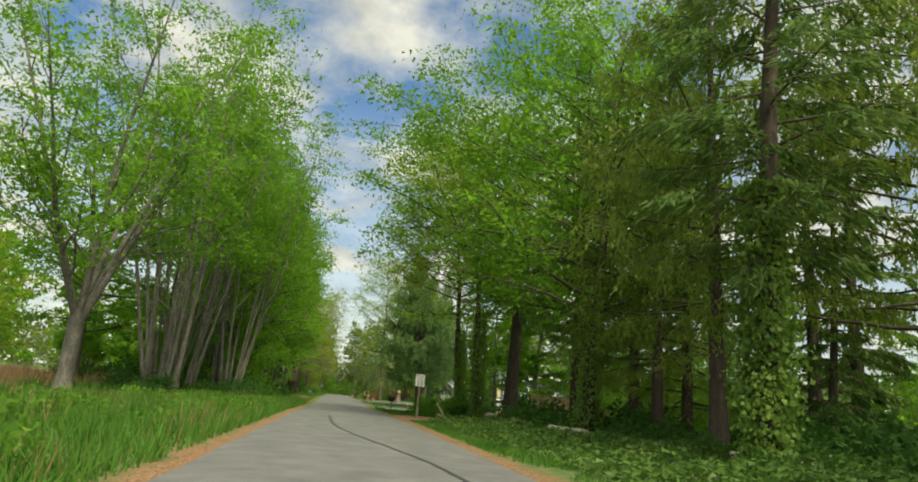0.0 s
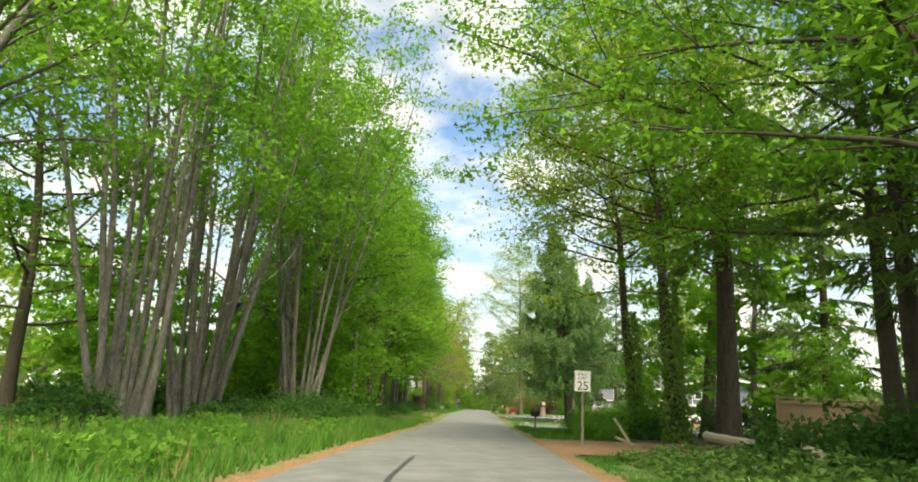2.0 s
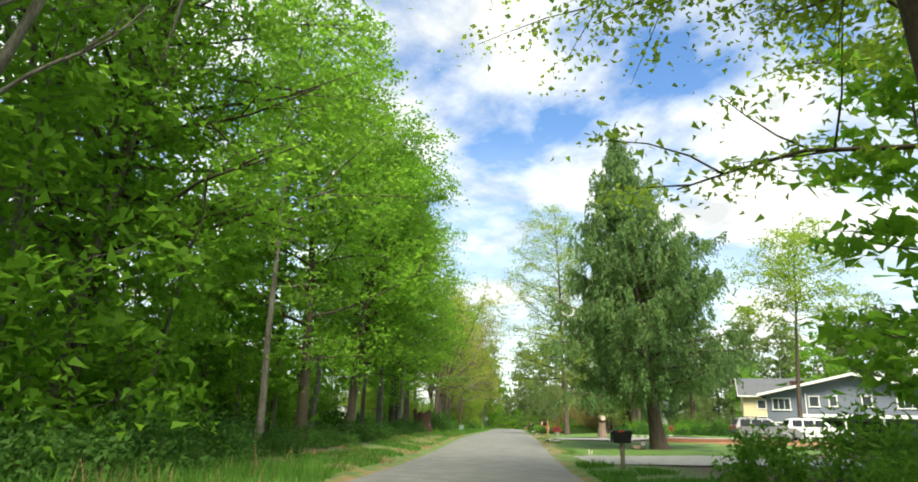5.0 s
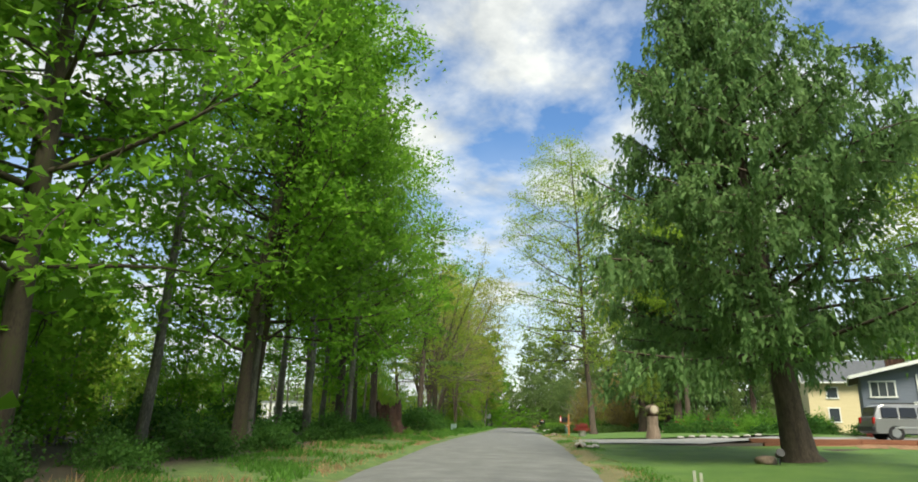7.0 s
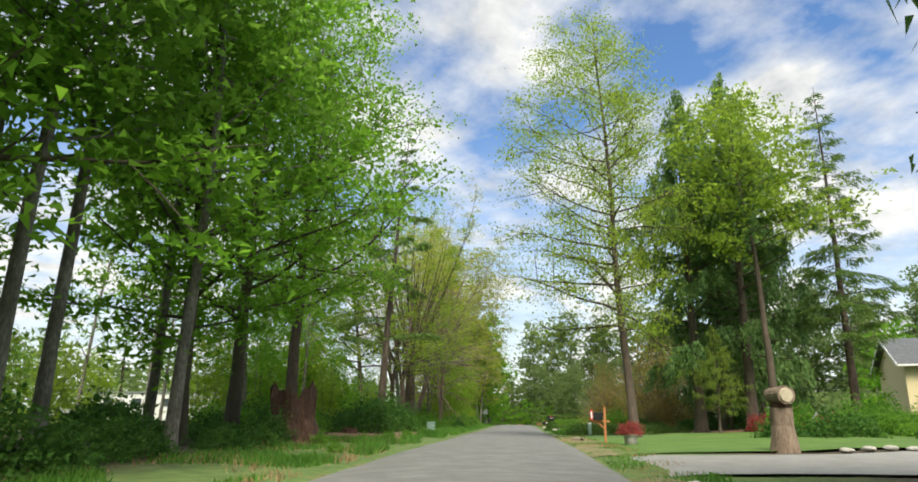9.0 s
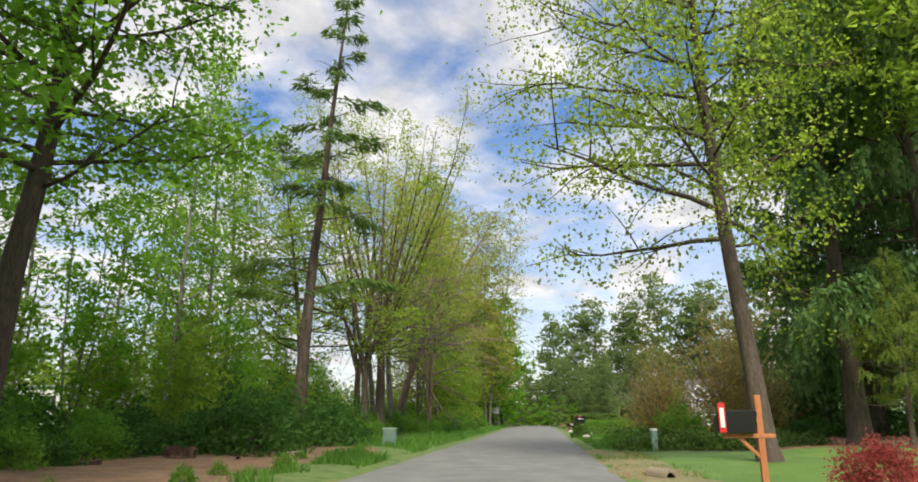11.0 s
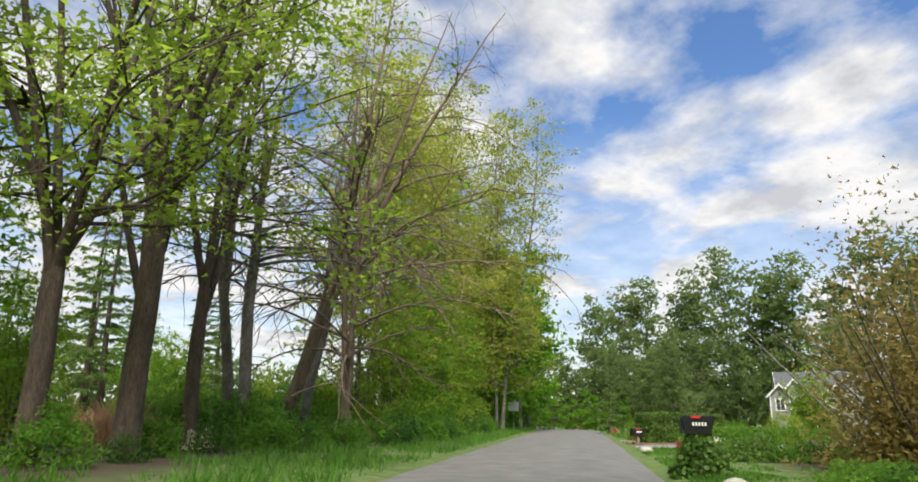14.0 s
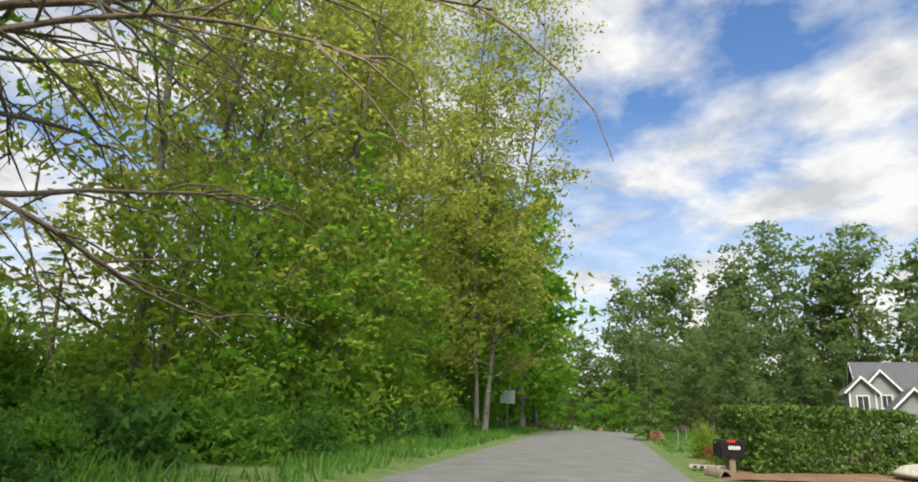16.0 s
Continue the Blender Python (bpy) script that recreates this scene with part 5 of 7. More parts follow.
BIGEV = bush_mesh(236, 2.6, 2.6, 6.0, 5200, 0.2, M_HEDGE, 14, 0.7)
shrub(BIGEV, 18.0, 149.5, 0.9, "dense dark green rounded evergreen", nm="round_evergreen", grp="garden shrubs", cat="shrub")
shrub(BIGEV, 19.2, 143.5, 1.5, "tall dense dark green rounded evergreen", nm="round_evergreen", grp="garden shrubs", cat="shrub")
for k in range(6):
    shrub(LB[k % 2], 20 + k * 1.6, 120 + k * 1.1, rng0.uniform(0.8, 1.2), "yellow-green garden shrub before the houses", nm="garden_shrub", grp="garden shrubs", cat="shrub")
YE = bush_mesh(234, 1.5, 1.5, 3.6, 3200, 0.13, M_LEAF_BRIGHT, 16, 0.6)
shrub(YE, 14.5, 172.0, 1.55, "upright yellow-green shrub in front of the house", nm="golden_shrub", grp="garden shrubs", cat="shrub")
shrub(YE, 10.0, 160.0, 0.5, "small yellow-green shrub by the lawn", nm="golden_shrub", grp="garden shrubs", cat="shrub")
shrub(YE, 11.2, 167.6, 0.55, "upright yellow-green shrub at the hedge's end", nm="golden_shrub", grp="garden shrubs", cat="shrub")
shrub(YE, 4.1, 170.6, 0.42, "yellow-green variegated shrub beside the hedge", nm="golden_shrub", grp="garden shrubs", cat="shrub")


for k in range(11):
    shrub(YE, -10.0 - rng0.uniform(0, 6.0), 160.0 + k * 1.2, rng0.uniform(0.95, 1.3), "tall yellow-green undergrowth behind the bare maples", nm="undergrowth_bush", grp="undergrowth", cat="bush")


def hedge_mesh(seed, lx, ly, h, leaves, size, mat):
    """A clipped, slightly rounded hedge: leaves near the faces of a block, stems inside."""
    rng = np.random.default_rng(seed)
    wood = Wood()
    for i in range(26):
        x, y = rng.uniform(-lx / 2, lx / 2) * 0.9, rng.normal() * 0.02
        wood.tube(curve_pts((x, y, -0.05), (rng.normal() * 0.2, rng.normal() * 0.45, 1), h * 0.8, 4, (0, 0, 0), rng, 0.1), 0.02 * np.linspace(1, 0.4, 4), 4)
    wood.tube([(-lx * 0.46, 0.0, 0.03), (0.0, 0.05, 0.05), (lx * 0.46, 0.0, 0.03)], [0.03, 0.04, 0.03], 4)
    P = rng.uniform(-1, 1, size=(leaves, 3))
    ax = rng.choice(3, size=leaves, p=[0.2, 0.45, 0.35])
    P[np.arange(leaves), ax] = np.sign(rng.uniform(-1, 1, size=leaves)) * (1 - np.abs(rng.normal(size=leaves)) * 0.09)
    r = np.maximum(np.abs(P[:, 0]), np.abs(P[:, 1]))
    P[:, 2] = np.where(P[:, 2] > 0.75, P[:, 2] * (1 - 0.16 * np.maximum(0, r - 0.6)), P[:, 2])
    lump = np.array([1 + 0.15 * noise.noise((p[0] * 3.2 + seed, p[1] * 2, p[2] * 2)) + 0.06 * noise.noise((p[0] * 9, p[1] * 6, p[2] * 6 + seed)) for p in P])
    P = P * lump[:, None] * np.array([lx / 2, ly / 2, h / 2]) + np.array([0, 0, h / 2])
    P[:, 2] = np.maximum(P[:, 2], 0.08)
    A = rng.normal(size=P.shape) + np.array([0, 0, 0.3])
    sz = size * rng.uniform(0.6, 1.3, size=leaves)
    return wood.mesh("branch_frame", M_BARK), cards("foliage", P, A, sz, sz * 0.5, mat, rng)


HEDGE = hedge_mesh(240, 4.2, 1.7, 1.5, 15000, 0.12, M_HEDGE)
grow("hedge", HEDGE, 6.2, 166.2, "clipped laurel hedge with glossy dark green leaves", "hedge", "clipped hedges", 20, 1.0, None, ("branch_frame", "foliage"))
for hx, hy, hs in ((4.6, 167.4, 0.62), (5.0, 166.3, 0.5), (9.0, 166.9, 0.7)):
    shrub(GL[0], hx, hy, hs, "rounded light green shrub at the hedge's end", sz=hs * 2.5, nm="low_shrub", grp="ground cover", cat="shrub")
HEDGE2 = hedge_mesh(241, 5.0, 2.0, 1.1, 5000, 0.13, M_BUSH_LIGHT)
grow("hedge", HEDGE2, 6.7, 152.6, "low clipped light green hedge beside the driveway", "hedge", "clipped hedges", 0, 0.9, None, ("branch_frame", "foliage"))

# red-leaved shrubs
RM = bush_mesh(250, 0.75, 0.75, 0.85, 3600, 0.05, M_RED_LEAF, 10)
shrub(RM, 5.3, 158.9, 0.62, "low red-leaved maple shrub by the drive", nm="red_shrub", grp="red shrubs", cat="shrub")
for mx, my, ms in ((15.6, 123.9, 1.7), (17.6, 124.6, 2.0), (19.6, 124.2, 1.6)):
    shrub(RM, mx, my, ms, "spreading red-brown shrub on the mulch bed", nm="red_shrub", grp="red shrubs", cat="shrub")
shrub(RM, 22.5, 104.0, 1.5, "round dark red shrub by the drive", nm="red_shrub", grp="red shrubs", cat="shrub")

# ---- grass and ivy ----


def blades(name, pts, h, w, mat, label, rng, lean=0.35):
    """Grass: one narrow three-cornered blade a point."""
    n = len(pts)
    h = h * np.array([0.8 + 1.1 * noise.noise((p[0] * 0.6, p[1] * 0.5, 9.0)) for p in pts])
    a = rng.uniform(0, 2 * np.pi, size=n)
    hh = h * rng.uniform(0.5, 1.3, size=n)
    ww = w * rng.uniform(0.7, 1.3, size=n)
    sx, sy = np.cos(a) * ww / 2, np.sin(a) * ww / 2
    lx, ly = rng.normal(size=n) * lean * hh, rng.normal(size=n) * lean * hh
    b = np.asarray(pts)
    V = np.stack([b - np.stack([sx, sy, 0 * sx], 1), b + np.stack([sx, sy, 0 * sx], 1), b + np.stack([lx, ly, hh], 1)], axis=1).reshape(-1, 3)
    return tagged(new(name, quads(name, V, np.arange(3 * n).reshape(-1, 3), mat)), label, "grass", kind="stuff")


def scatter(n, x0, x1, y0, y1, rng, patch=0.0, seed=0.0):
    out = []
    while len(out) < n:
        x, y = rng.uniform(x0, x1), rng.uniform(y0, y1)
        if patch and noise.noise((x * 0.5 + seed, y * 0.35, seed)) < patch - 0.5 + 0.5 * rng.uniform():
            continue
        out.append((x, y, ground_z(x, y) - 0.02))
    return np.array(out)


rg = np.random.default_rng(300)
blades("tall_grass", scatter(46000, -9.5, -3.25, 0, 58, rg), 0.48, 0.034, M_GRASS, "tall bright green grass on the verge", rg)
blades("dry_stalks", scatter(3500, -9.5, -3.5, 2, 58, rg, 0.45), 0.6, 0.025, M_DRYGRASS, "dry straw stalks among the tall grass", rg, 0.25)
blades("verge_grass", scatter(15000, -6.8, -3.5, 58, 108, rg, 0.35), 0.2, 0.05, M_GRASS, "short green verge grass along the wood", rg)
blades("verge_grass", scatter(17000, -7.6, -3.3, 126, 200, rg, 0.1), 0.3, 0.045, M_GRASS, "long green verge grass", rg)
blades("lawn_grass", scatter(18000, 3.9, 16, 76, 91.5, rg), 0.07, 0.04, M_GRASS, "short lawn grass blades", rg)
blades("lawn_grass", scatter(21000, 4.2, 17, 102, 123, rg), 0.07, 0.04, M_GRASS, "short lawn grass blades", rg)
blades("verge_grass", scatter(7000, 2.95, 4.6, 75, 127, rg, 0.25, 2.0), 0.09, 0.03, M_GRASS, "thin green grass through the dry verge", rg)
blades("dry_stalks", scatter(5000, 2.95, 4.7, 75, 127, rg, 0.3, 6.0), 0.08, 0.025, M_DRYGRASS, "dry straw blades along the road's edge", rg, 0.6)
blades("dry_stalks", scatter(6000, -7.2, -3.2, 58, 110, rg, 0.35, 3.0), 0.18, 0.03, M_DRYGRASS, "dry straw blades in the verge grass", rg, 0.6)
blades("verge_grass", scatter(9000, 3.3, 4.6, 4, 34, rg, 0.2), 0.14, 0.04, M_GRASS, "short green grass between ivy and road", rg)
blades("verge_grass", scatter(8000, 3.3, 6.0, 44.8, 67, rg, 0.3), 0.22, 0.05, M_GRASS, "green grass along the road's edge", rg)
blades("verge_grass", scatter(12000, 3.4, 6.0, 127, 159, rg, 0.2), 0.16, 0.05, M_GRASS, "green grass along the road's edge", rg)
blades("verge_grass", scatter(7000, 3.3, 8.0, 173, 235, rg), 0.22, 0.06, M_GRASS, "green grass beyond the hedge", rg)
blades("verge_grass", scatter(3500, -4.8, -3.3, 96, 127, rg, 0.5), 0.28, 0.05, M_GRASS, "tufts of green grass along the dirt", rg)
blades("field_grass", scatter(16000, -48, -12, 20, 75, rg), 0.4, 0.14, M_GRASS, "bright green meadow grass behind the trees", rg)
blades("dry_brush", scatter(9000, -24, -13, 26, 62, rg, 0.4), 0.8, 0.06, M_DRYGRASS, "reddish-brown dry brush behind the trees", rg)
blades("dry_brush", scatter(5000, -22, -11.5, 146, 160, rg, 0.2), 1.1, 0.06, M_DRYGRASS, "reddish dry brush behind the bare maples", rg)
blades("dry_brush", scatter(9000, -30, -13, 158, 190, rg, 0.3), 1.3, 0.07, M_DRYGRASS, "pale reddish dry brush in the field", rg)
# broad-leaved weeds in the tall grass
NW = 7500
pts = scatter(NW, -9, -3.9, 4, 48, rg, 0.45, 4.0) + np.stack([0 * np.arange(NW), 0 * np.arange(NW), rg.uniform(0.05, 0.5, NW)], 1)
sz = rg.uniform(0.10, 0.2, size=NW)
tagged(new("weeds", cards("weeds", pts, rg.normal(size=(NW, 3)) + np.array([0, 0, 0.4]), sz, sz * 0.7, M_BUSH_LIGHT, rg)), "broad-leaved green weeds in the tall grass", "weeds", kind="stuff")
# ivy over the ground
n = 26000
pts = scatter(n, 4.2, 13.5, 3, 33.5, rg)
hgt = np.array([max(0.03, 0.22 + 0.3 * noise.noise((p[0] * 0.7, p[1] * 0.7, 5.0)) + min(0.35, 0.12 * (p[0] - 4.2))) for p in pts])
pts[:, 2] += hgt * rg.uniform(0.3, 1.0, size=n)
sz = rg.uniform(0.09, 0.18, size=n)
tagged(new("ivy_ground_cover", cards("ivy_ground_cover", pts, rg.normal(size=(n, 3)) * np.array([1, 1, 0.35]), sz, sz * 0.85, M_IVY, rg, 0.25, True)), "thick dark green ivy covering the ground", "ivy", kind="stuff")


def ivy_on(tree, r, h, n, seed, loose=0.14):
    """Ivy leaves round a trunk, as a part of its tree."""
    rng = np.random.default_rng(seed)
    z = h * rng.uniform(0, 1, size=n) ** 1.15
    a = rng.uniform(0, 2 * np.pi, size=n)
    rr = r * (1.0 - 0.035 * z) + np.abs(rng.normal(size=n)) * loose * (1 + 0.5 * np.sin(z * 1.7 + a * 2))
    C = np.stack([np.cos(a) * rr, np.sin(a) * rr, z], axis=1)
    A = np.stack([np.cos(a) * 0.3, np.sin(a) * 0.3, -np.ones(n)], axis=1) + rng.normal(size=(n, 3)) * 0.4
    s = rng.uniform(0.09, 0.19, size=n)
    part("ivy", cards("ivy", C, A, s, s * 0.85, M_IVY_TRUNK, rng), None, tree, "ivy leaves wrapped round the trunk")


ivy_on(IVY_TREE, 0.44, 7.5, 6500, 1, 0.2)
ivy_on(IVY_MAPLE, 0.4, 7.0, 3000, 2, 0.2)
ivy_on(IVY_TALL, 0.38, 7.5, 4200, 3)
ivy_on(IVY_LEAN, 0.36, 7.0, 3800, 4, 0.1)

# ---- things ----
def plain(name, col, rough=0.5, metallic=0.0, spread=0.12, scale=6.0, bump=0.08, spec=0.5):
    d = tuple(c * (1 - spread) for c in col)
    l = tuple(min(1, c * (1 + spread)) for c in col)
    return noisy(name, [(0.3, d), (0.7, l)], scale, rough, bump, None, metallic, spec=spec, dist=0.004)


M_WHITE = plain("white_paint", (0.74, 0.74, 0.71), 0.5)
M_BLACK = plain("black_plastic", (0.012, 0.012, 0.013), 0.45)
M_INK = plain("black_lettering", (0.015, 0.015, 0.016), 0.5)
M_RED = plain("red_plastic", (0.55, 0.03, 0.025), 0.4)
M_WOODPOST = noisy("weathered_post", [(0.3, (0.13, 0.10, 0.07)), (0.7, (0.30, 0.25, 0.18))], 3, 0.85, 0.5, 30, stretch=(6, 6, 0.6), dist=0.006)
M_CEDARWOOD = noisy("cedar_timber", [(0.3, (0.30, 0.10, 0.035)), (0.7, (0.52, 0.22, 0.08))], 3, 0.7, 0.4, 30, stretch=(6, 6, 0.7), dist=0.005)
M_TIMBER = noisy("red_timber", [(0.3, (0.12, 0.045, 0.025)), (0.7, (0.27, 0.11, 0.055))], 2, 0.85, 0.5, 20, stretch=(0.5, 4, 4), dist=0.008)
M_FENCE = noisy("tan_boards", [(0.3, (0.30, 0.19, 0.11)), (0.7, (0.52, 0.36, 0.22))], 2, 0.8, 0.4, 22, stretch=(5, 5, 0.5), dist=0.006)
M_LOG = noisy("bleached_log", [(0.3, (0.26, 0.22, 0.15)), (0.55, (0.45, 0.40, 0.29)), (0.7, (0.16, 0.17, 0.09))], 2, 0.9, 0.5, 18, stretch=(3, 3, 0.7), dist=0.01)
M_ROT = noisy("rotten_wood", [(0.3, (0.016, 0.008, 0.006)), (0.5, (0.062, 0.03, 0.019)), (0.68, (0.17, 0.10, 0.06))], 2.5, 0.95, 0.9, 14, stretch=(3, 3, 0.5), dist=0.05)
M_GALV = plain("galvanised_steel", (0.42, 0.43, 0.42), 0.45, 0.8, 0.2)
M_BOXGREEN = plain("pale_green_steel", (0.24, 0.35, 0.29), 0.5)
M_STONE = noisy("field_stone", [(0.3, (0.20, 0.19, 0.17)), (0.7, (0.48, 0.46, 0.41))], 3, 0.9, 0.6, 20)
M_PALEROCK = noisy("pale_rock", [(0.3, (0.22, 0.22, 0.17)), (0.5, (0.38, 0.38, 0.31)), (0.7, (0.48, 0.48, 0.41))], 2.5, 0.9, 0.5, 14)
M_CONC = noisy("concrete", [(0.3, (0.30, 0.29, 0.27)), (0.7, (0.50, 0.49, 0.46))], 2, 0.9, 0.3, 30)
M_SILVER = plain("silver_car_paint", (0.27, 0.27, 0.265), 0.3, 0.6, 0.04)
M_WHITECAR = plain("white_car_paint", (0.72, 0.72, 0.71), 0.25, 0.0, 0.03)
M_GLASSDARK = plain("tinted_car_glass", (0.015, 0.017, 0.02), 0.06, 0.0, 0.1, bump=0.0)
M_TYRE = plain("tyre_rubber", (0.014, 0.014, 0.014), 0.85)
M_RIM = plain("alloy_rim", (0.5, 0.5, 0.5), 0.3, 0.9)
M_TAIL = plain("red_lamp_lens", (0.4, 0.015, 0.015), 0.2)
M_HEAD = plain("clear_lamp_lens", (0.7, 0.7, 0.7), 0.1)
M_BLUEWALL = noisy("blue_grey_siding", [(0.3, (0.12, 0.14, 0.18)), (0.7, (0.19, 0.21, 0.26))], 2, 0.8, 0.3, 12, stretch=(0.2, 0.2, 6), dist=0.01)
M_CREAM = noisy("cream_siding", [(0.3, (0.55, 0.45, 0.26)), (0.7, (0.70, 0.60, 0.38))], 2, 0.8, 0.3, 12, stretch=(0.2, 0.2, 6), dist=0.01)
M_GREYWALL = noisy("grey_siding", [(0.3, (0.20, 0.205, 0.20)), (0.7, (0.30, 0.305, 0.295))], 2, 0.8, 0.3, 12, stretch=(0.2, 0.2, 6), dist=0.01)
M_SHINGLE = noisy("grey_shingles", [(0.3, (0.05, 0.054, 0.06)), (0.7, (0.12, 0.125, 0.135))], 3, 0.9, 0.5, 10, dist=0.015)
M_BROWNROOF = noisy("brown_shingles", [(0.3, (0.06, 0.05, 0.045)), (0.7, (0.14, 0.12, 0.105))], 3, 0.9, 0.5, 10, dist=0.015)
M_PANE = plain("window_glass", (0.05, 0.06, 0.07), 0.05, 0.0, 0.1, bump=0.0)
M_TRAILER = plain("white_trailer_skin", (0.62, 0.62, 0.60), 0.5)
M_BLUE = plain("blue_tarp", (0.02, 0.05, 0.35), 0.4)

# --- speed limit sign ---
def letter(txt, size, mat, parent, x, z, y, nm="lettering", sx=1.0):
    cu = bpy.data.curves.new(nm, "FONT")
    cu.body, cu.size, cu.align_x, cu.extrude = txt, size, "CENTER", 0.0012
    tmp = new("tmp_text", cu)
    dg = bpy.context.evaluated_depsgraph_get()
    me = bpy.data.meshes.new_from_object(tmp.evaluated_get(dg))
    bpy.data.objects.remove(tmp)
    me.materials.clear()
    me.materials.append(mat)
    ob = new(nm, me)
    ob.matrix_basis = pose(x, y, z, 90, 0, 0) @ Matrix.Diagonal((sx, 1, 1, 1))
    ob.parent = parent
    return ob


def plate(bm, w, h, t, r):
    """An upright plate with rounded corners in the xz plane, its middle at the origin."""
    vs = []
    for cx, cz, a0 in ((w / 2 - r, h / 2 - r, 0), (-w / 2 + r, h / 2 - r, 90), (-w / 2 + r, -h / 2 + r, 180), (w / 2 - r, -h / 2 + r, 270)):
        for k in range(4):
            a = radians(a0 + 30 * k)
            vs.append((cx + r * math.cos(a), cz + r * math.sin(a)))
    f = bm.faces.new([bm.verts.new((x, -t / 2, z)) for x, z in vs])
    e = bmesh.ops.extrude_face_region(bm, geom=[f])["geom"]
    bmesh.ops.translate(bm, vec=(0, t, 0), verts=[v for v in e if isinstance(v, bmesh.types.BMVert)])


sign = thing("speed_limit_sign", 4.3, 39.3, "white speed limit sign with black numerals on a wooden post", "road sign", rz=3)
bm = bmesh.new()
box(bm, (0, 0.06, 1.25), (0.09, 0.09, 2.9), 0.008)
part("post", bm, M_WOODPOST, sign)
bm = bmesh.new()
plate(bm, 0.61, 0.76, 0.004, 0.04)
pl = part("sign_plate", bm, M_WHITE, sign)
pl.matrix_basis = pose(0, 0, 2.34)
bm = bmesh.new()
for c, s in (((0, -0.004, 0.362), (0.54, 0.002, 0.012)), ((0, -0.004, -0.362), (0.54, 0.002, 0.012)), ((0.287, -0.004, 0), (0.012, 0.002, 0.69)), ((-0.287, -0.004, 0), (0.012, 0.002, 0.69))):
    box(bm, c, s)
part("border", bm, M_INK, pl, "black border line")
letter("SPEED", 0.145, M_INK, pl, 0, 0.2, -0.0035, "speed_word", 1.0)
letter("LIMIT", 0.145, M_INK, pl, 0, 0.055, -0.0035, "limit_word", 1.0)
letter("25", 0.44, M_INK, pl, 0, -0.315, -0.0035, "number", 1.0)
for z in (2.6, 2.08):
    bm = bmesh.new()
    rod(bm, (0, -0.01, z), (0, 0.12, z), 0.012)
    part("bolt", bm, M_GALV, sign)

# --- sign on the far left verge ---
ss = thing("street_sign", -4.8, 190, "back of a pale metal road sign on a steel post", "road sign")
bm = bmesh.new()
box(bm, (0, 0, 1.35), (0.06, 0.05, 2.9), 0.005)
part("post", bm, M_GALV, ss)
bm = bmesh.new()
plate(bm, 0.92, 0.8, 0.004, 0.05)
part("sign_plate", bm, M_WHITE, ss).matrix_basis = pose(0, -0.03, 2.05)
bm = bmesh.new()
plate(bm, 0.4, 0.26, 0.004, 0.03)
part("top_plate", bm, M_WHITE, ss).matrix_basis = pose(0, -0.03, 2.66)

# --- fence panel ---
fence = thing("wooden_fence", 12.3, 41.6, "tan board fence panel with posts and rails", "fence", z=ground_z(12.3, 41.6) - 0.05, rz=-3)
BOARD = bmesh.new()
box(BOARD, (0, 0, 0.98), (0.138, 0.02, 1.86), 0.004)
BOARD = from_bm("board", BOARD, M_FENCE)
for k in range(36):
    part("board", BOARD, None, fence).matrix_basis = pose(0.16 + k * 0.148, 0.045 + 0.004 * (k % 3), 0.02 * math.sin(k * 1.7) * 0.5)
for k in range(4):
    bm = bmesh.new()
    box(bm, (k * 1.8, 0, 1.1), (0.1, 0.1, 2.2), 0.008)
    part("post", bm, M_FENCE, fence)
for z in (0.25, 1.95):
    bm = bmesh.new()
    box(bm, (2.7, -0.01, z), (5.4, 0.05, 0.12), 0.006)
    part("rail", bm, M_FENCE, fence)
bm = bmesh.new()
box(bm, (2.7, 0.0, 2.12), (5.6, 0.16, 0.05), 0.008)
part("cap_rail", bm, M_FENCE, fence)


# --- logs and planks ---
def log(x0, y0, x1, y1, r, label, z=None, nm="log"):
    mx, my = (x0 + x1) / 2, (y0 + y1) / 2
    ln, a = math.hypot(x1 - x0, y1 - y0), math.degrees(math.atan2(y1 - y0, x1 - x0))
    z0, z1 = ground_z(x0, y0), ground_z(x1, y1)
    bm = bmesh.new()
    n = 9
    rings = []
    for k in range(n):
        u = k / (n - 1)
        rr = r * (1.08 - 0.2 * u) * (1 + 0.06 * noise.noise((k * 0.9, x0, y0)))
        ring = [bm.verts.new(((u - 0.5) * ln, math.cos(t) * rr * (1 + 0.08 * noise.noise((t, k, x0))), r * 0.95 + math.sin(t) * rr + 0.03 * noise.noise((k * 0.5, y0, 1)))) for t in [2 * math.pi * j / 10 for j in range(10)]]
        rings.append(ring)
    for a_, b_ in zip(rings, rings[1:]):
        for j in range(10):
            bm.faces.new((a_[j], a_[(j + 1) % 10], b_[(j + 1) % 10], b_[j]))
    bm.faces.new(rings[0])
    bm.faces.new(rings[-1])
    ob = new(nm, from_bm(nm, bm, M_LOG, False))
    ob.matrix_basis = Matrix.Translation((mx, my, (z0 + z1) / 2 + (z or 0))) @ pose(0, 0, 0, 0, -math.degrees(math.atan2(z1 - z0, ln)), a)
    return tagged(ob, label, "log", "border logs")


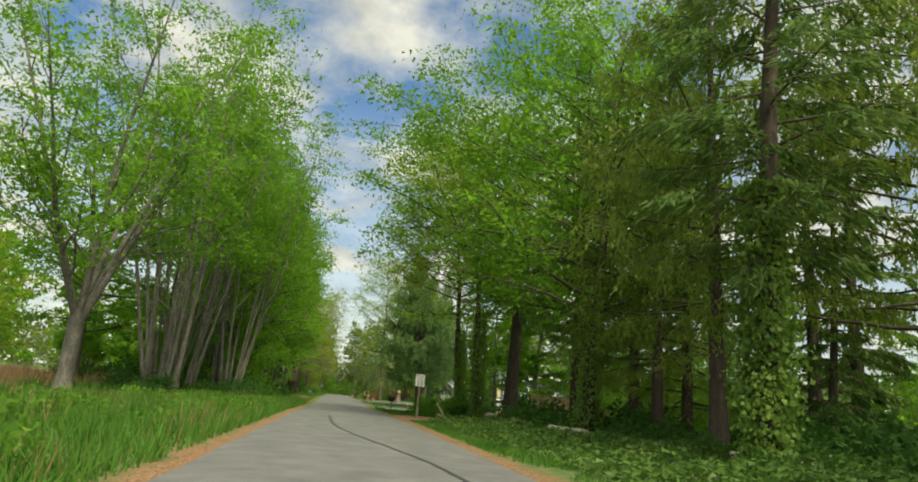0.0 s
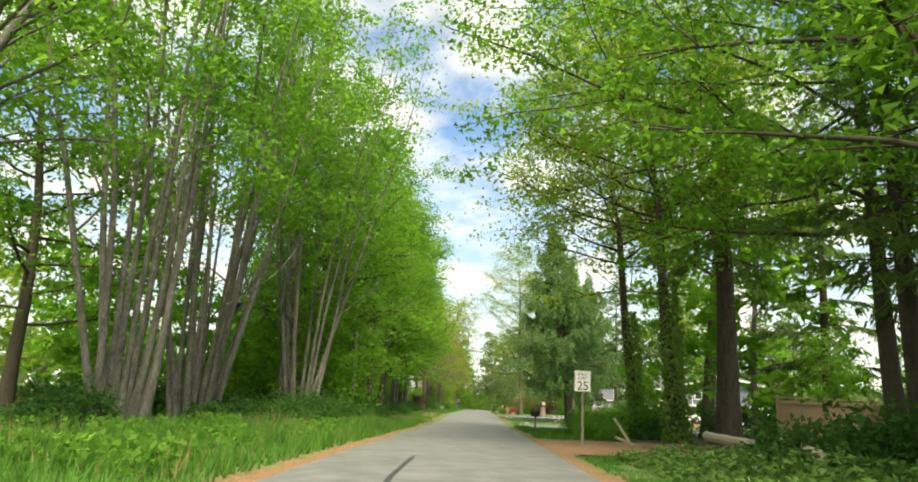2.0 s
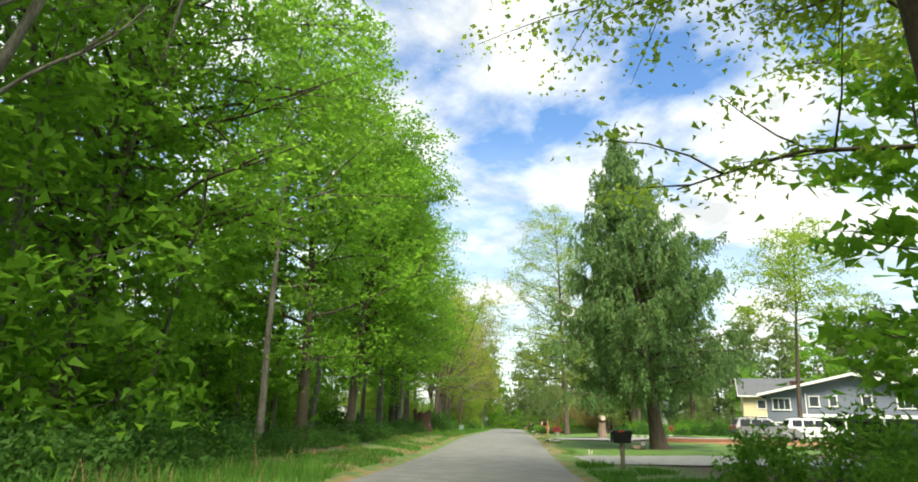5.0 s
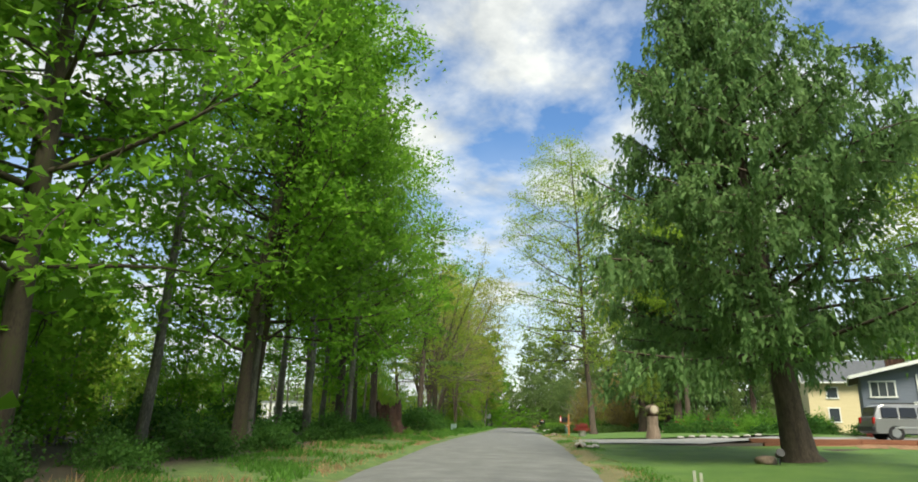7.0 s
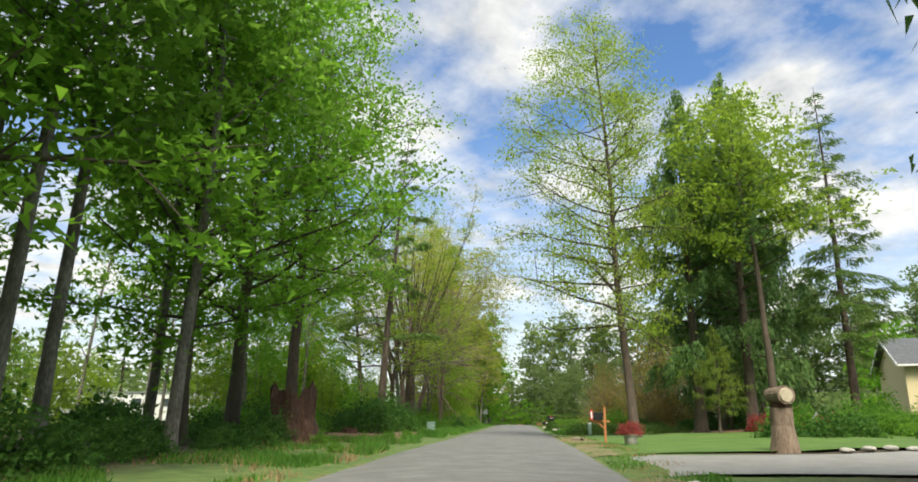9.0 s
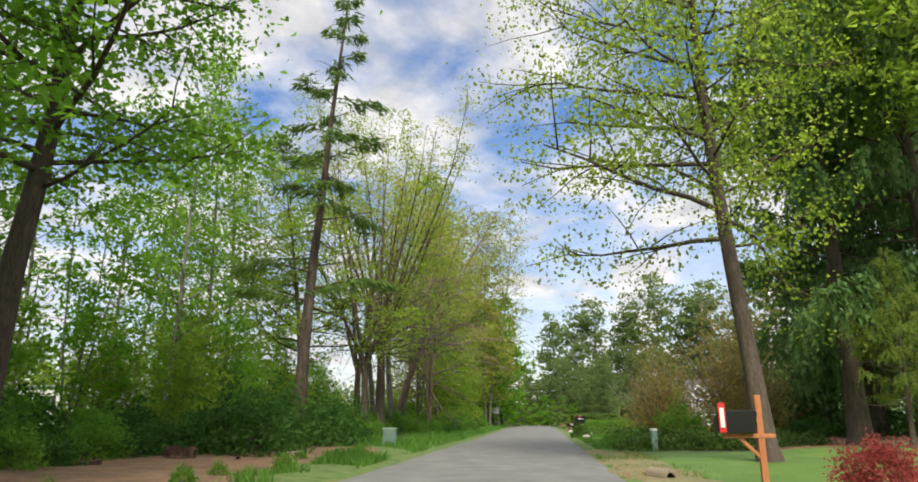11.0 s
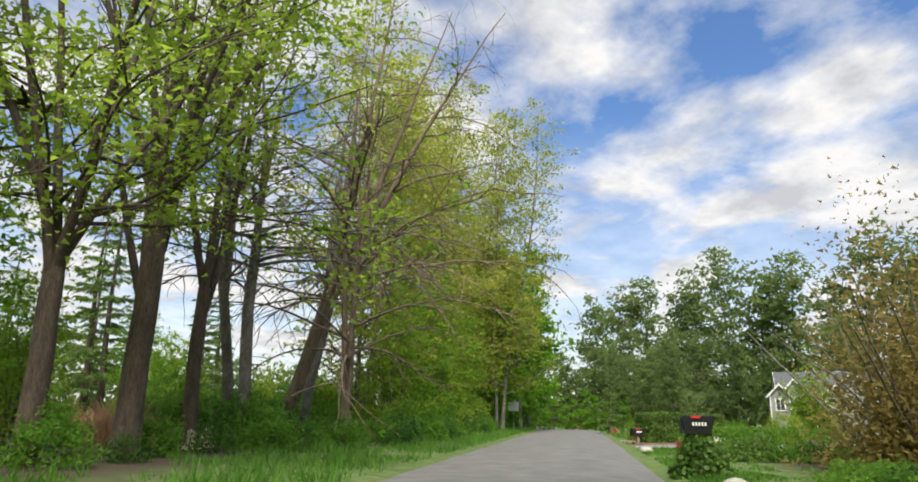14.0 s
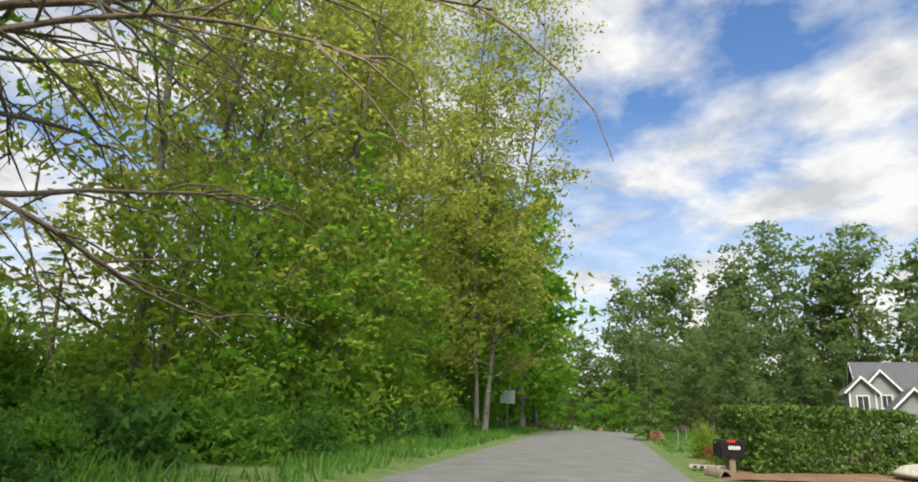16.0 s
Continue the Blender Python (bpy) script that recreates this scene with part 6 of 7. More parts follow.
log(10.6, 48.0, 9.6, 44.6, 0.16, "pale weathered log bordering the drive", 0.2)
log(9.1, 40.4, 8.0, 33.4, 0.17, "pale weathered log lying in the ivy", 0.32)
log(8.9, 33.6, 7.9, 29.4, 0.17, "pale weathered log lying in the ivy", 0.32)
log(7.6, 22.6, 7.9, 19.6, 0.16, "pale weathered log lying in the ivy", 0.32)
log(9.3, 12.9, 10.2, 10.8, 0.16, "pale weathered log lying in the ivy", 0.22)
for x, y, a, ln in ((6.4, 40.6, 35, 1.3), (6.9, 41.5, 72, 1.1)):
    bm = bmesh.new()
    box(bm, (0, 0, ln / 2), (0.09, 0.03, ln), 0.006)
    ob = new("grey_plank", from_bm("grey_plank", bm, M_LOG))
    ob.matrix_basis = pose(x, y, ground_z(x, y) - 0.02, 8, -a, 0)
    tagged(ob, "bleached plank leaning beside the drive", "plank", "planks")
# wood scraps on the dirt
for k in range(9):
    x, y = -6.2 - rng0.uniform(0, 5.5), 113.5 + rng0.uniform(0, 9)
    bm = bmesh.new()
    box(bm, (0, 0, 0.06), (rng0.uniform(0.4, 1.3), rng0.uniform(0.08, 0.2), rng0.uniform(0.06, 0.16)), 0.02)
    ob = new("wood_scrap", from_bm("wood_scrap", bm, M_LOG if k % 2 else M_ROT))
    ob.matrix_basis = pose(x, y, ground_z(x, y) + 0.02, rng0.uniform(-8, 8), rng0.uniform(-10, 10), rng0.uniform(0, 180))
    tagged(ob, "broken piece of wood on bare dirt", "wood", "wood scraps")


# --- stumps ---
def stump(nm, x, y, h, r, jag, label, mat, seed, sides=40, levels=11):
    rng = random.Random(seed)
    bm = bmesh.new()
    tops = [h * (1 - jag * (0.5 + 0.75 * noise.noise((math.cos(6.2832 * j / sides) * 1.3 + seed, math.sin(6.2832 * j / sides) * 1.3, 0.4)) + 0.3 * noise.noise((math.cos(6.2832 * j / sides) * 4 + seed, math.sin(6.2832 * j / sides) * 4, 2.4)) + 0.3 * (rng.random() - 0.5))) for j in range(sides)]
    rings = []
    for k in range(levels + 1):
        u = k / levels
        ring = []
        for j in range(sides):
            t = 2 * math.pi * j / sides
            rr = r * (1.35 - 0.5 * min(1, u * 2.2) + 0.06 * u) * (1 + 0.16 * noise.noise((math.cos(t) * 2.2 + seed, math.sin(t) * 2.2, u * 1.5)) + 0.07 * math.sin(t * 7 + seed) + 0.10 * noise.noise((math.cos(t) * 7 + seed, math.sin(t) * 7, u * 0.8)))
            ring.append(bm.verts.new((math.cos(t) * rr, math.sin(t) * rr, -0.05 + u * tops[j])))
        rings.append(ring)
    for a_, b_ in zip(rings, rings[1:]):
        for j in range(sides):
            bm.faces.new((a_[j], a_[(j + 1) % sides], b_[(j + 1) % sides], b_[j]))
    c = bm.verts.new((0, 0, h * (1 - jag) * 0.8))
    for j in range(sides):
        bm.faces.new((rings[-1][j], rings[-1][(j + 1) % sides], c))
    ob = new(nm, from_bm(nm, bm, mat, False))
    ob.matrix_basis = pose(x, y, ground_z(x, y), 0, 0, rng.uniform(0, 360))
    return tagged(ob, label, "stump")


stump("broken_stump", -7.4, 104.8, 2.3, 0.85, 0.5, "tall broken rotten reddish-brown tree stump", M_ROT, 3)
stump("broken_stump", -14.2, 116.0, 2.4, 0.3, 0.3, "dark broken stump beside undergrowth", M_BARK, 5)
stump("cut_stump", -8.2, 116.8, 0.5, 0.4, 0.5, "low rotten stump on the bare dirt", M_ROT, 6)
stump("cut_stump", -9.5, 146.8, 0.7, 0.35, 0.4, "mossy broken stump in the grass", M_LOG, 8)
stump("cut_stump", -8.6, 158.8, 0.9, 0.5, 0.3, "mossy pale stump in the green brush", M_LOG, 9)

pil = thing("stump_pillar", 8.7, 101.8, "thick brown stump pillar topped with a pale rounded cap", "stump pillar")
bm = bmesh.new()
rings = []
for k in range(9):
    u = k / 8
    rr = 0.46 - 0.16 * min(1, u * 1.6) + 0.03 * u
    rings.append([bm.verts.new((math.cos(t) * rr * (1 + 0.12 * noise.noise((math.cos(t) * 2, math.sin(t) * 2, u * 2)) + 0.05 * math.sin(6 * t)), math.sin(t) * rr * (1 + 0.12 * noise.noise((math.sin(t) * 2, math.cos(t) * 2, u * 2 + 4))), -0.1 + 1.4 * u)) for t in [2 * math.pi * j / 20 for j in range(20)]])
for a_, b_ in zip(rings, rings[1:]):
    for j in range(20):
        bm.faces.new((a_[j], a_[(j + 1) % 20], b_[(j + 1) % 20], b_[j]))
bm.faces.new(rings[0])
bm.faces.new(rings[-1])
part("stump", bm, M_BARK_TAN, pil)
# dark ring in place of the gap's shade between stump and log
bm = bmesh.new()
rod(bm, (0, 0, 1.29), (0, 0, 1.4), 0.29, 0.33, 18)
part("gap_shade", bm, M_ROT, pil, "dark ring standing for the shaded gap under the cap")
bm = bmesh.new()
rod(bm, (0.05, -0.42, 1.66), (-0.08, 0.42, 1.66), 0.27, 0.25, 18)
for v in bm.verts:
    v.co *= 1 + 0.03 * noise.noise(v.co * 5)
lg = part("log_cap", bm, M_BARK_TAN, pil, "short weathered log lying across the top")
bm = bmesh.new()
rod(bm, (0.052, -0.445, 1.66), (0.04, -0.4, 1.66), 0.2, 0.22, 18)
part("cut_end", bm, M_LOG, lg, "pale cut end of the log")


# --- mailboxes ---
def mailbox(x, y, rz, lab, post_mat, grp="mailboxes", z_box=0.92, sc=1.0, arm=False, bars=True, ivy=False, flag_white=False):
    """A large moulded mailbox, door towards the road (-x before turning), on a post."""
    ob = thing("mailbox", x, y, lab, "mailbox", rz=rz, group=grp)
    bm = bmesh.new()
    prof = [(-0.30, 0.0), (0.26, 0.0), (0.33, 0.36), (0.30, 0.42), (-0.33, 0.42), (-0.37, 0.36)]
    f = []
    for yy, k in ((-0.15, 0.94), (-0.13, 1.0), (0.13, 1.0), (0.15, 0.94)):
        f.append([bm.verts.new((px * sc, yy * sc * (1.15 if pz > 0.2 else 0.95), z_box + (0.21 + (pz - 0.21) * k) * sc)) for px, pz in prof])
    for a_, b_ in zip(f, f[1:]):
        for j in range(6):
            bm.faces.new((a_[j], a_[(j + 1) % 6], b_[(j + 1) % 6], b_[j]))
    bm.faces.new(f[0])
    bm.faces.new(f[-1])
    part("box", bm, M_BLACK, ob)
    bm = bmesh.new()
    box(bm, (-0.37 * sc, 0, z_box + 0.2 * sc), (0.03, 0.27 * sc, 0.36 * sc), 0.01)
    dr = part("door", bm, M_BLACK, ob)
    bm = bmesh.new()
    box(bm, (-0.395 * sc, 0, z_box + 0.34 * sc), (0.03, 0.07, 0.03), 0.006)
    part("handle", bm, M_GALV, dr)
    bm = bmesh.new()
    if flag_white:
        box(bm, (-0.33 * sc, -0.19, z_box + 0.22), (0.10, 0.012, 0.42), 0.004)
        part("flag", bm, M_RED, ob, "red flag panel")
        bm = bmesh.new()
        box(bm, (-0.33 * sc, -0.2, z_box + 0.22), (0.06, 0.012, 0.28), 0.003)
        part("flag_label", bm, M_WHITE, ob, "white label on the flag")
    else:
        box(bm, (-0.06, -0.185 * sc, z_box + 0.38 * sc), (0.2, 0.012, 0.05), 0.004)
        part("flag", bm, M_RED, ob, "red plastic flag")
    if bars:
        for k in range(5):
            bm = bmesh.new()
            box(bm, ((-0.12 + k * 0.065) * sc, -0.181 * sc, z_box + 0.23 * sc), (0.04, 0.006, 0.075))
            part("number_bar", bm, M_WHITE, ob, "plain white number bar")
    bm = bmesh.new()
    if arm:
        box(bm, (0.31, 0, 0.72), (0.09, 0.09, 1.55), 0.008)
        part("post", bm, post_mat, ob)
        bm = bmesh.new()
        box(bm, (0.14, 0, z_box - 0.04), (0.74, 0.1, 0.06), 0.008)
        part("arm", bm, post_mat, ob)
        bm = bmesh.new()
        box(bm, (0, 0, 0), (0.05, 0.06, 0.4), 0.006, Matrix.Rotation(radians(-45), 4, "Y"))
        bmesh.ops.translate(bm, vec=(0.14, 0, z_box - 0.2), verts=bm.verts)
        part("brace", bm, post_mat, ob)
    else:
        box(bm, (0, 0, (z_box - 0.1) / 2), (0.14, 0.14, z_box + 0.1), 0.01)
        part("post", bm, post_mat, ob)
    if ivy:
        rng = np.random.default_rng(int(x * 100))
        n = 1500
        z = rng.uniform(0, 1, n)
        a = rng.uniform(0, 2 * np.pi, n)
        rr = (0.75 - 0.5 * z) * np.sqrt(rng.uniform(0.4, 1, n))
        Cc = np.stack([np.cos(a) * rr, np.sin(a) * rr, z * (z_box - 0.02)], 1)
        s = rng.uniform(0.08, 0.15, n)
        part("ivy", cards("ivy", Cc, rng.normal(size=(n, 3)) + np.array([0, 0, -0.6]), s, s * 0.85, M_IVY, rng), None, ob, "glossy ivy climbing the post")
    return ob


mailbox(4.75, 65.3, 0, "large black plastic mailbox with red flag on a grey post", M_WOODPOST, z_box=0.85, bars=False)
mailbox(4.14, 110.1, 0, "black mailbox with red and white flag on an orange cedar post", M_CEDARWOOD, z_box=0.95, sc=0.78, arm=True, bars=False, flag_white=True)
mailbox(3.75, 145.0, 0, "large black mailbox with white bars on an ivy-covered post", M_WOODPOST, z_box=0.92, ivy=True)
mailbox(3.9, 164.6, 20, "black mailbox with red flag and white bars near the hedge", M_WOODPOST, z_box=0.38, sc=0.9)
shrub(RM, 4.5, 170.2, 0.75, "small red-flowering shrub beside the mailbox", nm="red_shrub", grp="red shrubs", cat="shrub")

# --- potted red maple ---
pot = thing("plant_pot", 5.2, 108.2, "grey-white round stone pot holding a red maple", "pot")
bm = bmesh.new()
rings = []
for z, r in ((-0.02, 0.18), (0.04, 0.21), (0.2, 0.27), (0.34, 0.26), (0.37, 0.3), (0.41, 0.3), (0.41, 0.25), (0.36, 0.23)):
    rings.append([bm.verts.new((math.cos(t) * r, math.sin(t) * r, z)) for t in [2 * math.pi * j / 20 for j in range(20)]])
for a_, b_ in zip(rings, rings[1:]):
    for j in range(20):
        bm.faces.new((a_[j], a_[(j + 1) % 20], b_[(j + 1) % 20], b_[j]))
bm.faces.new(rings[0])
bm.faces.new(rings[-1])
part("pot_body", bm, M_STONE, pot, smooth=True)
grow("red_maple", RM, 5.2, 108.2, "small red-leaved maple growing in a stone pot", "shrub", "red shrubs", 30, 0.85, None, ("stems", "leaves"), z=ground_z(5.2, 108.2) + 0.36)


# --- utility boxes, posts, pipes ---
ub = thing("utility_box", -5.6, 130.3, "pale green ribbed metal utility pedestal in the grass", "utility box", rz=4)
bm = bmesh.new()
box(bm, (0, 0, 0.5), (0.56, 0.56, 1.1), 0.02)
part("body", bm, M_BOXGREEN, ub)
bm = bmesh.new()
box(bm, (0, 0, 1.09), (0.62, 0.62, 0.09), 0.02)
part("lid", bm, M_BOXGREEN, ub)
RIB = bmesh.new()
box(RIB, (0, 0, 0), (0.53, 0.05, 0.04), 0.01)
RIB = from_bm("rib", RIB, M_BOXGREEN)
for k in range(11):
    part("rib", RIB, None, ub).matrix_basis = pose(0, -0.288, 0.12 + k * 0.085)
ub.matrix_basis = ub.matrix_basis @ Matrix.Diagonal((1, 1, 0.62, 1))
for x, y, w, h in ((5.3, 125.5, 0.2, 0.78),):
    up = thing("utility_pedestal", x, y, "pale weathered utility pedestal in the hedge", "utility box", rz=10, group="utility pedestals")
    bm = bmesh.new()
    box(bm, (0, 0, h / 2 - 0.05), (w, w, h), 0.015)
    part("body", bm, M_BOXGREEN, up)
    bm = bmesh.new()
    box(bm, (0, 0, h - 0.03), (w * 1.12, w * 1.12, 0.08), 0.015)
    part("cap", bm, M_WHITE, up)
for x, y, rz in ((3.75, 114.0, 20), (3.45, 90.0, -10), (3.6, 163.7, 15)):
    cu_ = thing("culvert_pipe", x, y, "short concrete culvert pipe end half buried in the verge", "pipe", rz=rz, group="culverts", z=ground_z(x, y) - 0.12)
    bm = bmesh.new()
    R = [[bm.verts.new((math.cos(t) * r * 0.75, yy, 0.1 + math.sin(t) * r)) for t in [2 * math.pi * j / 18 for j in range(18)]] for r, yy in ((0.2, 0.7), (0.2, -0.1), (0.15, -0.1), (0.15, 0.6))]
    for a_, b_ in zip(R, R[1:]):
        for j in range(18):
            bm.faces.new((a_[j], a_[(j + 1) % 18], b_[(j + 1) % 18], b_[j]))
    part("pipe", bm, M_WOODPOST, cu_, smooth=False)
    # dark upright disc that closes the bore behind its mouth
    bm = bmesh.new()
    bmesh.ops.create_circle(bm, cap_ends=True, segments=18, radius=0.112, matrix=pose(0, 0.3, 0.12, 90, 0, 0))
    part("bore_disc", bm, M_ROT, cu_)


def stone(x, y, r, label, mat=None, seed=1, flatness=0.6, nm="stone"):
    bm = bmesh.new()
    bmesh.ops.create_icosphere(bm, subdivisions=3, radius=r)
    for v in bm.verts:
        q = v.co / r + Vector((seed, 0, 0))
        v.co *= 1 + 0.2 * noise.noise(q * 1.2) + 0.05 * noise.noise(q * 3.4)
        v.co.z = v.co.z * flatness + r * flatness * 0.7
    ob = new(nm, from_bm(nm, bm, mat or M_STONE, True))
    ob.matrix_basis = pose(x, y, ground_z(x, y) + 0.02, 0, 0, seed * 37)
    return tagged(ob, label, "stone", "stones")


stone(8.15, 82.0, 0.3, "tan boulder on the lawn beside the cedar", M_BARK_TAN, 2, 0.6)
for k, (x, y, r) in enumerate(((3.6, 90.6, 0.2), (3.9, 90.2, 0.14), (3.5, 91.3, 0.16), (4.2, 91.0, 0.18), (3.9, 142.2, 0.22), (3.5, 155.4, 0.24), (4.4, 147.6, 0.25))):
    stone(x, y, r, "pale stone on the verge", M_STONE if k < 4 else M_PALEROCK, 3 + k, 0.55)
for k in range(8):
    stone(10.0 + k * 0.62, 100.8 + 0.05 * k, 0.2, "grey edging stone along the drive", M_STONE, 20 + k, 0.4)
stone(7.7, 164.7, 0.5, "large pale rounded rock beside the driveway", M_PALEROCK, 41, 0.36)
for k, (gx, gy, gs) in enumerate(((6.3, 159.0, 0.34), (7.0, 159.3, 0.4), (7.8, 159.0, 0.42), (8.6, 159.4, 0.4), (9.4, 163.6, 0.5), (10.1, 163.9, 0.55))):
    shrub(GL[0] if k % 2 else GC[0], gx, gy, gs, "low green garden plant beside the driveway", nm="low_shrub", grp="ground cover", cat="shrub")
wm = thing("marker_stake", 4.95, 77.0, "pair of short white marker stakes on the lawn's edge", "marker")
for dx in (-0.07, 0.07):
    bm = bmesh.new()
    box(bm, (dx, 0, 0.11 - dx * 0.3), (0.07, 0.04, 0.34), 0.006)
    part("stake", bm, M_PALEROCK, wm)
sp_ = thing("garden_spotlight", 8.4, 81.6, "small black garden spotlight beside the boulder", "lamp")
bm = bmesh.new()
rod(bm, (0, 0, -0.05), (0, 0, 0.3), 0.015)
part("stake", bm, M_BLACK, sp_)
bm = bmesh.new()
rod(bm, (0, 0.1, 0.33), (0, -0.12, 0.42), 0.09, 0.12, 14)
part("lamp_head", bm, M_BLACK, sp_)
for x, y in ((4.2, 179.5), (4.7, 181.0)):
    mk = thing("white_marker", x, y, "thin white marker stake in the grass", "marker", group="white markers")
    bm = bmesh.new()
    box(bm, (0, 0, 0.3), (0.035, 0.02, 0.7), 0.005)
    part("stake", bm, M_GALV, mk)
gr = thing("drain_grate", 3.7, 165.6, "dark iron drain grate set in bare soil", "grate", rz=-8)
for k in range(7):
    bm = bmesh.new()
    box(bm, (-0.45 + k * 0.15, 0, 0.07), (0.08, 0.4, 0.05), 0.006)
    part("bar", bm, M_BLACK, gr)
bm = bmesh.new()
box(bm, (0, 0.24, 0.07), (1.2, 0.06, 0.08), 0.008)
part("kerb_edge", bm, M_CONC, gr)

# --- timber edging along the raised drive ---
te = thing("timber_edging", 11.6, 92.3, "low reddish landscape-timber wall along the drive", "retaining wall", rz=5)
for row in range(2):
    for k in range(7):
        bm = bmesh.new()
        box(bm, (1.2 + k * 2.42 - (0.6 if row else 0), 0, 0.1 + row * 0.19), (2.4, 0.2, 0.185), 0.015)
        part("timber", bm, M_TIMBER, te)


# --- cars ---
def car(x, y, rz, paint, lab, ln=4.9, ht=1.75, z=None):
    """A sport utility car, nose towards +x."""
    ob = thing("car", x, y, lab, "car", rz=rz, group="parked cars", z=z)
    hl = ln / 2
    low = [(-hl, 0.42), (-hl + 0.05, 0.95), (-hl + 0.12, 1.05), (0.95, 1.06), (hl - 0.35, 0.98), (hl - 0.06, 0.8), (hl, 0.45), (hl - 0.1, 0.33), (-hl + 0.1, 0.33)]
    top = [(-hl + 0.06, 1.04), (-hl + 0.36, ht - 0.1), (-hl + 0.62, ht - 0.01), (-0.6, ht + 0.01), (0.05, ht - 0.02), (0.3, ht - 0.09), (1.02, 1.05)]

    def loft(prof, w0, w1):
        bm_ = bmesh.new()
        rows = []
        for yy, k in ((-w0, 0.0), (-w0 * 0.93, 1.0), (w0 * 0.93, 1.0), (w0, 0.0)):
            ring_ = []
            for px, pz in prof:
                inn = 1.0 if k else 0.97
                cy = yy * (w1 / w0 if pz > ht - 0.3 else 1.0)
                ring_.append(bm_.verts.new((px * inn, cy, pz if k else 0.5 * (pz - 0.7) * 1.9 + 0.7)))
            rows.append(ring_)
        for a_, b_ in zip(rows, rows[1:]):
            for j in range(len(prof)):
                bm_.faces.new((a_[j], a_[(j + 1) % len(prof)], b_[(j + 1) % len(prof)], b_[j]))
        bm_.faces.new(rows[0])
        bm_.faces.new(rows[-1])
        return bm_

    body = part("body", loft(low, 0.92, 0.92), paint, ob)
    part("cabin", loft(top, 0.86, 0.70), paint, ob)
    for sgn in (-1, 1):
        for x0, x1 in ((-hl + 0.42, -hl + 1.15), (-hl + 1.25, -0.42), (-0.34, 0.66)):
            bm_ = bmesh.new()
            zt = ht - 0.16
            cut = 0.52 if x1 > 0.5 else 0.0
            vs = [bm_.verts.new(p) for p in ((x0, sgn * 0.885, 1.1), (x1, sgn * 0.885, 1.1), (x1 - cut, sgn * 0.765, zt), (x0 + 0.04, sgn * 0.765, zt))]
            f_ = bm_.faces.new(vs)
            e_ = bmesh.ops.extrude_face_region(bm_, geom=[f_])["geom"]
            bmesh.ops.translate(bm_, vec=(0, sgn * 0.012, 0), verts=[v for v in e_ if isinstance(v, bmesh.types.BMVert)])
            part("side_window", bm_, M_GLASSDARK, ob)
        bm_ = bmesh.new()
        box(bm_, (0.0, sgn * 0.925, 0.62), (ln * 0.62, 0.03, 0.09), 0.01)
        part("side_trim", bm_, M_GALV, ob)
        bm_ = bmesh.new()
        box(bm_, (-hl + 0.06, sgn * 0.78, 0.95), (0.1, 0.2, 0.3), 0.02)
        part("tail_lamp", bm_, M_TAIL, ob)
        bm_ = bmesh.new()
        box(bm_, (hl - 0.12, sgn * 0.68, 0.78), (0.14, 0.34, 0.16), 0.02)
        part("head_lamp", bm_, M_HEAD, ob)
        bm_ = bmesh.new()
        rod(bm_, (-hl + 0.6, sgn * 0.6, ht + 0.06), (0.2, sgn * 0.6, ht + 0.06), 0.02)
        part("roof_rail", bm_, M_BLACK, ob)
        bm_ = bmesh.new()
        box(bm_, (0.72, sgn * 1.0, 1.12), (0.12, 0.16, 0.12), 0.02)
        part("mirror", bm_, M_BLACK, ob)
        for wx in (-hl + 0.95, hl - 0.95):
            bm_ = bmesh.new()
            rod(bm_, (wx, sgn * 0.70, 0.36), (wx, sgn * 0.93, 0.36), 0.36, 0.36, 24)
            wh = part("wheel", bm_, M_TYRE, ob, "black tyre on alloy rim")
            bm_ = bmesh.new()
            rod(bm_, (wx, sgn * 0.90, 0.36), (wx, sgn * 0.945, 0.36), 0.23, 0.2, 20)
            part("rim", bm_, M_RIM, wh)
    bm_ = bmesh.new()
    box(bm_, (-hl + 0.0, 0, 0.55), (0.16, 1.8, 0.24), 0.05)
    part("rear_bumper", bm_, M_BLACK if paint is M_SILVER else paint, ob)
    bm_ = bmesh.new()
    box(bm_, (-hl + 0.19, 0, 1.36), (0.04, 1.3, 0.45), 0.02, Matrix.Rotation(radians(14), 4, "Y"))
    part("rear_window", bm_, M_GLASSDARK, ob)
    return ob


car(20.5, 96.6, -4, M_SILVER, "silver sport utility car parked on the drive", 4.8, 1.72)
car(25.2, 98.6, -4, M_WHITECAR, "white sport utility car parked on the drive", 4.9)


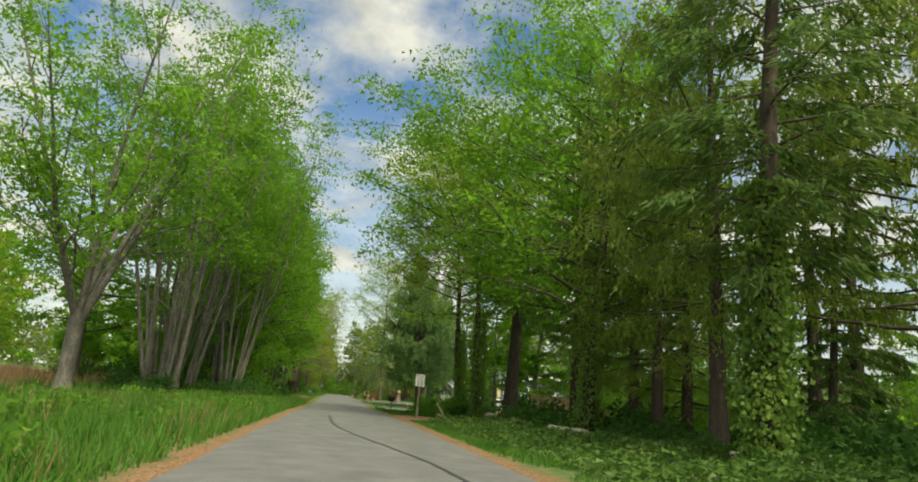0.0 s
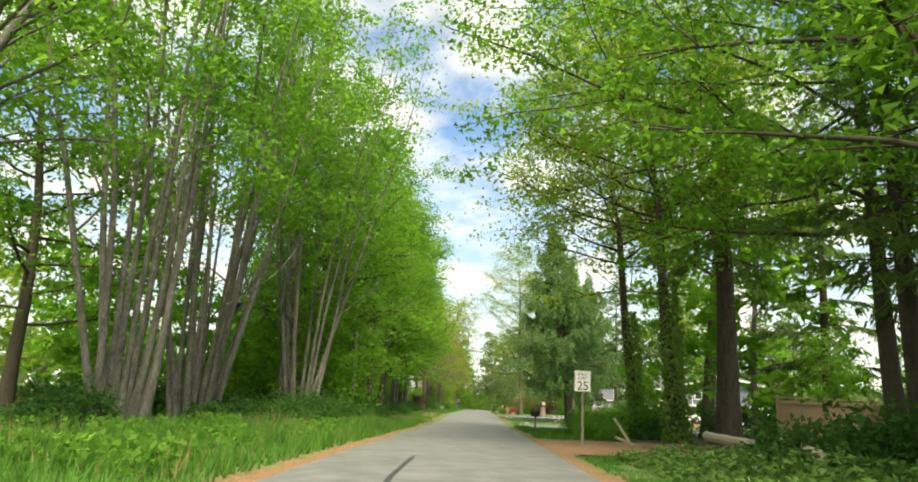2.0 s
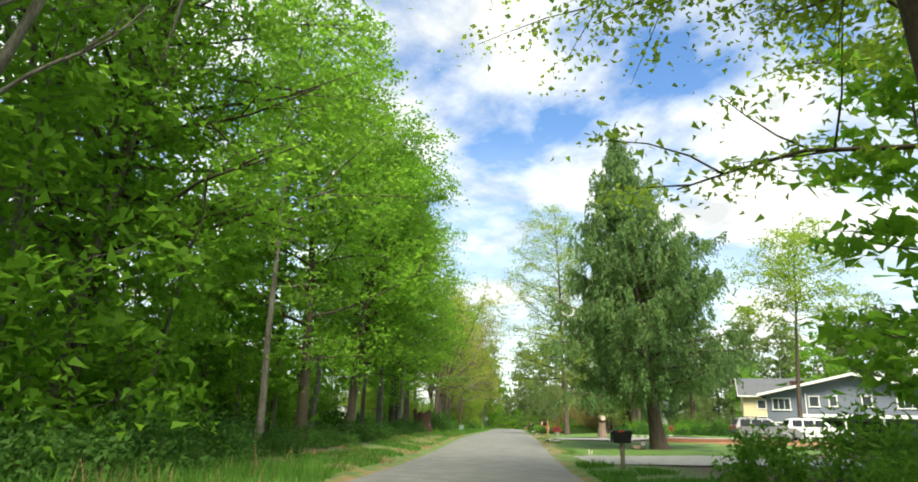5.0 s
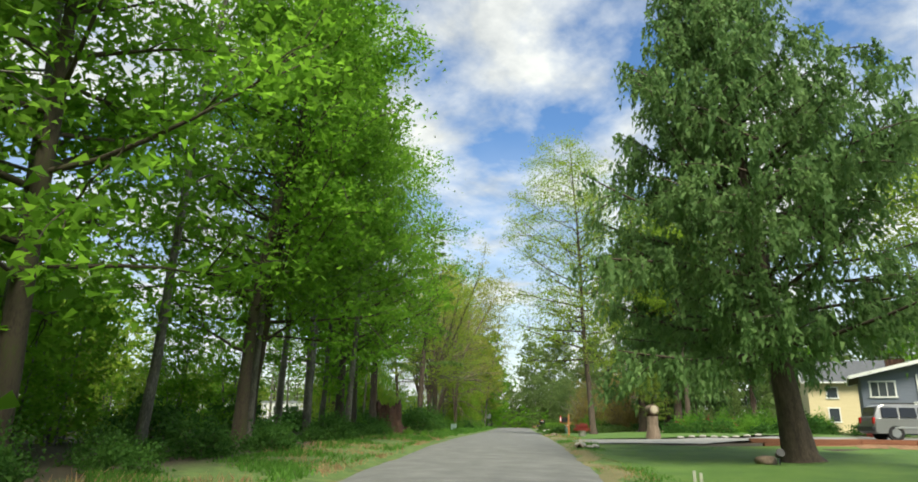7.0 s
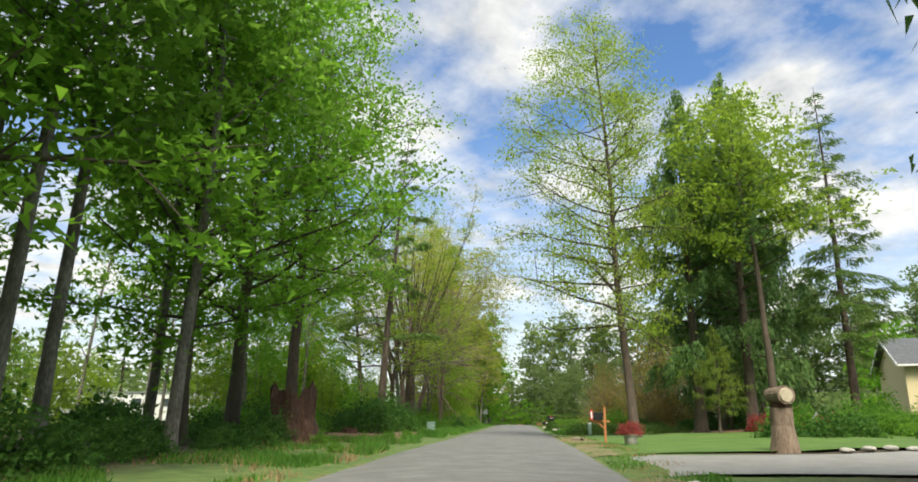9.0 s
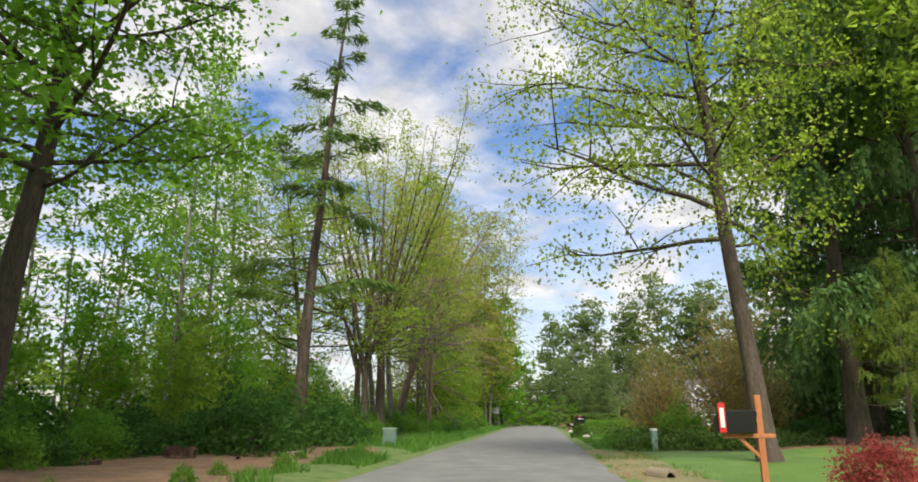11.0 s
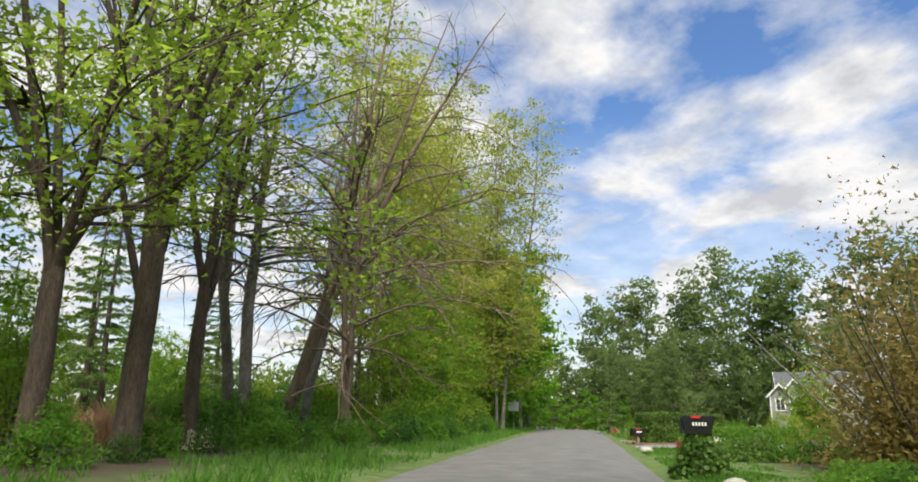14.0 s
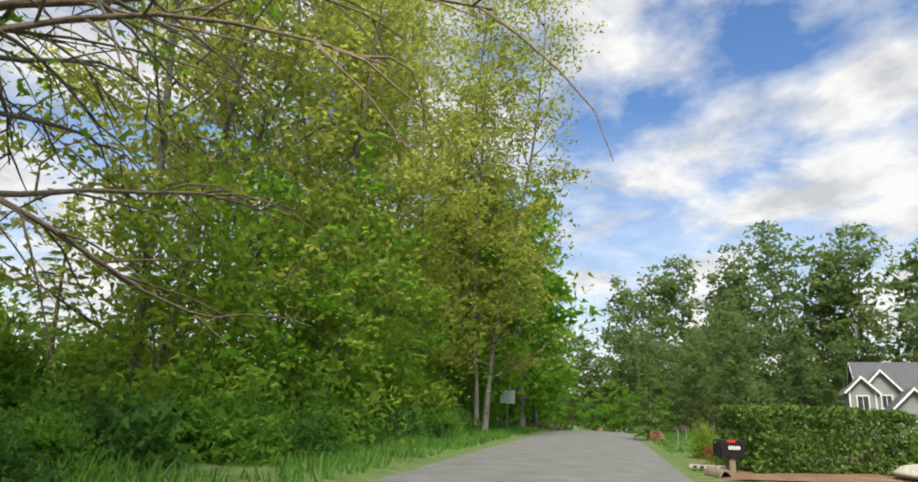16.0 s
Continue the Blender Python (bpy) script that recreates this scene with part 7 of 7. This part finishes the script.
# --- houses ---
def gable(ob, x0, x1, y0, y1, h, rise, wall, roof, over=0.45, z0=-0.3, along="y", nm="wall"):
    """A block with a gable roof: its ridge runs along y (gables face -y and +y) or along x."""
    bm_ = bmesh.new()
    if along == "y":
        pts = [(x0, z0), (x1, z0), (x1, h), ((x0 + x1) / 2, h + rise), (x0, h)]
        f_ = bm_.faces.new([bm_.verts.new((px, y0, pz)) for px, pz in pts])
        vec = (0, y1 - y0, 0)
    else:
        pts = [(y0, z0), (y1, z0), (y1, h), ((y0 + y1) / 2, h + rise), (y0, h)]
        f_ = bm_.faces.new([bm_.verts.new((x0, py, pz)) for py, pz in pts])
        vec = (x1 - x0, 0, 0)
    e_ = bmesh.ops.extrude_face_region(bm_, geom=[f_])["geom"]
    bmesh.ops.translate(bm_, vec=vec, verts=[v for v in e_ if isinstance(v, bmesh.types.BMVert)])
    part(nm, bm_, wall, ob)
    a0, a1 = (x0, x1) if along == "y" else (y0, y1)
    b0, b1 = (y0 - over, y1 + over) if along == "y" else (x0 - over, x1 + over)
    mid, half = (a0 + a1) / 2, (a1 - a0) / 2
    slope = rise / half
    for sgn in (-1, 1):
        bm_ = bmesh.new()
        lowz, outa = h - slope * over, mid + sgn * (half + over)
        sec = [(mid, h + rise + 0.02), (mid, h + rise + 0.2), (outa, lowz + 0.2), (outa, lowz + 0.02)]
        f_ = bm_.faces.new([bm_.verts.new((pa, b0, pz) if along == "y" else (b0, pa, pz)) for pa, pz in sec])
        e_ = bmesh.ops.extrude_face_region(bm_, geom=[f_])["geom"]
        bmesh.ops.translate(bm_, vec=(0, b1 - b0, 0) if along == "y" else (b1 - b0, 0, 0), verts=[v for v in e_ if isinstance(v, bmesh.types.BMVert)])
        part("roof", bm_, roof, ob)
        for bb in (b0 - 0.02, b1 + 0.02):
            bm_ = bmesh.new()
            sec2 = [(mid, h + rise - 0.06), (mid, h + rise + 0.22), (outa, lowz + 0.22), (outa, lowz - 0.06)]
            f_ = bm_.faces.new([bm_.verts.new((pa, bb, pz) if along == "y" else (bb, pa, pz)) for pa, pz in sec2])
            e_ = bmesh.ops.extrude_face_region(bm_, geom=[f_])["geom"]
            d_ = 0.04 if bb > b0 else -0.04
            bmesh.ops.translate(bm_, vec=(0, d_, 0) if along == "y" else (d_, 0, 0), verts=[v for v in e_ if isinstance(v, bmesh.types.BMVert)])
            part("rake_trim", bm_, M_WHITE, ob)
        bm_ = bmesh.new()
        if along == "y":
            box(bm_, (outa + sgn * 0.05, (b0 + b1) / 2, lowz + 0.08), (0.1, b1 - b0, 0.16), 0.01)
        else:
            box(bm_, ((b0 + b1) / 2, outa + sgn * 0.05, lowz + 0.08), (b1 - b0, 0.1, 0.16), 0.01)
        part("gutter", bm_, M_WHITE, ob)


def window(ob, cx, y, cz, w, h, mullions=1):
    bm_ = bmesh.new()
    for c, s in (((cx, y - 0.03, cz + h / 2), (w + 0.2, 0.1, 0.12)), ((cx, y - 0.03, cz - h / 2), (w + 0.26, 0.12, 0.12)), ((cx - w / 2, y - 0.03, cz), (0.12, 0.1, h)), ((cx + w / 2, y - 0.03, cz), (0.12, 0.1, h))):
        box(bm_, c, s, 0.01)
    for k in range(mullions):
        box(bm_, (cx - w / 2 + w * (k + 1) / (mullions + 1), y - 0.025, cz), (0.06, 0.07, h), 0.006)
    fr = part("window", bm_, M_WHITE, ob, "white-framed window")
    bm_ = bmesh.new()
    box(bm_, (cx, y - 0.005, cz), (w, 0.03, h))
    part("pane", bm_, M_PANE, fr)


def slab(ob, nm, c, s, mat, lab="", bev=0.02):
    bm_ = bmesh.new()
    box(bm_, c, s, bev)
    return part(nm, bm_, mat, ob, lab)


blue = thing("house", 29.0, 119.6, "two-storey blue-grey house with white trim and low roof", "house", z=0.0, rz=-24)
gable(blue, 0, 17, 0, 11, 5.0, 2.0, M_BLUEWALL, M_BROWNROOF, 0.8)
for cx, cz, w, h, mu in ((1.5, 3.95, 1.75, 1.25, 2), (4.7, 4.25, 0.95, 1.1, 0), (6.5, 4.3, 0.75, 1.1, 0), (9.6, 4.3, 0.9, 1.1, 0), (13.2, 4.2, 1.9, 1.2, 2), (1.5, 1.4, 1.5, 1.2, 1)):
    window(blue, cx, 0, cz, w, h, mu)
slab(blue, "porch_roof", (10.2, -0.9, 2.75), (13.8, 2.0, 0.28), M_BROWNROOF, "low porch roof with white edge")
slab(blue, "porch_fascia", (10.2, -1.94, 2.72), (13.8, 0.08, 0.34), M_WHITE)
for px in (4.0, 7.4, 10.8, 14.2):
    slab(blue, "porch_post", (px, -1.75, 1.2), (0.16, 0.16, 2.7), M_WHITE)
# no openings in the wall: black slabs paint the shade inside the garage
for px in (6.0, 9.8):
    slab(blue, "garage_door", (px, -0.03, 1.1), (3.0, 0.08, 2.3), M_BLACK, "black slab standing for the shade inside an open garage doorway")
slab(blue, "downspout", (3.9, -0.08, 3.6), (0.12, 0.12, 3.0), M_WHITE)
slab(blue, "chimney", (3.0, 6.0, 5.9), (1.5, 0.9, 1.8), M_ROT, "brown brick chimney")

cream = thing("house", 33.4, 141.0, "cream two-storey house with dark grey roof", "house", z=0.3, rz=-16)
gable(cream, 0, 16, 0, 10, 5.6, 2.4, M_CREAM, M_SHINGLE, 0.6, along="x")
for cx in (2.4, 5.6, 9.2, 12.8):
    window(cream, cx, 0, 1.9, 1.1, 1.5, 0)
    window(cream, cx, 0, 4.3, 1.1, 1.2, 0)
gable(cream, 9.5, 15, -3, 1.0, 5.6, 2.0, M_CREAM, M_SHINGLE, 0.5, along="y")
window(cream, 12.2, -3, 1.9, 1.6, 1.4, 1)

grey = thing("house", 26.4, 228.0, "grey two-storey house with white-trimmed gables and garage", "house", z=-1.4, rz=-12)
gable(grey, 1.5, 15.0, 2.6, 12, 6.2, 3.1, M_GREYWALL, M_SHINGLE, 0.5, along="x")
gable(grey, 0, 2.5, 0, 5.5, 6.0, 1.3, M_GREYWALL, M_SHINGLE, 0.35, along="y")
gable(grey, 1.3, 5.1, 1.3, 6.0, 5.9, 2.2, M_GREYWALL, M_SHINGLE, 0.35, along="y")
gable(grey, 3.2, 7.2, -4.0, 2.0, 3.9, 2.1, M_GREYWALL, M_SHINGLE, 0.4, along="y")
gable(grey, 6.4, 13.6, -1.2, 4.0, 6.0, 2.6, M_GREYWALL, M_SHINGLE, 0.4, along="y")
window(grey, 1.25, 0, 4.7, 1.1, 1.5, 1)
window(grey, 3.6, 1.3, 4.9, 1.0, 1.4, 1)
window(grey, 8.9, -1.2, 4.6, 1.3, 1.3, 1)
window(grey, 11.4, -1.2, 4.6, 1.3, 1.3, 1)
slab(grey, "belt_board", (5.2, -4.03, 3.0), (4.0, 0.06, 0.2), M_WHITE)
gd = slab(grey, "garage_door", (5.2, -4.03, 1.05), (2.8, 0.08, 2.2), M_WHITE, "white panelled garage door")
for k in range(3):
    slab(gd, "panel_groove", (5.2, -4.08, 0.55 + k * 0.55), (2.6, 0.012, 0.03), M_GREYWALL, bev=0.0)
for px in (0.05, 2.45):
    slab(grey, "corner_board", (px, -0.03, 2.9), (0.16, 0.08, 6.2), M_WHITE)
for px in (3.25, 7.15):
    slab(grey, "corner_board", (px, -4.03, 1.8), (0.14, 0.08, 4.2), M_WHITE)

# --- trailer and shed left of the clearing ---
tr = thing("trailer", -28.2, 135.2, "long white trailer home behind the undergrowth", "trailer", rz=-6)
slab(tr, "body", (0, 0, 1.55), (13.0, 2.6, 2.2), M_TRAILER, bev=0.12)
slab(tr, "roof", (0, 0, 2.7), (13.2, 2.8, 0.1), M_GALV)
for px in (-4.8, -2.2, 0.6, 3.2, 5.2):
    slab(tr, "window", (px, -1.32, 1.9), (0.9, 0.05, 0.6), M_PANE)
for px in (-0.6, 0.6):
    bm = bmesh.new()
    rod(bm, (px, -1.25, 0.33), (px, -1.0, 0.33), 0.35, 0.35, 18)
    part("wheel", bm, M_TYRE, tr)
slab(tr, "frame", (0, 0, 0.36), (12.8, 1.9, 0.12), M_BLACK)

# --- small pine with a browned base ---
grow("small_pine", needle_tree(113, 17, 0.3, 0.08, 5.2, 60, 0.5, 4500, 0.6, 0.5, M_BARK, M_FIR, ragged=0.25), 3.3, 186.0, "small young pine with browned lower branches", "tree", TREES, 10, 0.28, None)
BROWNED = bush_mesh(270, 0.9, 0.9, 1.1, 500, 0.25, M_DRYGRASS, 12)
shrub(BROWNED, 3.7, 185.0, 0.55, "browned dead lower boughs beside the pine", nm="dead_shrub", cat="shrub")
bl = thing("blue_tarp", 15.2, 117.0, "folded blue and white tarp on the lawn", "tarp")
slab(bl, "tarp", (0, 0, 0.1), (1.8, 1.0, 0.16), M_BLUE, bev=0.05)
slab(bl, "sheet", (0, 0, 0.22), (1.7, 0.9, 0.08), M_WHITE, bev=0.03)
